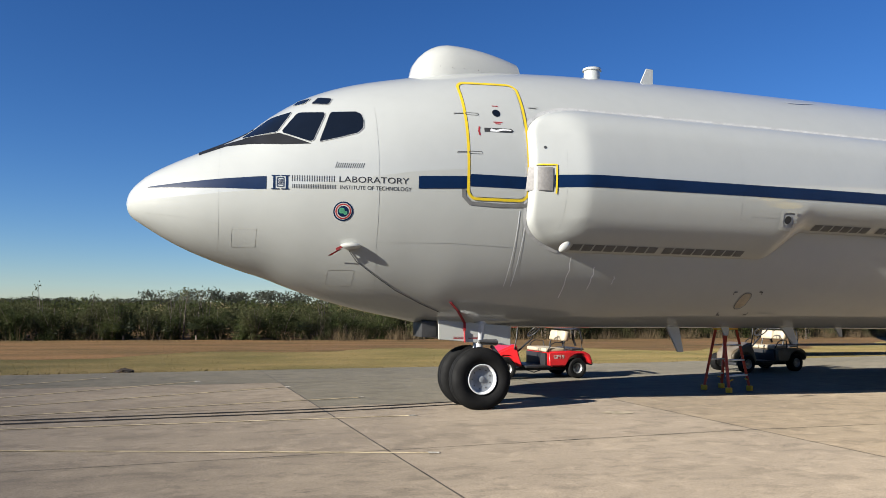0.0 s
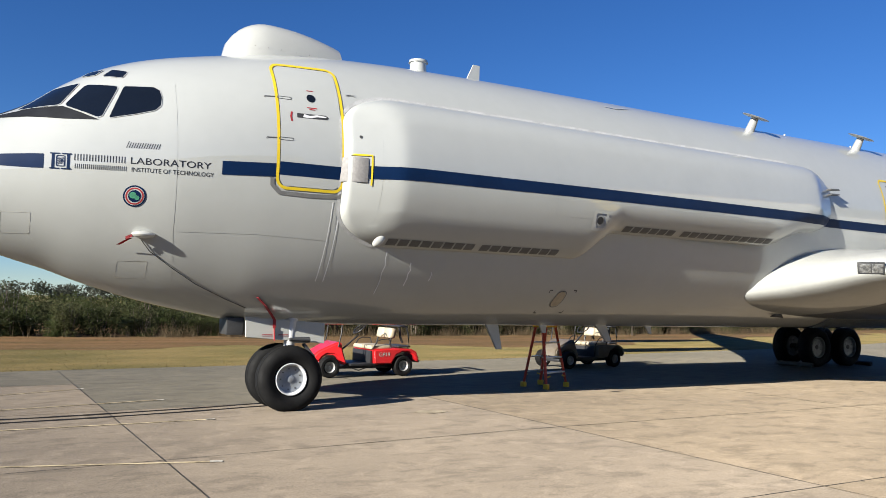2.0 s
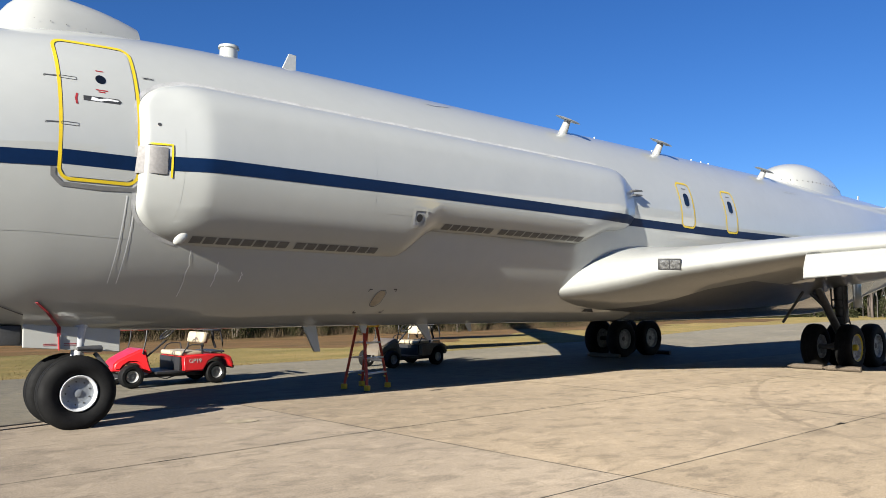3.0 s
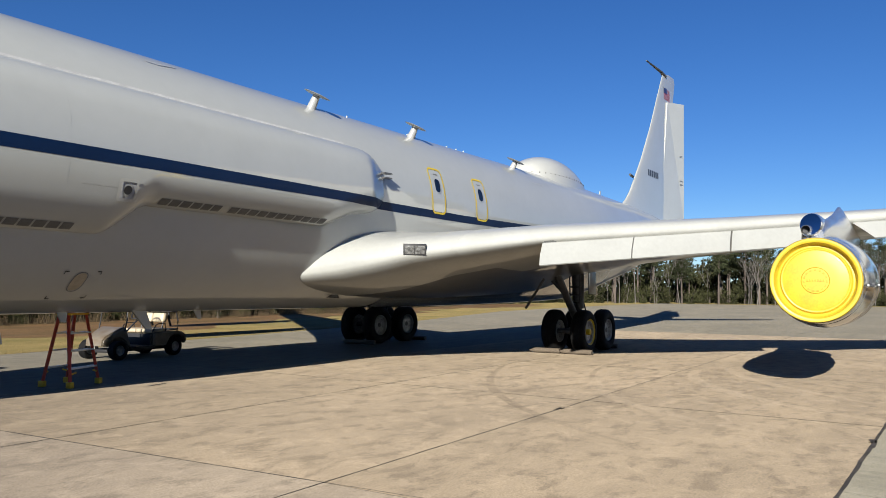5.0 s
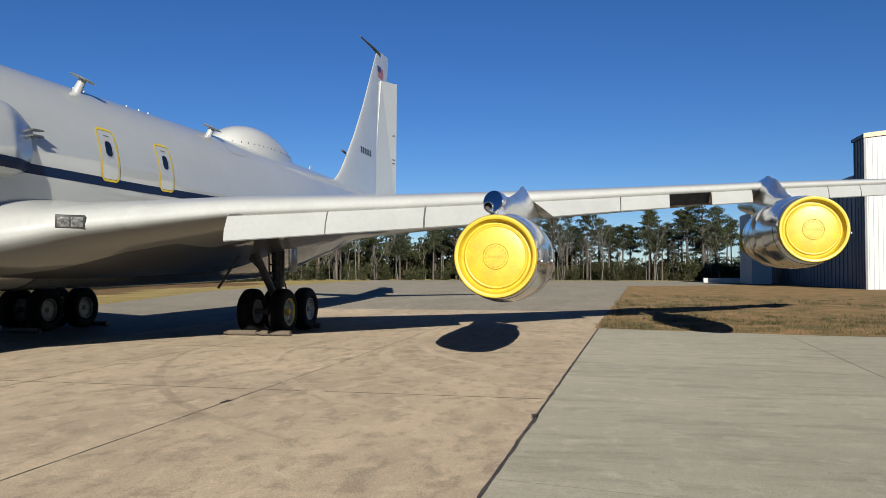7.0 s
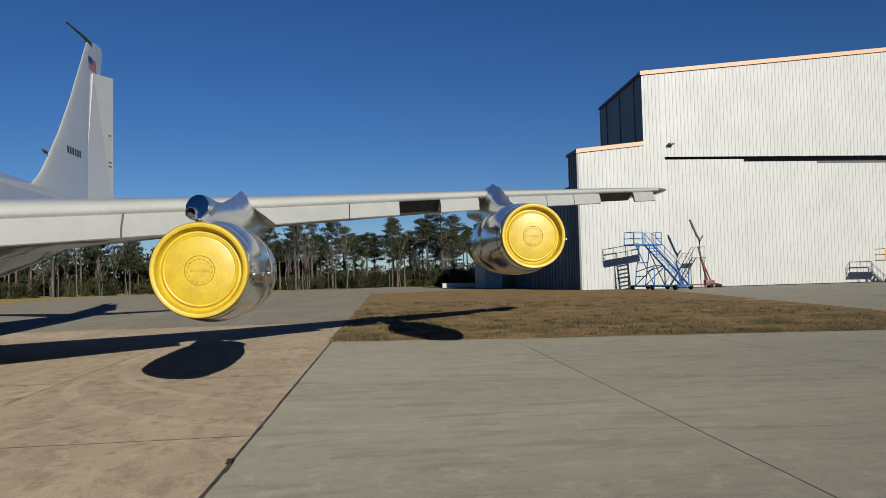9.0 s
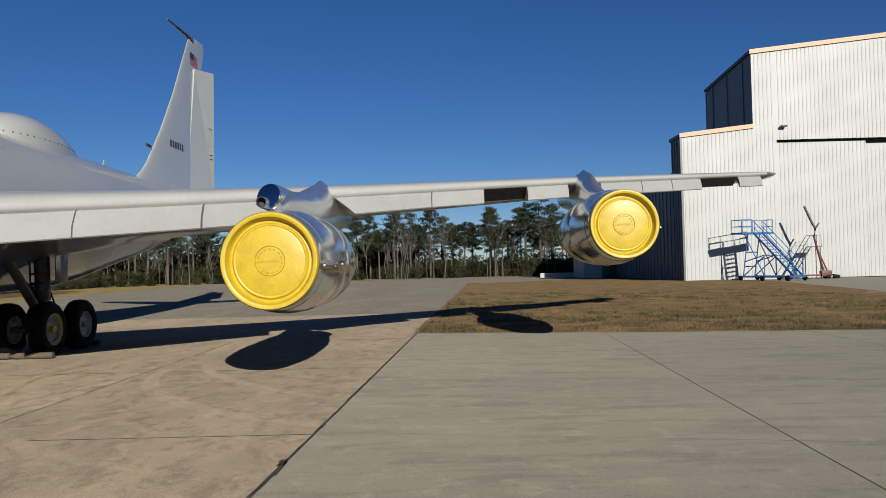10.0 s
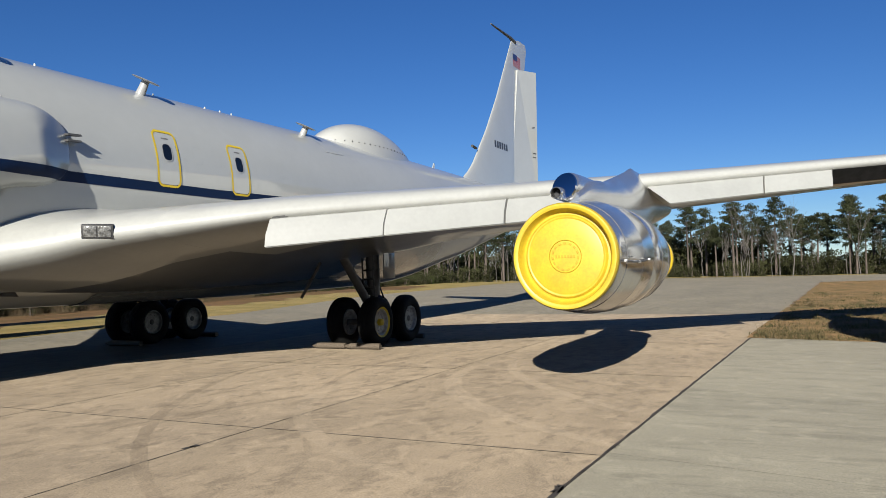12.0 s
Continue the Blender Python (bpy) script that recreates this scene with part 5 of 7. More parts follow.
for s in (-1, 1):
    bm = bmesh.new()
    prism(bm, ((3.98, 1.06), (5.20, 0.965), (5.20, 1.28), (3.97, 1.37)), 0.03, Matrix.Translation((0, DY + s * 0.42 - 0.015, 0)))
    bmesh.ops.bevel(bm, geom=list(bm.edges), offset=0.008, segments=1, affect="EDGES")
    nd = part("nose_gear_door", bm, M_RADOME, plane, "pale grey nose gear door", angle=30)
    if s < 0:
        for x in (4.30, 4.55):
            for k in range(2):
                bm = bmesh.new()
                box(bm, x, DY - 0.42 - 0.018, 1.09 + 0.02 * k - 0.01, 0.16, 0.002, 0.008)
                part("notice_bar", bm, M_RED, nd)
bm = bmesh.new()
box(bm, 3.85, DY - 0.1, 1.22, 0.26, 0.5, 0.26, bevel=0.02)
part("forward_gear_door", bm, M_DARKMETAL, plane)
bm = bmesh.new()
_pts = [skin(4.02, 1.66, 0.02), skin(4.18, 1.54, 0.022), skin(4.32, 1.42, 0.03), Vector((4.40, DY - 0.455, 1.32)), Vector((4.40, DY - 0.455, 1.2)), Vector((4.41, DY - 0.455, 1.02))]
for a, b in zip(_pts, _pts[1:]):
    rot = (b - a).to_track_quat("Z", "Y").to_matrix().to_4x4()
    box(bm, 0, 0, 0, 0.042, 0.008, (b - a).length + 0.01, Matrix.Translation((a + b) / 2) @ rot)
part("gear_pin_ribbon", bm, M_RED, plane, "dark red gear pin ribbon")

MR = 0.60
for s in (-1, 1):
    MX = 22.05 if s > 0 else 22.55
    gy = CY + s * 3.37 + 0.2
    for dx in (0, 1.50):
        for dy in (-0.43, 0.43):
            yellow = s < 0 and dx == 0 and dy < 0
            wheel(MX + dx, gy + dy, MR, 0.40, plane, -1, M_RIM_DULL, M_YELLOW if yellow else M_STRUT, "main_wheel", 0.52)
            if yellow:
                bm = bmesh.new()
                at = Matrix.Translation((MX, gy + dy, MR - 0.025)) @ Euler((0, 0, radians(90))).to_matrix().to_4x4()
                lathe(bm, ((-0.150, 0.300), (-0.170, 0.325), (-0.189, 0.358)), 36, at)
                lathe(bm, ((-0.08, 0.085), (-0.185, 0.080), (-0.20, 0.055), (-0.20, 0.0)), 18, at)
                part("yellow_band", bm, M_YELLOW, plane, "yellow painted wheel ring and hub cap")
    bm = bmesh.new()
    tube(bm, ((MX, gy, MR - 0.02), (MX + 1.50, gy, MR - 0.02)), 0.10, 12)
    for dx in (0, 1.50):
        tube(bm, ((MX + dx, gy - 0.5, MR - 0.02), (MX + dx, gy + 0.5, MR - 0.02)), 0.07, 12)
    bogie = part("bogie", bm, M_STRUT, plane, "grey steel main gear bogie")
    bm = bmesh.new()
    tube(bm, ((MX + 0.71, gy, MR), (MX + 0.68, gy, 1.25)), 0.10, 16)
    tube(bm, ((MX + 0.68, gy, 1.2), (MX + 0.62, gy, 2.5)), 0.16, 16, 0.18)
    part("strut", bm, M_STRUT, bogie)
    bm = bmesh.new()
    tube(bm, ((MX + 0.45, gy, 0.95), (MX - 0.55, gy + 0.15, 2.2)), 0.105, 14)
    tube(bm, ((MX + 0.55, gy + 0.05, 1.3), (MX + 0.2, gy + 0.9 * -s, 2.3)), 0.06, 12)
    part("brace", bm, M_STRUT, bogie)
    for k in range(4):
        bm = bmesh.new()
        box(bm, MX + 0.50, gy + 0.02, 1.15 + 0.22 * k, 0.08, 0.30, 0.05, bevel=0.01)
        part("line_clamp", bm, M_DARKMETAL, bogie)
    for pts, r in ((((MX + 0.48, gy - 0.14, 1.0), (MX + 0.40, gy - 0.14, 2.2)), 0.022), (((MX + 0.48, gy + 0.16, 1.0), (MX + 0.40, gy + 0.16, 2.2)), 0.022), (((MX + 0.9, gy - 0.1, 0.75), (MX + 1.0, gy - 0.1, 1.1), (MX + 0.8, gy - 0.1, 1.4)), 0.02)):
        bm = bmesh.new()
        tube(bm, pts, r, 8)
        part("hydraulic_line", bm, M_DARKMETAL, bogie)
    bm = bmesh.new()
    box(bm, MX + 0.90, gy + s * 0.32, 1.98, 0.55, 0.03, 0.75, bevel=0.01)
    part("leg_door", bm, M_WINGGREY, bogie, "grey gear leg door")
    bm = bmesh.new()
    tube(bm, ((MX - 1.55, gy + 0.05 * -s, 2.0), (MX - 1.5, gy + 0.45 * -s, 1.45), (MX - 1.52, gy + 0.60 * -s, 1.22)), 0.035, 8)
    part("drain_mast", bm, M_DARKMETAL, bogie)


def chock(m, length):
    c = thing("wheel_chock", m, "weathered wooden wheel chock in front of the tyres", "wheel chock", "wheel chocks")
    bm = bmesh.new()
    tube(bm, ((0, -length / 2, 0.068), (0.004, 0, 0.070), (0, length / 2 - 0.14, 0.068)), 0.070, 14)
    bmesh.ops.create_cone(bm, segments=14, radius1=0.070, radius2=0.018, depth=0.16, cap_ends=True, matrix=pose(0, length / 2 - 0.065, 0.062, -90, 0, 0))
    part("timber", bm, M_WOOD, c)
    return c


MX = 22.55
chock(pose(MX - 0.70, CY - 3.37 - 0.28, 0.003, 0, 0, 3), 0.90)
chock(pose(MX - 0.71, CY - 3.37 + 0.62, 0.003, 0, 0, 2), 0.88)
chock(pose(MX + 2.12, CY - 3.2, 0.003, 0, 0, 2), 1.2)
chock(pose(MX - 1.22, CY + 3.3, 0.003, 0, 0, 3), 1.2)
chock(pose(MX + 1.62, CY + 3.3, 0.003, 0, 0, 0), 1.2)


# ---- golf carts ----
def text_mesh(body, size, mat, parent, m):
    cu = bpy.data.curves.new("lettering", "FONT")
    cu.body, cu.size, cu.extrude = body, size, 0.002
    cu.align_x = "CENTER"
    ob = new("lettering", cu)
    ob.matrix_basis = m
    ob.parent = parent
    cu.materials.append(mat)
    return ob


def golf_cart(m, body_mat, label, number=""):
    """A two-seat cart facing -x, standing on z = 0."""
    cart = thing("golf_cart", m, label, "golf cart", "golf carts")
    bm = bmesh.new()
    hood = ((-1.22, 0.34), (-1.20, 0.50), (-1.10, 0.60), (-0.85, 0.72), (-0.62, 0.82), (-0.52, 0.84), (-0.46, 0.80), (-0.42, 0.55), (-0.33, 0.30), (-0.40, 0.26), (-0.52, 0.30), (-0.58, 0.44), (-0.70, 0.52), (-0.86, 0.52), (-0.98, 0.44), (-1.04, 0.34))
    prism(bm, hood, 1.08, Matrix.Translation((0, -0.54, 0)))
    bmesh.ops.bevel(bm, geom=[e for e in bm.edges if abs(e.verts[0].co.y - e.verts[1].co.y) < 0.01], offset=0.05, segments=3, affect="EDGES")
    for v in bm.verts:
        if v.co.x < -0.5:
            v.co.y *= 1 - 0.42 * (-0.5 - v.co.x) / 0.7
        v.co.y *= 0.86 - 0.40 * max(0.0, v.co.z - 0.5)
        v.co.x = -1.17 + (v.co.x + 1.22) * 0.79
    part("front_cowl", bm, body_mat, cart, angle=50)
    bm = bmesh.new()
    tail = ((0.12, 0.27), (0.10, 0.62), (0.16, 0.66), (0.62, 0.68), (1.02, 0.66), (1.16, 0.58), (1.22, 0.40), (1.20, 0.32), (1.12, 0.36), (1.06, 0.50), (0.94, 0.58), (0.80, 0.58), (0.66, 0.50), (0.58, 0.34), (0.54, 0.27))
    prism(bm, tail, 1.14, Matrix.Translation((0, -0.57, 0)))
    bmesh.ops.bevel(bm, geom=[e for e in bm.edges if abs(e.verts[0].co.y - e.verts[1].co.y) < 0.01], offset=0.035, segments=3, affect="EDGES")
    rear = part("rear_body", bm, body_mat, cart, angle=50)
    if number:
        text_mesh(number, 0.12, M_RADOME, rear, Matrix.Translation((0.36, -0.574, 0.44)) @ Euler((radians(90), 0, 0)).to_matrix().to_4x4())
    bm = bmesh.new()
    box(bm, -0.12, 0, 0.27, 0.60, 1.08, 0.06, bevel=0.015)
    box(bm, 0.0, 0, 0.20, 2.0, 0.5, 0.08, bevel=0.02)
    box(bm, 1.24, 0, 0.33, 0.06, 0.95, 0.08, bevel=0.02)
    part("chassis", bm, M_PLASTIC, cart)
    bm = bmesh.new()
    box(bm, 0.08, 0, 0.45, 0.05, 1.0, 0.34, bevel=0.01)
    part("seat_front", bm, M_PLASTIC, cart)
    bm = bmesh.new()
    for s in (-1, 1):
        box(bm, 0.30, s * 0.255, 0.70, 0.48, 0.49, 0.11, bevel=0.04)
    part("seat", bm, M_VINYL, cart, "cream vinyl seat cushion", angle=60)
    bm = bmesh.new()
    lean = Matrix.Translation((0.66, 0, 1.06)) @ Euler((0, radians(10), 0)).to_matrix().to_4x4()
    for s in (-1, 1):
        box(bm, 0, s * 0.19, 0, 0.15, 0.37, 0.28, lean, 0.06)
    part("backrest", bm, M_VINYL, cart, "cream vinyl backrest", angle=60)
    for s in (-1, 1):
        for nm, pts, r in (("armrest", ((0.10, s * 0.5, 0.66), (0.20, s * 0.52, 0.86), (0.30, s * 0.52, 0.91), (0.50, s * 0.52, 0.90), (0.54, s * 0.5, 0.68)), 0.014), ("seat_post", ((0.56, s * 0.34, 0.66), (0.62, s * 0.34, 0.95), (0.70, s * 0.34, 1.20)), 0.018), ("rack_post", ((0.98, s * 0.46, 0.66), (1.00, s * 0.46, 0.95), (0.94, s * 0.46, 1.22), (0.78, s * 0.46, 1.25)), 0.018), ("rack_strap", ((0.84, s * 0.30, 1.24), (0.86, s * 0.30, 0.98), (0.92, s * 0.30, 0.80)), 0.028)):
            bm = bmesh.new()
            tube(bm, pts, r, 8)
            part(nm, bm, M_PLASTIC, cart)
    bm = bmesh.new()
    box(bm, 0.93, 0, 0.71, 0.30, 0.8, 0.05, bevel=0.015)
    part("bag_deck", bm, M_DARKMETAL, cart)
    bm = bmesh.new()
    box(bm, 0.86, 0, 1.25, 0.20, 0.94, 0.035, bevel=0.012)
    part("bag_rack", bm, M_PLASTIC, cart)
    bm = bmesh.new()
    tube(bm, ((-0.55, -0.24, 0.60), (-0.12, -0.24, 1.02)), 0.022, 8)
    col = part("steering_column", bm, M_PLASTIC, cart)
    bm = bmesh.new()
    ring = [Vector((-0.10, -0.24, 1.04)) + Euler((0, radians(-42), 0)).to_matrix() @ Vector((0.17 * math.cos(a), 0.17 * math.sin(a), 0)) for a in [2 * math.pi * k / 20 for k in range(21)]]
    tube(bm, ring, 0.016, 8, cap=False)
    tube(bm, (ring[0], ring[10]), 0.012, 6)
    part("steering_wheel", bm, M_PLASTIC, col)
    for s in (-1, 1):
        bm = bmesh.new()
        tube(bm, ((-0.66, s * 0.42, 0.72), (-0.60, s * 0.42, 1.05), (-0.56, s * 0.40, 1.62)), 0.015, 8)
        part("windscreen_post", bm, M_PLASTIC, cart)
    for x in (-0.89, 0.84):
        for s in (-1, 1):
            at = Matrix.Translation((x, s * 0.47, 0.225)) @ Euler((0, 0, radians(90))).to_matrix().to_4x4()
            bm = bmesh.new()
            lathe(bm, ((-0.07, 0.12), (-0.10, 0.15), (-0.10, 0.20), (-0.075, 0.222), (0.075, 0.222), (0.10, 0.20), (0.10, 0.15), (0.07, 0.12)), 30, at)
            t = part("wheel", bm, M_TYRE, cart)
            bm = bmesh.new()
            for q in (-1, 1):
                lathe(bm, ((q * 0.07, 0.12), (q * 0.085, 0.115), (q * 0.04, 0.09), (q * 0.03, 0.05), (q * 0.05, 0.03), (q * 0.05, 0.0)), 20, at)
            part("rim", bm, M_RIM_DULL, t)
    bm = bmesh.new()
    tube(bm, ((-0.44, -0.42, 0.22), (-0.2, -0.46, 0.14), (0.0, -0.46, 0.2)), 0.012, 6)
    part("step_bar", bm, M_PLASTIC, cart)
    for o in cart.children:
        if o.type == "MESH" and not o.name.startswith("wheel"):
            for v in o.data.vertices:
                v.co.z = v.co.z if v.co.z < 0.25 else 0.25 + (v.co.z - 0.25) * 0.84
    return cart


golf_cart(pose(7.70, 16.12, 0.003, 0, 0, 1), M_CARTRED, "red golf cart with cream seats beside the aircraft", "GP19")
golf_cart(pose(14.42, 16.78, 0.003, 0, 0, 8), M_CARTTAN, "tan golf cart with cream seats in the aircraft's shade")


# ---- stepladder under the fuselage ----
ladder = thing("stepladder", pose(10.34, 12.78, 0.003, 0, 0, 20), "orange fibreglass stepladder with yellow feet standing open", "stepladder")
for sx, sy in ((-0.36, -0.28), (0.36, -0.28), (-0.30, 0.30), (0.30, 0.30)):
    bm = bmesh.new()
    top = Vector((sx * 0.62, sy * 0.34, 1.20))
    foot = Vector((sx, sy, 0.05))
    d = top - foot
    g = bmesh.ops.create_cube(bm, size=1.0)
    rot = d.to_track_quat("Z", "X").to_matrix().to_4x4()
    bmesh.ops.transform(bm, matrix=Matrix.Translation((top + foot) / 2) @ rot @ Matrix.Diagonal((0.05, 0.05, d.length, 1)), verts=g["verts"])
    bmesh.ops.bevel(bm, geom=list(bm.edges), offset=0.006, segments=1, affect="EDGES")
    leg = part("rail", bm, M_ORANGE, ladder)
    bm = bmesh.new()
    box(bm, sx, sy, 0.05, 0.09, 0.10, 0.10, bevel=0.015)
    part("foot", bm, M_LADYEL, leg, "yellow rubber foot")
    bm = bmesh.new()
    tube(bm, (foot.lerp(top, 0.14), foot.lerp(top, 0.02) * 0.6 + Vector((0, sy * 0.4, 0.20))), 0.014, 6)
    part("brace", bm, M_LADYEL, leg)
for k in range(3):
    z = 0.31 + 0.29 * k
    f = 1 - z / 1.2 * 0.38
    bm = bmesh.new()
    box(bm, 0, -0.28 * (1 - z / 1.2 * 0.7), z, 0.72 * f, 0.09, 0.03, bevel=0.005)
    part("step", bm, M_ALU, ladder)
    bm = bmesh.new()
    box(bm, 0, 0.30 * (1 - z / 1.2 * 0.7), z, 0.60 * f, 0.03, 0.03, bevel=0.004)
    part("spreader", bm, M_ALU, ladder)
bm = bmesh.new()
box(bm, 0, 0, 1.215, 0.50, 0.26, 0.05, bevel=0.012)
part("top_cap", bm, M_LADYEL, ladder)


# ---- ground equipment by the hangar ----
def rail_box(bm, pts, z0, z1, r=0.034):
    """Posts with a top and a middle rail along ground points."""
    for x, y in pts:
        tube(bm, ((x, y, z0), (x, y, z1)), r, 6)
    for z in (z1, (z0 + z1) / 2):
        tube(bm, [(x, y, z) for x, y in pts], r, 6)


def access_stand(m, mat, label, h=3.75, run=3.1, steps=12):
    """A wheeled stair with a railed platform at its top; the stair runs along -y."""
    st = thing("maintenance_stairs", m, label, "maintenance stairs", "maintenance stands")
    bm = bmesh.new()
    for s in (-0.75, 0.75):
        tube(bm, ((s, 1.2, 0.3), (s, -run + 0.1, 0.3)), 0.065, 8)
    for y in (1.2, -0.8, -run + 0.1):
        tube(bm, ((-0.75, y, 0.3), (0.75, y, 0.3)), 0.065, 8)
    base = part("base_frame", bm, mat, st)
    for s in (-0.85, 0.85):
        for y in (1.1, -run + 0.2):
            bm = bmesh.new()
            lathe(bm, ((-0.07, 0.0), (-0.07, 0.16), (-0.05, 0.2), (0.05, 0.2), (0.07, 0.16), (0.07, 0)), 18, Matrix.Translation((s, y, 0.2)))
            part("wheel", bm, M_TYRE, base)
    for s in (-0.6, 0.6):
        for p, q in (((s, 0.9, 0.3), (s, 0.1, h)), ((s, -0.5, 0.3), (s, 1.3, h)), ((s, -0.6, 0.3), (s, -0.3, h * 0.62)), ((s, 1.0, 0.3), (s, -1.4, h * 0.52))):
            bm = bmesh.new()
            tube(bm, (p, q), 0.05, 8)
            part("strut", bm, mat, st)
    for z in (1.1, 2.2):
        bm = bmesh.new()
        tube(bm, ((-0.6, 0.6, z), (0.6, 0.6, z)), 0.045, 8)
        part("cross_bar", bm, mat, st)
    bm = bmesh.new()
    box(bm, 0, 1.1, h, 1.5, 2.5, 0.10, bevel=0.01)
    part("platform", bm, mat, st)
    bm = bmesh.new()
    rail_box(bm, ((-0.7, -0.1), (-0.7, 1.1), (-0.7, 2.3), (0.7, 2.3), (0.7, 1.1), (0.7, -0.1)), h, h + 1.05)
    part("platform_rail", bm, mat, st)
    for s in (-0.55, 0.55):
        bm = bmesh.new()
        tube(bm, ((s, 0.0, h), (s, -run, 0.35)), 0.075, 6)
        str_ = part("stringer", bm, mat, st)
        bm = bmesh.new()
        tube(bm, ((s, 0.0, h + 1.0), (s, -run, 1.35)), 0.032, 6)
        for f in (0.05, 0.35, 0.65, 0.97):
            tube(bm, ((s, -run * f, h + (0.35 - h) * f), (s, -run * f, h + (0.35 - h) * f + 1.0)), 0.032, 6)
        part("handrail", bm, mat, str_)
    for k in range(steps):
        f = (k + 0.5) / steps
        bm = bmesh.new()
        box(bm, 0, -run * f, h + (0.35 - h) * f, 1.1, 0.26, 0.06)
        part("tread", bm, mat, st)
    return st


def platform_stairs(m, mat, label, h=4.0, run=4.1, steps=14):
    """Wheeled stairs up to a platform that lies across their top, with a lower landing frame."""
    st = thing("maintenance_stairs", m, label, "maintenance stairs", "maintenance stands")
    bm = bmesh.new()
    for sx in (-0.8, 0.8):
        tube(bm, ((sx, 1.3, 0.34), (sx, -run + 0.1, 0.34)), 0.07, 8)
    for y in (1.3, -1.2, -run + 0.1):
        tube(bm, ((-0.8, y, 0.34), (0.8, y, 0.34)), 0.07, 8)
    base = part("base_frame", bm, mat, st)
    for sx in (-0.9, 0.9):
        for y in (1.2, -1.2, -run + 0.25):
            bm = bmesh.new()
            lathe(bm, ((-0.08, 0.0), (-0.08, 0.18), (-0.05, 0.22), (0.05, 0.22), (0.08, 0.18), (0.08, 0)), 18, Matrix.Translation((sx, y, 0.22)))
            part("wheel", bm, M_TYRE, base)
    for sx in (-0.62, 0.62):
        for p, q in (((sx, 1.2, 0.34), (sx, 0.5, h)), ((sx, -1.2, 0.34), (sx, 0.9, h - 0.1)), ((sx, 1.2, 0.34), (sx, -1.2, 2.0)), ((sx, -1.2, 0.34), (sx, -1.2, 2.1)), ((sx, 1.0, 1.6), (sx, -1.2, 2.1))):
            bm = bmesh.new()
            tube(bm, (p, q), 0.045, 8)
            part("strut", bm, mat, st)
    for y, z in ((1.0, 1.2), (0.8, 2.4), (-1.2, 2.1)):
        bm = bmesh.new()
        tube(bm, ((-0.62, y, z), (0.62, y, z)), 0.045, 8)
        part("cross_bar", bm, mat, st)
    bm = bmesh.new()
    box(bm, 0.0, 0.65, h - 0.02, 3.4, 1.3, 0.14, bevel=0.01)
    part("platform", bm, mat, st)
    for pts in (((-1.65, 0.05), (-1.65, 1.25), (-0.6, 1.25), (0.5, 1.25), (1.65, 1.25), (1.65, 0.05), (0.95, 0.05)), ((-1.65, 0.05), (-0.55, 0.05))):
        bm = bmesh.new()
        rail_box(bm, pts, h, h + 1.1, 0.03)
        part("platform_rail", bm, mat, st)
    for sx in (-0.48, 0.48):
        bm = bmesh.new()
        prism(bm, ((0.0, h - 0.12), (0.0, h + 0.06), (-run, 0.48), (-run, 0.26)), 0.06, Matrix.Translation((sx, 0, 0)) @ Euler((0, 0, radians(90))).to_matrix().to_4x4())
        stringer = part("stringer", bm, mat, st)
        bm = bmesh.new()
        tube(bm, ((sx, 0.0, h + 1.0), (sx, -run, 1.35)), 0.03, 6)
        tube(bm, ((sx, 0.0, h + 0.5), (sx, -run, 0.85)), 0.024, 6)
        for f in (0.02, 0.35, 0.68, 0.98):
            tube(bm, ((sx, -run * f, h + (0.35 - h) * f), (sx, -run * f, h + (0.35 - h) * f + 1.0)), 0.03, 6)
        part("handrail", bm, mat, stringer)
    for k in range(steps):
        f = (k + 0.5) / steps
        bm = bmesh.new()
        box(bm, 0, -run * f, h + (0.35 - h) * f, 0.94, 0.22, 0.05)
        part("tread", bm, mat, st)
    return st


platform_stairs(pose(69.7, -26.5, 0.003, 0, 0, -68), M_BLUE, "blue wheeled maintenance stairs with railed platform by the hangar")
access_stand(pose(70.5, -51.6, 0.003, 0, 0, 0), M_STANDYEL, "yellow wheeled maintenance stand by the hangar", h=2.1, run=2.0, steps=7)
grey_stair = thing("wall_stairs", pose(71.9, -32.0, 0.003), "grey metal stairs with handrail beside the hoist", "stairs")
bm = bmesh.new()
for sx in (-0.4, 0.4):
    tube(bm, ((sx, 1.95, 0.1), (sx, 0.3, 2.75)), 0.045, 6)
    tube(bm, ((sx, 2.05, 1.0), (sx, 0.3, 3.75), (sx, -0.6, 3.75), (sx, -0.6, 2.75)), 0.028, 6)
    tube(bm, ((sx, -0.5, 0.0), (sx, -0.5, 2.75)), 0.045, 6)
part("frame", bm, M_STRUT, grey_stair)
bm = bmesh.new()
box(bm, 0, -0.15, 2.75, 0.9, 1.0, 0.07)
part("landing", bm, M_STRUT, grey_stair)
for k in range(9):
    bm = bmesh.new()
    box(bm, 0, 1.9 - 0.18 * k, 0.25 + 0.28 * k, 0.8, 0.2, 0.04)
    part("tread", bm, M_STRUT, grey_stair)

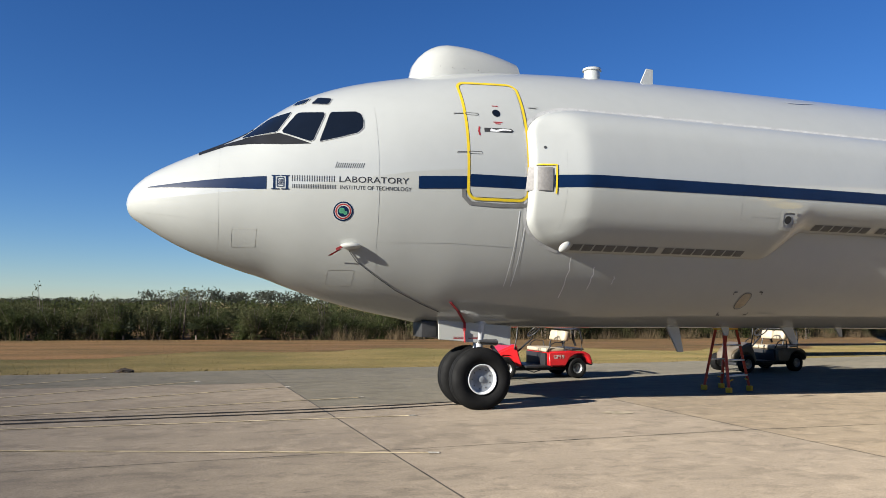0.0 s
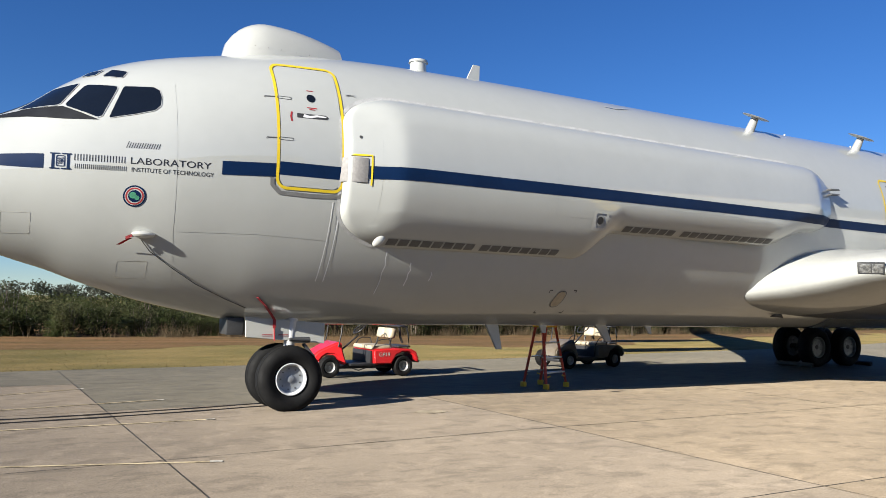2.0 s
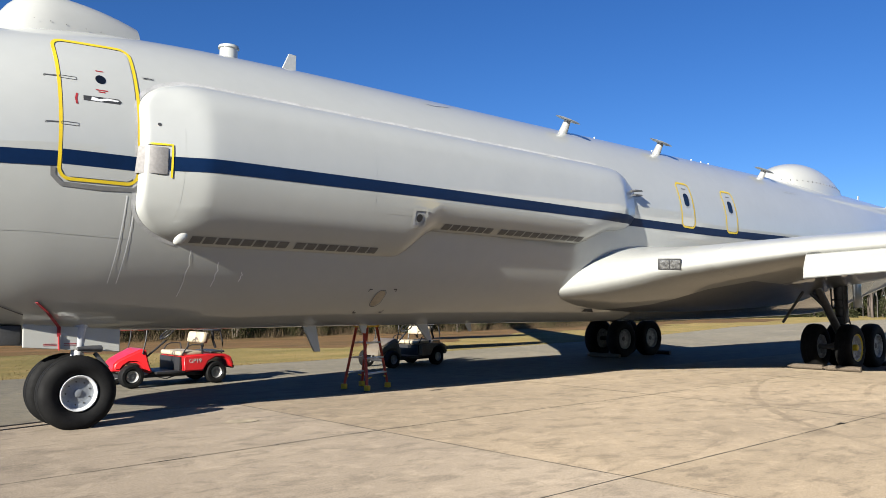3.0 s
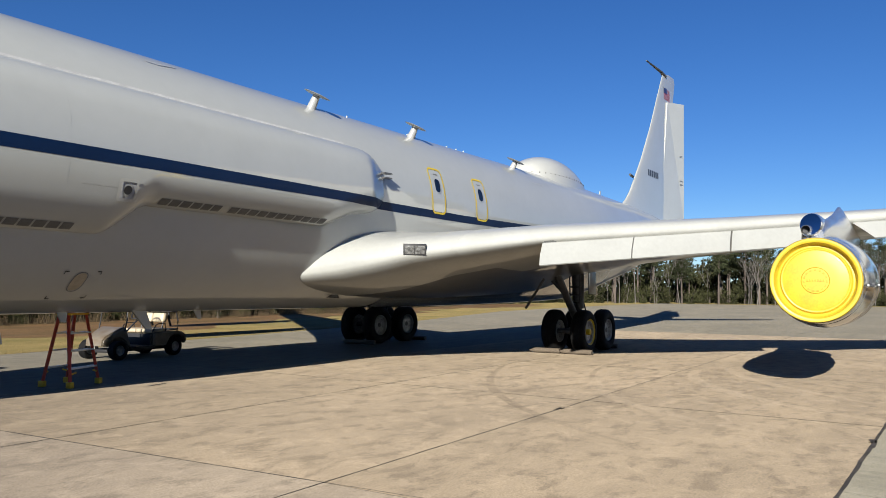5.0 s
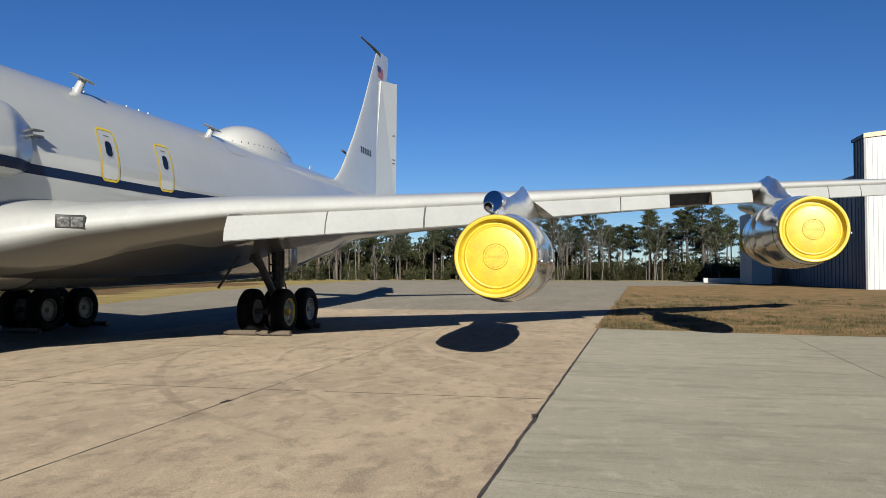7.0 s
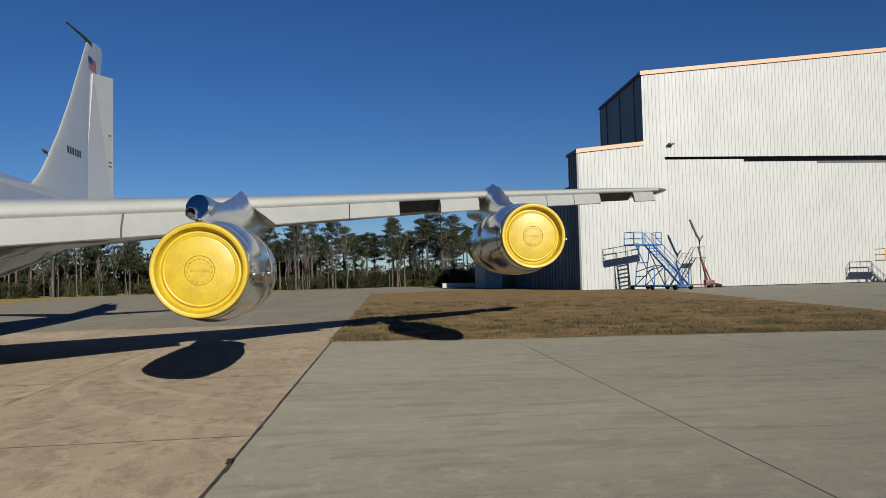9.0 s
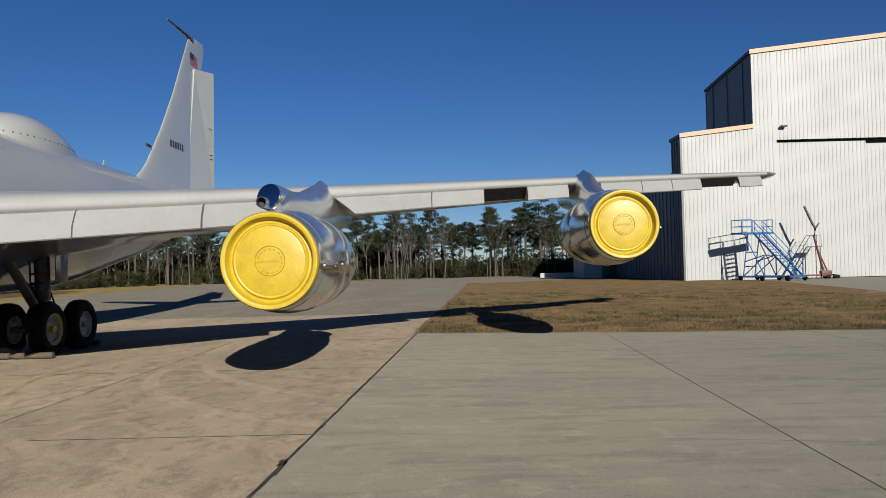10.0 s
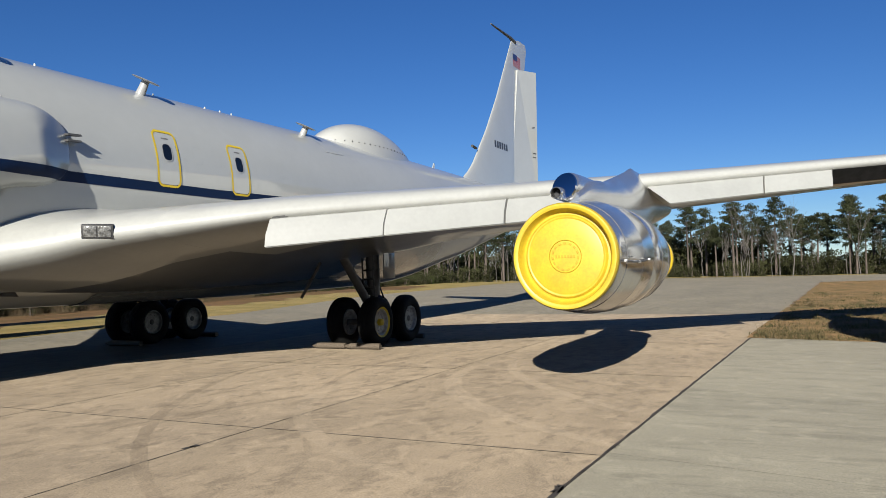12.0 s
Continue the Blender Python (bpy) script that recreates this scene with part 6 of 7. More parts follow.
hoist = thing("engine_hoist", pose(70.6, -32.25, 0.003), "red wheeled hoist with raised dark boom", "hoist")
bm = bmesh.new()
tube(bm, ((0, -0.10, 0.3), (0, 0.72, 3.75)), 0.11, 10, 0.08)
tube(bm, ((0, -0.45, 0.4), (0, 0.45, 2.6)), 0.06, 10)
part("mast", bm, M_RUSTRED, hoist)
bm = bmesh.new()
tube(bm, ((0, 0.66, 3.5), (0, 0.55, 4.3), (0, 0.80, 4.75), (0, 1.42, 6.2)), 0.11, 10, 0.10)
tube(bm, ((0, 0.22, 4.75), (0, 0.55, 4.25)), 0.07, 8)
part("boom", bm, M_STRUT, hoist)
bm = bmesh.new()
box(bm, 0, -0.2, 0.45, 0.5, 0.85, 0.5, bevel=0.05)
box(bm, 0, 1.2, 0.32, 0.16, 3.6, 0.14, bevel=0.03)
box(bm, 0, -0.9, 0.32, 0.7, 0.16, 0.14, bevel=0.03)
part("carriage", bm, M_RUSTRED, hoist)
for y in (-1.1, -0.3, 2.9):
    for sx in (-0.3, 0.3):
        bm = bmesh.new()
        lathe(bm, ((-0.05, 0.0), (-0.05, 0.14), (-0.03, 0.17), (0.03, 0.17), (0.05, 0.14), (0.05, 0)), 16, Matrix.Translation((sx, y, 0.17)))
        part("wheel", bm, M_TYRE, hoist)


# ---- hangar ----
def cladding(name, y0, y1, zb, ztop, x, mat, pitch=0.36, depth=0.024, facing=-1):
    """A ribbed metal wall in the plane x, from y0 to y1; ztop gives the height at y."""
    prof = []
    n = int(abs(y1 - y0) / pitch)
    s = 1 if y1 > y0 else -1
    for k in range(n + 1):
        a = y0 + s * pitch * k
        for f, d in ((0.0, 0), (0.66, 0), (0.74, 1), (0.92, 1)):
            yy = a + s * pitch * f
            if (y1 - yy) * s >= 0:
                prof.append((yy, d * depth))
    prof.append((y1, 0))
    rows = [[(x + facing * d, y, zb) for y, d in prof], [(x + facing * d, y, ztop(y)) for y, d in prof]]
    v, f = sheet(rows)
    return raw(name, v, f, mat, None, smooth=False)


HX, HA, HM, HE = 73.5, -21.4, -27.9, -84.0


def main_top(y):
    return 20.3 + (HM - y) * 0.10 if y > -56 else 20.3 + 28.1 * 0.10 - (-56 - y) * 0.10


def annex_top(y):
    return 12.95 + (HA - y) * 0.105


DOORS = ((-29.95, -37.85, 12.12, -0.50), (-37.8, -45.45, 11.90, -0.32), (-45.4, -53.05, 11.72, -0.14), (-53.0, -60.6, 11.62, -0.10), (-60.6, -68.2, 11.62, -0.32), (-68.2, -80.0, 11.62, -0.10))
for w in (cladding("wall_front_annex", HA, HM, 0, annex_top, HX, M_CLAD), cladding("wall_front_edge", HM, -29.95, 0, main_top, HX, M_CLAD), cladding("wall_front_upper", -29.95, HE, 12.38, main_top, HX, M_CLAD), cladding("wall_front_end", -80.0, HE, 0, lambda y: 12.38, HX, M_CLAD)):
    tagged(w, "white ribbed metal hangar wall in sunlight", "hangar wall", kind="structure")
for k, (y0, y1, top, dx) in enumerate(DOORS):
    d = cladding("hangar_door", y0, y1, 0.05, lambda y: top, HX + 0.55 + dx, M_CLAD)
    tagged(d, "white ribbed sliding hangar door leaf, closed", "hangar door", kind="structure")
# dark sheet behind the leaves, standing for the shade in the slot above them
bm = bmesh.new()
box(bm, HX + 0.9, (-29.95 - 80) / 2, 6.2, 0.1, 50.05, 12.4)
tagged(part("wall_behind_doors", bm, M_DARKMETAL, smooth=False), "dark sheet standing for the shade in the slot above the hangar doors", "hangar wall", kind="structure")


def solid(name, x0, x1, y0, y1, z0, z1, mat, label, category="hangar wall"):
    bm = bmesh.new()
    box(bm, (x0 + x1) / 2, (y0 + y1) / 2, (z0 + z1) / 2, abs(x1 - x0), abs(y1 - y0), abs(z1 - z0))
    return tagged(part(name, bm, mat, smooth=False), label, category, kind="structure")


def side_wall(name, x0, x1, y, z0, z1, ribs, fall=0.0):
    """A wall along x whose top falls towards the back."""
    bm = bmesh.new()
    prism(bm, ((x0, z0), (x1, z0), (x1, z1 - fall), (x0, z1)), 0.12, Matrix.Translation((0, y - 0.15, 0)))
    w = tagged(part(name, bm, M_CLADBACK, smooth=False), "ribbed hangar side wall, its shade put into a dark blue-grey", "hangar wall", kind="structure")
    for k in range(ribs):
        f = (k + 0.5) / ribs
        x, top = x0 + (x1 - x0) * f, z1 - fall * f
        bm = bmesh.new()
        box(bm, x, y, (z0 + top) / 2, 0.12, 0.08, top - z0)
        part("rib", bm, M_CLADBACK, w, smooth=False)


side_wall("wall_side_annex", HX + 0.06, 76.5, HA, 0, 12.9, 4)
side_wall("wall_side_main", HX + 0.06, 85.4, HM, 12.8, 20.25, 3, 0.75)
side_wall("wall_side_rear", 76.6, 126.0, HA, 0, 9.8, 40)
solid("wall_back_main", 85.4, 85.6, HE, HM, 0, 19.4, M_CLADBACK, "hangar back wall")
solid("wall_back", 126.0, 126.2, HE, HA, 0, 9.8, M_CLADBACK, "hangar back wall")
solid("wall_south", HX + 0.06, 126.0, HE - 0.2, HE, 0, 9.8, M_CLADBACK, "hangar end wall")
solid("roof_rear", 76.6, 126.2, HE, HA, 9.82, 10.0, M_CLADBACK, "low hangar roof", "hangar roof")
solid("roof_annex", HX + 0.06, 76.6, HM, HA, 12.92, 13.0, M_CLADBACK, "annex roof", "hangar roof")
bm = bmesh.new()
for y0, y1 in ((HM, -56), (-56, HE)):
    q = [(HX + 0.05, y0, main_top(y0) - 0.05), (HX + 0.05, y1, main_top(y1) - 0.05), (85.6, y1, main_top(y1) - 0.80), (85.6, y0, main_top(y0) - 0.80)]
    bm.faces.new([bm.verts.new(p) for p in q])
bmesh.ops.solidify(bm, geom=list(bm.faces), thickness=0.1)
tagged(part("roof_main", bm, M_CLADBACK, smooth=False), "hangar roof", "hangar roof", kind="structure")
for y0, y1, fn in ((HA + 0.1, HM, annex_top), (HM + 0.15, -56, main_top), (-56, HE, main_top)):
    bm = bmesh.new()
    a, b = ([bm.verts.new((xx, y, fn(y) + d)) for y, d in ((y0, -0.16), (y1, -0.16), (y1, 0.22), (y0, 0.22))] for xx in (HX - 0.16, HX + 0.04))
    bm.faces.new(a)
    bm.faces.new(b[::-1])
    for k in range(4):
        bm.faces.new((a[k], b[k], b[(k + 1) % 4], a[(k + 1) % 4]))
    tagged(part("trim", bm, M_FASCIA, smooth=False), "copper-coloured roof edge trim", "trim", kind="structure")
for x0, x1, y, z, fall in ((HX, 76.6, HA, 12.92, 0.0), (HX, 85.6, HM, 20.3, 0.75)):
    bm = bmesh.new()
    prism(bm, ((x0, z - 0.08), (x1, z - 0.08 - fall), (x1, z + 0.2 - fall), (x0, z + 0.2)), 0.17, Matrix.Translation((0, y - 0.05, 0)))
    tagged(part("trim_side", bm, M_DARKMETAL, smooth=False), "dark roof edge trim", "trim", kind="structure")
solid("side_porch", 100.0, 108.0, -19.4, -17.2, 0, 8.6, M_CLAD, "pale metal side porch of the hangar", "hangar porch")
solid("corner_post", HX - 0.05, HX + 0.12, HA - 0.12, HA + 0.06, 0, 12.95, M_STRUT, "dark hangar corner flashing", "trim")
lampx = thing("wall_lamp", pose(HX - 0.1, -30.5, 13.55), "small dark floodlight fixed to the hangar wall", "wall lamp")
bm = bmesh.new()
box(bm, -0.25, 0, 0.0, 0.4, 0.5, 0.16, bevel=0.03)
part("housing", bm, M_DARKMETAL, lampx)
bm = bmesh.new()
tube(bm, ((0.12, 0, 0.0), (-0.1, 0, 0.0)), 0.05, 8)
part("bracket", bm, M_DARKMETAL, lampx)
curb = solid("kerb", 112.0, 112.5, -18.7, -13.2, -0.05, 0.62, M_RADOME, "low white concrete barrier", "kerb")

# unseen plain buildings, added to hold back low sky light from south and west
solid("wall_south_building", -70.0, 12.0, -52.0, -38.0, 0, 13.5, M_CLADBACK, "plain grey unseen building wall behind the apron, added to block low sky light", "building wall")
solid("wall_west_building", -95.0, -78.0, -46.0, 60.0, 0, 12.0, M_CLADBACK, "plain grey unseen building wall beyond the apron, added to block low sky light", "building wall")

# ---- ground ----
R = random.Random(5)
bm = bmesh.new()
bm.faces.new([bm.verts.new(p) for p in ((-3000, -3000, -.05), (3000, -3000, -.05), (3000, 3000, -.05), (-3000, 3000, -.05))])
ground = tagged(part("ground", bm, M_GRASS), "dry mown grass field reaching the horizon", "ground", kind="structure")
M_GRASS3 = material("rusty_grass", (0.20, 0.112, 0.050), 0.95, vary=0.42, scale=0.5, fine=16, second=(0.12, 0.080, 0.034), spec=0.1, bump=0.9, bump_scale=20, stretch=(0.45, 1.6, 1), detail=10)
NORTH = ((-60, 11.5), (-3.5, 18.2), (1, 18.7), (12, 19.6), (22, 21.2), (35, 23.5), (60, 31), (100, 36), (160, 38))


def north_y(x):
    return float(np.interp(x, [p[0] for p in NORTH], [p[1] for p in NORTH]))


def seam_y(x):
    """The joint between the tan and the grey concrete."""
    return 0.38 + 0.0462 * (25.4 - x)


def island_x(y):
    """The near edge of the brown grass."""
    return 26.15 + 0.185 * (y - 0.45)


def clip(poly, a, b):
    """Keeps the part of a convex outline to the left of the line from a to b."""
    def d(p):
        return (b[0] - a[0]) * (p[1] - a[1]) - (b[1] - a[1]) * (p[0] - a[0])
    out = []
    for p, q in zip(poly, poly[1:] + poly[:1]):
        dp, dq = d(p), d(q)
        if dp >= 0:
            out.append(p)
        if dp * dq < 0:
            t = dp / (dp - dq)
            out.append((p[0] + (q[0] - p[0]) * t, p[1] + (q[1] - p[1]) * t))
    return out


PAVED = [(x, y) for x, y in NORTH if x < 130] + [(128, 37), (128, -14), (97, -16.3), (90, -9.7), (85, -2.4), (26.2, .45), (24.9, -4.6), (23.6, -13.4), (22.8, -18), (32, -20.0), (66, -26.5), (73.6, -26.5), (73.6, -90), (-60, -90)]
bm = bmesh.new()
bm.faces.new([bm.verts.new((x, y, -0.0025)) for x, y in PAVED])
bmesh.ops.triangulate(bm, faces=bm.faces)
pavement = tagged(part("pavement", bm, M_JOINT), "concrete aircraft apron with dark joints", "pavement", kind="structure")

ISLAND = [(26.2, .45), (24.9, -4.6), (23.6, -13.4), (22.8, -18), (32, -20.0), (66, -26.5), (73.4, -26.5), (73.4, -21.4), (99, -21.4), (97, -16.3), (90, -9.7), (85, -2.4)]
bm = bmesh.new()
bm.faces.new([bm.verts.new((x, y, 0.0)) for x, y in ISLAND])
bmesh.ops.triangulate(bm, faces=bm.faces)
for _ in range(6):
    long = [e for e in bm.edges if e.calc_length() > (1.2 if min(v.co.x for v in e.verts) < 45 else 4)]
    if not long:
        break
    bmesh.ops.subdivide_edges(bm, edges=long, cuts=1)
    bmesh.ops.triangulate(bm, faces=[f for f in bm.faces if len(f.verts) > 3])
for v in bm.verts:
    v.co.z = 0.035 + 0.05 * noise.noise(v.co * 0.7) + 0.06 * noise.noise(v.co * 0.15)
for v in bm.verts:
    if v.is_boundary:
        v.co.z = 0.003
tagged(part("grass_island", bm, M_GRASS2, angle=180), "brown winter grass beside the apron", "grass", kind="structure")


def outline_slab(poly, top, thick=0.03, bevel=0.003):
    """Points and faces of one slab with a chamfered edge, round its own middle."""
    cx, cy = sum(p[0] for p in poly) / len(poly), sum(p[1] for p in poly) / len(poly)
    n = len(poly)
    low = [(x - cx, y - cy, top - thick) for x, y in poly]
    mid = [(x - cx, y - cy, top - bevel) for x, y in poly]
    up = []
    for x, y in poly:
        d = math.hypot(x - cx, y - cy)
        k = (d - bevel * 1.4) / d
        up.append(((x - cx) * k, (y - cy) * k, top))
    faces = [tuple(range(2 * n, 3 * n))]
    for i in range(n):
        j = (i + 1) % n
        faces += [(i, j, n + j, n + i), (n + i, n + j, 2 * n + j, 2 * n + i)]
    return (cx, cy), low + mid + up, faces


near_slabs, far = [], {"tan": ([], []), "grey": ([], []), "asphalt": ([], []), "old": ([], [])}


def place(poly, kind):
    if len(poly) < 3:
        return
    area = abs(sum(p[0] * q[1] - q[0] * p[1] for p, q in zip(poly, poly[1:] + poly[:1]))) / 2
    if area < 0.15:
        return
    (cx, cy), v, f = outline_slab(poly, 0.0)
    if -6 < cx < 30 and -14 < cy < 18 and kind != "asphalt":
        near_slabs.append((cx, cy, v, f, kind))
    else:
        V, F = far[kind]
        k = len(V)
        V.extend((x + cx, y + cy, z) for x, y, z in v)
        F.extend(tuple(i + k for i in q) for q in f)


G = 0.0055
CROSS = [-49.6 + 5.25 * k for k in range(10)] + [2.62, 7.75, 13.8, 19.2, 24.6] + [30 + 5.3 * k for k in range(19)]


def long_y(j, x):
    """Height in plan of the j-th lengthwise joint of the tan apron."""
    return 4.87 + 3.72 * (j - 1) + (0.06 * min(x - 7, 0) if j > 1 else 0)


def cross_x(x, y):
    return x - (0.06 * (y - 5) if x < 10 else 0)


for x0, x1 in zip(CROSS, CROSS[1:]):
    for j in range(0, 10):
        y0, y1 = long_y(j, x0), long_y(j + 1, x0)
        z0, z1 = long_y(j, x1), long_y(j + 1, x1)
        poly = [(cross_x(x0, y0) + G, y0 + G), (cross_x(x1, z0) - G, z0 + G), (cross_x(x1, z1) - G, z1 - G), (cross_x(x0, y1) + G, y1 - G)]
        if j == 0:
            poly[0], poly[1] = (x0 + G, -12.0), (x1 - G, -12.0)
        if x0 > 124:
            continue
        poly = clip(poly, (0, seam_y(0) + 0.02), (10, seam_y(10) + 0.02))
        poly = clip(poly, (x1, north_y(x1)), (x0, north_y(x0))) if poly else poly
        place(poly, "asphalt" if x0 > 33 or y0 > 12.0 or x0 < -4 else "old" if x0 < 7 else "tan")
for i in range(-17, 8):
    for j in range(0, 19):
        def grid_point(u, w):
            x = 17.75 + 4.0 * u
            s = seam_y(x) - 4.75 * w
            return (x + 0.185 * (s - 0), s)
        a, b, c, d = grid_point(i, j), grid_point(i + 1, j), grid_point(i + 1, j + 1), grid_point(i, j + 1)
        poly = [(d[0] + G, d[1] + G), (c[0] - G, c[1] + G), (b[0] - G, b[1] - (G if j else 0.02)), (a[0] + G, a[1] - (G if j else 0.02))]
        if min(p[1] for p in poly) > -18.5:
            poly = clip(poly, (island_x(-20), -20), (island_x(0), 0))
        place(poly, "grey")
for poly in ([(22.8, -18.3), (22.8, -40), (73.4, -40), (73.4, -26.6), (66, -26.6), (32, -20.1)], [(22.8, -40.05), (22.8, -89), (73.4, -89), (73.4, -40.05)]):
    V, F = far["grey"]
    k = len(V)
    V.extend((x, y, -0.001) for x, y in poly)
    F.append(tuple(k + i for i in range(len(poly)))[::-1])
poly = [(85.5, -2.6), (90.3, -10), (97.2, -16.6), (128, -14.2), (128, -2)]
V, F = far["asphalt"]
k = len(V)
V.extend((x, y, -0.001) for x, y in poly)
F.append(tuple(k + i for i in range(len(poly))))

# worn paint lines, tyre marks, ragged joint between the two concretes, patches
def ground_line(name, a, b, w, mat, z=0.0055, wob=0.0, parent=None, label="", seed=1):
    rng = random.Random(seed)
    n = max(2, int(math.hypot(b[0] - a[0], b[1] - a[1]) / 0.25))
    d = Vector((b[0] - a[0], b[1] - a[1])).normalized()
    rows = []
    for i in range(n + 1):
        f = i / n
        x, y = a[0] + (b[0] - a[0]) * f, a[1] + (b[1] - a[1]) * f
        o, ww = rng.uniform(-wob, wob), w * (1 + (rng.uniform(-0.35, 0.35) if wob else 0))
        rows.append([(x - d.y * (o + s * ww / 2), y + d.x * (o + s * ww / 2), z) for s in (-1, 1)])
    v, f = sheet(rows)
    return raw(name, v, f, mat, parent, label)


for a, b in (((-1.11, 9.09), (2.83, 8.06)), ((-1.42, 10.7), (3.34, 10.78)), ((-1.66, 12.0), (3.04, 13.04)), ((-1.88, 13.1), (2.0, 14.9)), ((-2.13, 14.45), (0.36, 16.2)), ((-2.5, 16.4), (-1.5, 17.2))):
    far_end = (a[0] - (b[0] - a[0]) * 1.8, a[1] - (b[1] - a[1]) * 1.8)
    ground_line("paint_line", far_end, b, 0.06, M_LINE, parent=pavement, label="worn pale yellow paint line")
    d = Vector((b[0] - a[0], b[1] - a[1])).normalized()
    ground_line("paint_end", (b[0] - d.x * 0.02, b[1] - d.y * 0.02), (b[0] + d.x * 0.10, b[1] + d.y * 0.10), 0.07, M_LINEWHITE, 0.0075, parent=pavement)
for o in (-0.15, 0.15):
    track = ((-30, 9.4), (-0.8, 11.36), (1.9, 11.55), (3.2, 11.74), (4.6, 12.02))
    for a, b in zip(track, track[1:]):
        ground_line("tyre_mark", (a[0], a[1] + o), (b[0], b[1] + o), 0.085, M_SKID, 0.0065, 0.003, pavement, "dark double tyre mark", 8)
ground_line("ragged_joint", (-20, seam_y(-20)), (26.2, seam_y(26.2)), 0.034, M_JOINT, 0.004, 0.010, pavement, "dark crumbling joint", 4)
ground_line("ragged_joint", (26.2, seam_y(26.2)), (85, seam_y(85)), 0.10, M_DIRT, 0.004, 0.03, pavement, "", 6)
for x0 in CROSS:
    if -12 < x0 < 45:
        ground_line("joint_seal", (cross_x(x0, seam_y(x0)), seam_y(x0)), (cross_x(x0, north_y(x0) - 0.3), north_y(x0) - 0.3), 0.010, M_JOINT, 0.0022, 0.003, pavement, "", int(x0 * 3) % 91)
for j in range(1, 5):
    for a, b in ((-14, 7), (7, 40)):
        if long_y(j, a) < north_y(a) - 0.4:
            ground_line("joint_seal", (a, long_y(j, a)), (b, long_y(j, b)), 0.010, M_JOINT, 0.0024, 0.003, pavement, "", 20 + j)
for x, y, n in ((12.6, 4.87, 3), (14.05, seam_y(14.05), 2), (12.4, seam_y(12.4), 3), (21.4, 1.45, 1)):
    for k in range(n):
        ground_line("spall", (x + R.uniform(-.3, .3), y + R.uniform(-.03, .03)), (x + R.uniform(0, .35), y + R.uniform(-.03, .03)), R.uniform(0.02, 0.05), M_JOINT, 0.0066, 0.02, pavement, "", k)
for x, y, r in ((6.53, 10.43, 0.22),):
    bm = bmesh.new()
    bm.faces.new([bm.verts.new((x + r * 1.2 * math.cos(a) * R.uniform(0.8, 1.1), y + r * 0.8 * math.sin(a) * R.uniform(0.8, 1.1), 0.0058)) for a in [2 * math.pi * k / 18 for k in range(18)]])
    part("repair_patch", bm, M_MARK, pavement, "pale repair patch")
ground_line("crack", (21.46, 1.66), (21.53, 1.35), 0.016, M_JOINT, 0.0058, 0.02, pavement)
def ground_arc(p, q, r, w, seed, pale=False):
    """A faint scrubbed wheel arc from p to r, bending by way of q."""
    rng = random.Random(seed)
    rows = []
    for i in range(41):
        t = i / 40
        x, y = ((1 - t) ** 2 * a + 2 * t * (1 - t) * (2 * b - (a + c) / 2) + t * t * c for a, b, c in zip(p, q, r))
        dx, dy = (2 * (1 - t) * (2 * b - (a + c) / 2 - a) + 2 * t * (c - 2 * b + (a + c) / 2) for a, b, c in zip(p, q, r))
        n = math.hypot(dx, dy)
        ww = w * (0.55 + 0.45 * math.sin(math.pi * t)) * rng.uniform(0.8, 1.2)
        rows.append([(x - dy / n * s * ww / 2, y + dx / n * s * ww / 2, 0.0012 + 0.0001 * (seed - 3)) for s in (-1, 1)])
    v, f = sheet(rows)
    raw("wheel_arc", v, f, M_PALEARC if pale else M_ARC, pavement, "faint pale wheel arc" if pale else "faint dark wheel arc")


for k, (p, q, r, w) in enumerate((((18.4, 8.6), (13.9, 6.5), (10.9, 3.2), 0.16), ((19.2, 3.8), (16.9, 5.3), (13.2, 6.5), 0.14), ((15.6, 5.3), (16.7, 3.9), (15.2, 1.3), 0.16), ((18.0, 5.3), (18.9, 3.6), (17.4, 1.2), 0.12), ((17.2, 5.2), (18.1, 3.6), (16.6, 1.1), 0.12), ((21.5, 6.4), (17.5, 6.2), (13.0, 3.6), 0.12))):
    ground_arc(p, q, r, w, k + 3)
for k, (p, q, r, w) in enumerate((((19.6, 4.6), (16.6, 3.6), (14.2, 0.9), 0.30), ((20.6, 4.2), (18.3, 3.2), (16.0, 1.1), 0.22), ((19.8, 6.0), (15.2, 5.2), (12.4, 2.0), 0.26))):
    ground_arc(p, q, r, w, k + 9, True)
mound = thing("soil_mound", pose(-1.2, 18.75, -0.04), "small dark soil mound at the apron's edge", "soil mound")
bm = bmesh.new()
bmesh.ops.create_icosphere(bm, subdivisions=3, radius=1.0)
for v in bm.verts:
    v.co = Vector((v.co.x * 0.21, v.co.y * 0.17, max(-0.02, v.co.z * 0.11))) * (1 + 0.45 * noise.noise(v.co * 4))
part("soil", bm, M_SOIL, mound)

# slabs, nearest as pieces of their own
MATS = {"tan": M_CONC, "grey": M_GREYCONC, "asphalt": M_ASPHALT, "old": M_OLDCONC}
for kind, (V, F) in far.items():
    if not V:
        continue
    tagged(raw("far_slabs", V, F, MATS[kind], pavement, smooth=False), kind="stuff")
for cx, cy, v, f, kind in near_slabs[:300]:
    ob = raw("slab", v, f, MATS[kind], pavement, smooth=False)
    ob.location = (cx, cy, 0)


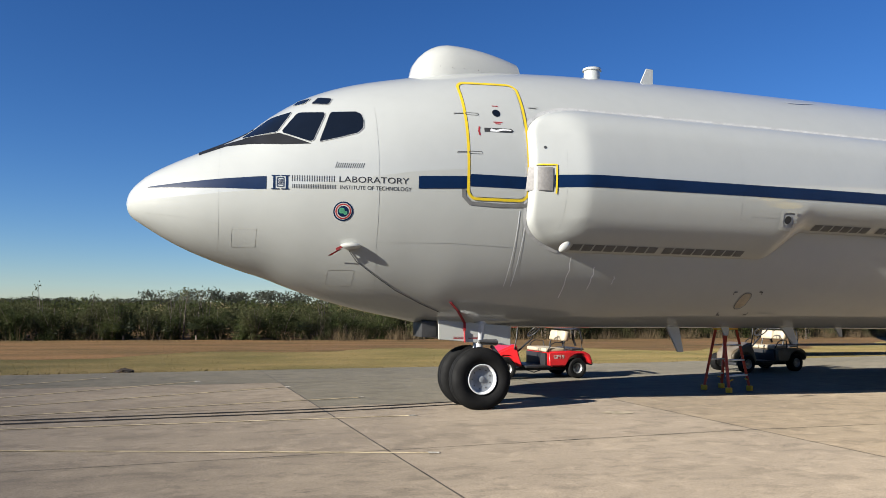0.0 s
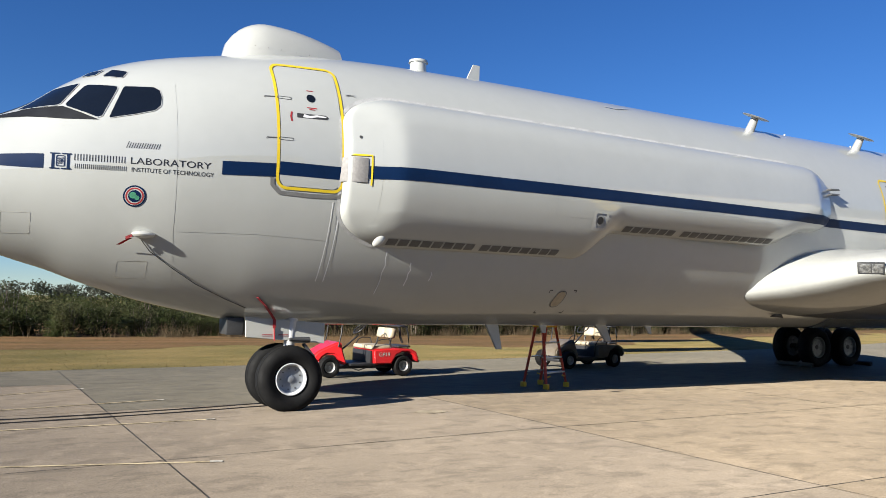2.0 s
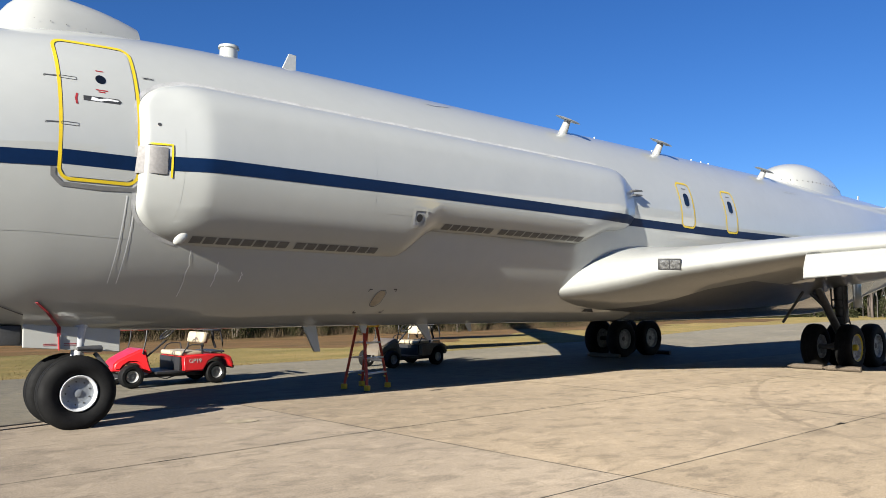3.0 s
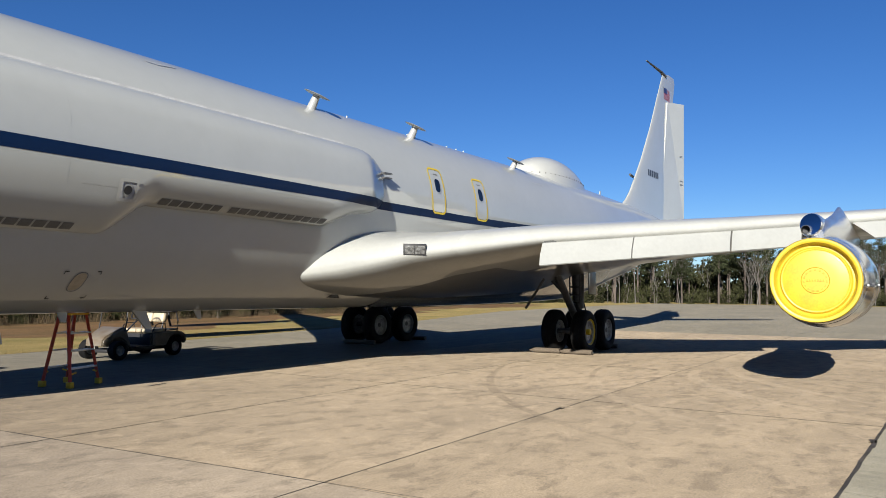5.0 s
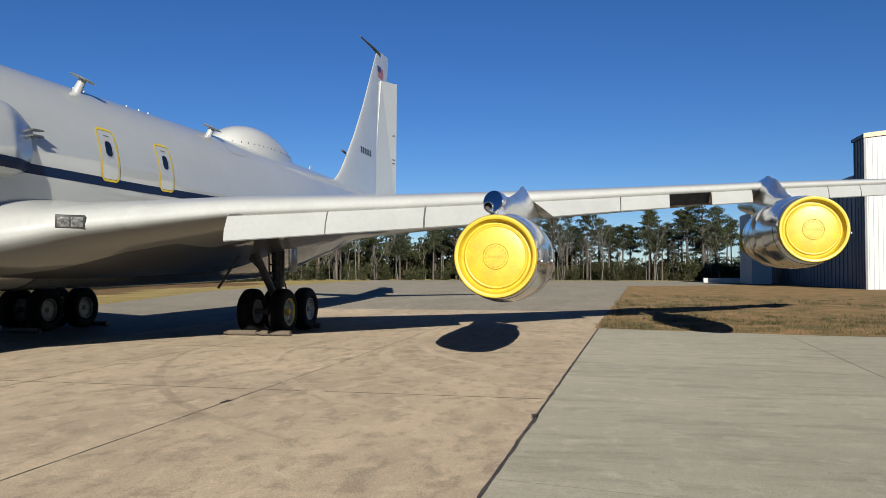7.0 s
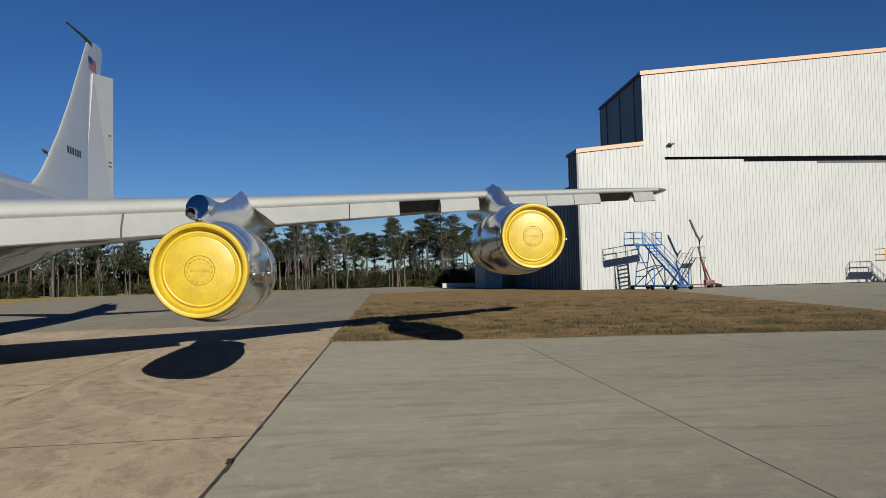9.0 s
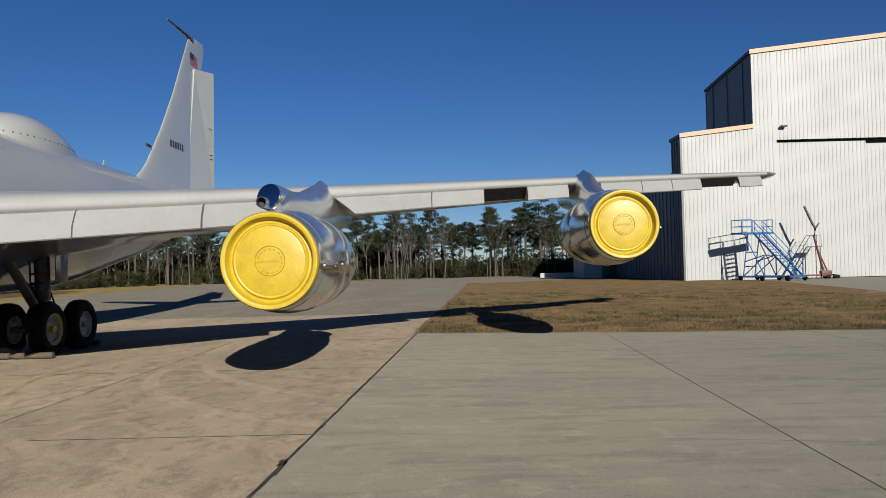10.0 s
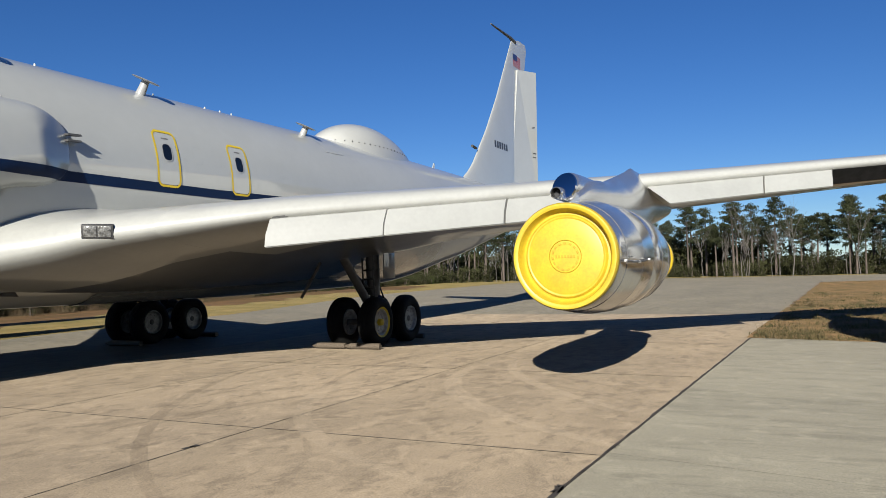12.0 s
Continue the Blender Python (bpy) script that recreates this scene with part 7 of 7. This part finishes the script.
# ---- vegetation ----
def blades(name, count, place_at, h0, h1, width, mat, seed, label, lean=0.35):
    rng = np.random.default_rng(seed)
    V, F = np.zeros((count * 3, 3)), []
    for i in range(count):
        x, y, z = place_at(rng)
        h, a = rng.uniform(h0, h1), rng.uniform(0, math.pi)
        lx, ly = rng.normal(0, lean * h), rng.normal(0, lean * h)
        w = width * rng.uniform(0.6, 1.3)
        V[3 * i] = (x - w * math.cos(a), y - w * math.sin(a), z)
        V[3 * i + 1] = (x + w * math.cos(a), y + w * math.sin(a), z)
        V[3 * i + 2] = (x + lx, y + ly, z + h)
        F.append((3 * i, 3 * i + 1, 3 * i + 2))
    return tagged(raw(name, V, F, mat, smooth=False), label, "grass", kind="stuff")


def in_north(rng):
    x = rng.uniform(-22, 75)
    y = north_y(x) + 0.02 + 16.5 * rng.random() ** 1.6
    return x, y, -0.05


def on_edge(rng):
    x = rng.uniform(-22, 60)
    return x, north_y(x) + rng.normal(0.02, 0.07), -0.03


def in_island(rng):
    while True:
        y = rng.uniform(-19, 0.6)
        x = island_x(y) + 0.02 + 34 * rng.random() ** 2
        if y < seam_y(x) - 0.05 and y > -19.5 - (x - 32) * 0.19:
            return x, y, 0.0


blades("grass_tufts", 50000, in_north, 0.012, 0.03, 0.010, M_BLADE, 1, "dry yellow-green mown grass")
blades("edge_grass", 5000, on_edge, 0.03, 0.10, 0.010, M_BLADE, 2, "ragged grass along the apron's edge")
blades("island_grass", 34000, in_island, 0.035, 0.095, 0.010, M_BLADE2, 3, "short brown winter grass")


CLUMPS = []
_r = random.Random(77)
for _ in range(1100):
    y = _r.uniform(-19, 0.5)
    x = island_x(y) + 0.15 + 30 * _r.random() ** 1.7
    if y < seam_y(x) - 0.1 and y > -19.3 - (x - 32) * 0.19:
        CLUMPS.append((x, y, _r.uniform(0.04, 0.32)))


def in_clumps(rng):
    x, y, r = CLUMPS[int(rng.integers(len(CLUMPS)))]
    return x + rng.normal(0, r), y + rng.normal(0, r), 0.01


blades("green_tufts", 26000, in_clumps, 0.05, 0.13, 0.010, M_TUFT, 5, "scattered darker green weed tufts in the brown grass")


BAND = [(x, north_y(x) + 6.8 + 1.5 * math.sin(0.21 * x) + 0.8 * math.sin(0.9 * x + 1) + R.uniform(-0.25, 0.25)) for x in np.arange(-40, 100, 0.6)]
rows = [[(x, y + k * (3.0 + 0.1 * max(0, 60 - y)), -0.046 + 0.0 * k) for k in range(6)] for x, y in BAND]
v, f = sheet(rows)
tagged(raw("grass_band", v, f, M_GRASS3), "rust-brown dry grass band before the scrub", "grass", kind="structure")


def scrub_y(x):
    return float(np.interp(x, (-40, -7, 23, 47, 86, 120, 160), (33, 33.8, 36.2, 39, 50, 52, 56)))


def in_reeds(rng):
    x = rng.uniform(-30, 110) if rng.random() < 0.15 else rng.uniform(5, 60)
    x += 0.9 * math.sin(2.3 * x) + 0.5 * math.sin(7.1 * x)
    return x, scrub_y(x) + rng.normal(-0.1, 0.6), -0.05


blades("reeds", 12000, in_reeds, 0.08, 0.72, 0.009, M_REED, 4, "tall dry tan reeds in front of the scrub", 0.34)


def leaf_cloud(rng, V, F, centre, radii, count, size):
    """Small leaf blades scattered through a lumpy ellipsoid."""
    d = rng.normal(size=(count, 3))
    d /= np.linalg.norm(d, axis=1)[:, None]
    p = np.array(centre) + d * np.array(radii) * (rng.random(count) ** 0.4)[:, None]
    a, b = rng.normal(size=(count, 3)), rng.normal(size=(count, 3))
    a /= np.linalg.norm(a, axis=1)[:, None]
    b -= a * (a * b).sum(axis=1)[:, None]
    b /= np.linalg.norm(b, axis=1)[:, None]
    s = (size * rng.uniform(0.6, 1.4, count))[:, None]
    k = len(V)
    V.extend(np.stack((p - a * s, p + b * s * 0.42, p + a * s, p - b * s * 0.42), axis=1).reshape(-1, 3).tolist())
    F.extend((k + 4 * i, k + 4 * i + 1, k + 4 * i + 2, k + 4 * i + 3) for i in range(count))


def shrub(name, seed, h, w, mat, label, leaves=3000, size=0.047, stems=5, stem_mat=M_BARK, category="shrub"):
    rng = np.random.default_rng(seed)
    ob = thing(name, pose(0, 0, -60), label, category, "scrub along the field")
    bm = bmesh.new()
    tips = []
    for k in range(stems):
        a = rng.uniform(0, 2 * math.pi)
        r = rng.uniform(0.15, 0.5) * w
        tip = (r * math.cos(a), r * math.sin(a), h * rng.uniform(0.55, 0.98))
        tube(bm, ((0.1 * math.cos(a), 0.1 * math.sin(a), -0.05), (tip[0] * 0.5, tip[1] * 0.5, tip[2] * 0.55), tip), 0.022 * h / 2 + 0.008, 5, 0.006)
        tips.append(tip)
    part("stem", bm, stem_mat, ob)
    V, F = [], []
    for tip in tips:
        for f in (0.12, 0.4, 0.7, 0.97):
            if rng.random() < 0.9:
                c = (tip[0] * f + rng.normal(0, 0.1 * w), tip[1] * f + rng.normal(0, 0.1 * w), tip[2] * f)
                leaf_cloud(rng, V, F, c, (w * rng.uniform(0.2, 0.34), w * rng.uniform(0.2, 0.34), h * rng.uniform(0.10, 0.2)), leaves // (stems * 4), size)
    raw("foliage", V, F, mat, ob, smooth=False)
    return ob


def palmetto(seed):
    rng = np.random.default_rng(seed)
    ob = thing("palmetto", pose(0, 0, -60), "low fan-leaved palmetto with glossy green fronds", "palmetto", "scrub along the field")
    V, F = [], []
    for k in range(16):
        a, el = rng.uniform(0, 2 * math.pi), rng.uniform(0.5, 1.3)
        c = np.array((0.5 * math.cos(a) * math.cos(el), 0.5 * math.sin(a) * math.cos(el), 0.25 + 0.65 * math.sin(el))) * rng.uniform(0.8, 1.2)
        out = np.array((math.cos(a) * math.cos(el * 0.6), math.sin(a) * math.cos(el * 0.6), math.sin(el * 0.6)))
        side = np.array((-math.sin(a), math.cos(a), 0))
        for j in range(11):
            b = radians(-80 + 16 * j)
            d = out * math.cos(b) + side * math.sin(b)
            n = np.cross(out, side) * 0.03
            i = len(V)
            V.extend((c, c + d * 0.22 + n, c + d * 0.42, c + d * 0.22 - n * 0.2 + side * 0.03))
            F.append((i, i + 1, i + 2, i + 3))
    raw("fronds", V, F, M_PALM, ob, smooth=False)
    bm = bmesh.new()
    tube(bm, ((0, 0, -0.1), (0.03, 0, 0.3)), 0.08, 7, 0.05)
    part("stem", bm, M_BARK, ob)
    return ob


def pine(seed, h, label="tall pine with a bare trunk and ragged dark crown"):
    rng = np.random.default_rng(seed)
    ob = thing("pine_tree", pose(0, 0, -80), label, "pine tree", "trees at the field's edge")
    bm = bmesh.new()
    bend = rng.normal(0, 0.25, 2)
    spine = [(bend[0] * f * f, bend[1] * f * f, h * f) for f in (0, 0.2, 0.4, 0.6, 0.8, 0.97)]
    tube(bm, spine, 0.16 + 0.006 * h, 8, 0.04)
    V, F = [], []
    n = int(rng.integers(15, 22))
    start = rng.uniform(0.38, 0.6)
    for k in range(n):
        f = start + (0.98 - start) * k / (n - 1)
        a = k * 2.4 + rng.uniform(-0.5, 0.5)
        reach = h * 0.21 * (1.1 - 0.75 * (f - start) / (1 - start)) * rng.uniform(0.5, 1.15)
        root = np.array((bend[0] * f * f, bend[1] * f * f, h * f))
        tip = root + np.array((reach * math.cos(a), reach * math.sin(a), reach * rng.uniform(0.0, 0.45)))
        tube(bm, (root, (root + tip) / 2 + np.array((0, 0, -0.05)), tip), 0.05, 5, 0.015)
        for g in (0.55, 0.8, 1.0):
            leaf_cloud(rng, V, F, root + (tip - root) * g + rng.normal(0, 0.15, 3), (0.8, 0.8, 0.34), 52, 0.15)
    leaf_cloud(rng, V, F, (bend[0], bend[1], h), (0.6, 0.6, 0.5), 80, 0.15)
    part("trunk", bm, M_BARK, ob, "brown-grey bare trunk")
    raw("crown", V, F, M_PINE, ob, smooth=False)
    return ob


def bare_tree(seed, h, mat=M_PALEBARK):
    rng = np.random.default_rng(seed)
    ob = thing("bare_tree", pose(0, 0, -80), "leafless pale-barked tree with fine branches", "bare tree", "trees at the field's edge")
    bm = bmesh.new()

    def grow(p, d, length, r, level):
        q = p + d * length
        mid = (p + q) / 2 + rng.normal(0, 0.04 * length, 3)
        tube(bm, (p, mid, q), r, 5 if level else 7, r * 0.6, cap=False)
        if level < 4:
            for _ in range(3 if level < 2 else 2):
                e = d + rng.normal(0, 0.24, 3)
                e[2] = abs(e[2]) * 0.8 + 0.25
                e /= np.linalg.norm(e)
                grow(p + d * length * rng.uniform(0.5, 1.0), e, length * rng.uniform(0.5, 0.72), r * 0.55, level + 1)

    grow(np.array((0, 0, -0.1)), np.array((0.03, 0, 1.0)), h * 0.6, 0.03 + 0.004 * h, 0)
    part("trunk", bm, mat, ob)
    return ob


def spread(sources, spots, seed, smin=0.8, smax=1.2):
    rng = random.Random(seed)
    for x, y, z in spots:
        s = rng.uniform(smin, smax)
        src = rng.choice(sources)
        c = copy_thing(src, pose(x, y, z, 0, 0, rng.uniform(0, 360)))
        c.scale = (s * rng.uniform(0.9, 1.1), s, s * rng.uniform(0.85, 1.15))


RV = random.Random(11)
shrubs = [shrub("shrub", 20 + k, 1.7, 1.5, (M_LEAF, M_LEAFOLIVE, M_LEAF, M_LEAFOLIVE)[k % 4], ("dark green leafy wild shrub", "olive-brown leafy wild shrub")[k % 2], stems=6) for k in range(6)]
saplings = [shrub("sapling", 40 + k, 2.5, 0.9, M_LEAFOLIVE, "thin young tree with sparse leaves", leaves=200, size=0.07, stems=4, category="sapling") for k in range(2)]
palms = [palmetto(50 + k) for k in range(2)]
bushes = [shrub("bush", 60 + k, 3.2, 3.0, M_LEAFOLIVE, "dense dark understorey bush below the pines", leaves=1100, size=0.16, stems=8, category="bush") for k in range(3)]
pines = [pine(70 + k, h) for k, h in enumerate((12.5, 11.0, 13.0, 10.0, 11.8))]
bares = [bare_tree(80 + k, h) for k, h in enumerate((7.5, 6.5, 8.5))]

# scrub along the north side of the field
spots = []
x = -34.0
while x < 118:
    for row, dy in enumerate((0.4, 1.5)):
        spots.append((x + RV.uniform(-0.5, 0.5), scrub_y(x) + dy + RV.uniform(-0.4, 0.4), -0.06))
    x += 1.05 if x < 32 else 1.9
spread(shrubs, spots, 1, 0.60, 1.0)
rng = np.random.default_rng(33)
V, F = [], []
for px in np.arange(-34, 118, 1.1):
    for dy in (2.6, 3.8, 5.4):
        h = rng.uniform(0.95, 1.62)
        leaf_cloud(rng, V, F, (px + rng.normal(0, 0.5), scrub_y(px) + dy + rng.normal(0, 0.4), h * 0.5), (0.8, 0.6, h * 0.55), 620, 0.06)
tagged(raw("scrub_thicket", V, F, M_LEAFOLIVE, smooth=False), "dense olive-brown scrub thicket behind the field", "thicket", kind="stuff")
V, F = [], []
for px in np.arange(-60, 150, 1.7):
    for dy in (8.0, 13.0, 20.0, 30.0, 45.0):
        h = rng.uniform(1.2, 1.75) + 0.006 * dy
        leaf_cloud(rng, V, F, (px * (1 + dy / 60) + rng.normal(0, 0.8), scrub_y(px) + dy + rng.normal(0, 1.2), h * 0.5), (1.5, 1.2, h * 0.55), 330, 0.10)
tagged(raw("scrub_thicket", V, F, M_LEAF, smooth=False), "dense dark green scrub thicket farther back", "thicket", kind="stuff")
spread(saplings, [(-9 + RV.uniform(0, 46), scrub_y(0) + RV.uniform(1.0, 3.0), -0.06) for _ in range(14)] + [(0.2, 36.0, -0.06), (0.7, 36.2, -0.06)], 2, 0.75, 1.0)
spread(palms, [(px, scrub_y(px) + 0.25 + RV.uniform(0, 0.4), -0.06) for px in (-5.2, -4.3, -3.4, -2.6, -1.2, 0.3, 1.1, 2.2, 5.0, 9.0, 14.0, 18.5)], 3, 0.45, 0.7)

# pine wood beyond the taxiway
spots = []
for k in range(92):
    y = 62 - 92 * k / 91 + RV.uniform(-0.9, 0.9)
    spots.append((143 + RV.uniform(-7, 12) - (18 * max(0, (y - 30) / 30)), y, -0.1))
spread(pines, spots, 4, 0.62, 1.0)
spread(pines, [(136, -16.2, -0.1), (138, -13.8, -0.1), (139, -18.5, -0.1), (141, -8, -0.1)], 5, 0.98, 1.08)
spread(bares, [(134 + RV.uniform(-2, 6) - (14 * max(0, (y - 30) / 30)), y, -0.1) for y in [RV.uniform(-24, 62) for _ in range(50)]], 6, 0.7, 1.35)
spread(bushes, [(137 + RV.uniform(-3, 6) - (18 * max(0, (y - 30) / 30)), y, -0.1) for y in [60 - 88 * k / 54 for k in range(55)]], 7, 0.45, 1.3)
spread(bushes, [(150 + RV.uniform(-3, 8), y, -0.1) for y in [104 - 98 * k / 57 for k in range(58)]], 8, 1.9, 2.7)
spread(bushes, [(146 + RV.uniform(-3, 8), y, -0.1) for y in [5 - 38 * k / 25 for k in range(26)]], 28, 0.9, 1.6)
spread(bushes, [(122 + RV.uniform(-4, 6), y, -0.1) for y in [62 + 1.5 * k for k in range(24)]], 18, 1.1, 1.9)
spread(pines, [(124 + RV.uniform(-4, 8), y, -0.1) for y in [63 + 2.4 * k for k in range(15)]], 19, 0.6, 0.85)

# far woods along the horizon
def far_wood(name, pts, h, seed):
    rng = np.random.default_rng(seed)
    V, F = [], []
    for (x0, y0), (x1, y1) in zip(pts, pts[1:]):
        n = int(math.hypot(x1 - x0, y1 - y0) / 1.5)
        for i in range(n):
            f = i / n
            for lay_ in range(2):
                c = (x0 + (x1 - x0) * f + rng.normal(0, 4), y0 + (y1 - y0) * f + rng.normal(0, 4), h * rng.uniform(0.2, 0.75))
                leaf_cloud(rng, V, F, c, (2.4, 2.4, h * rng.uniform(0.2, 0.4)), 130, 0.30)
    return tagged(raw(name, V, F, M_FARWOOD, smooth=False), "distant dark woods on the horizon", "far woods", kind="stuff")


far_wood("far_woods", ((-190, 150), (-60, 185), (4, 187)), 2.2, 9)
far_wood("far_woods", ((-6, 182), (120, 190), (260, 130), (300, 60), (300, -60)), 4.6, 10)
for src in shrubs + saplings + palms + bushes + pines + bares:
    for o in list(src.children_recursive) + [src]:
        bpy.data.objects.remove(o)
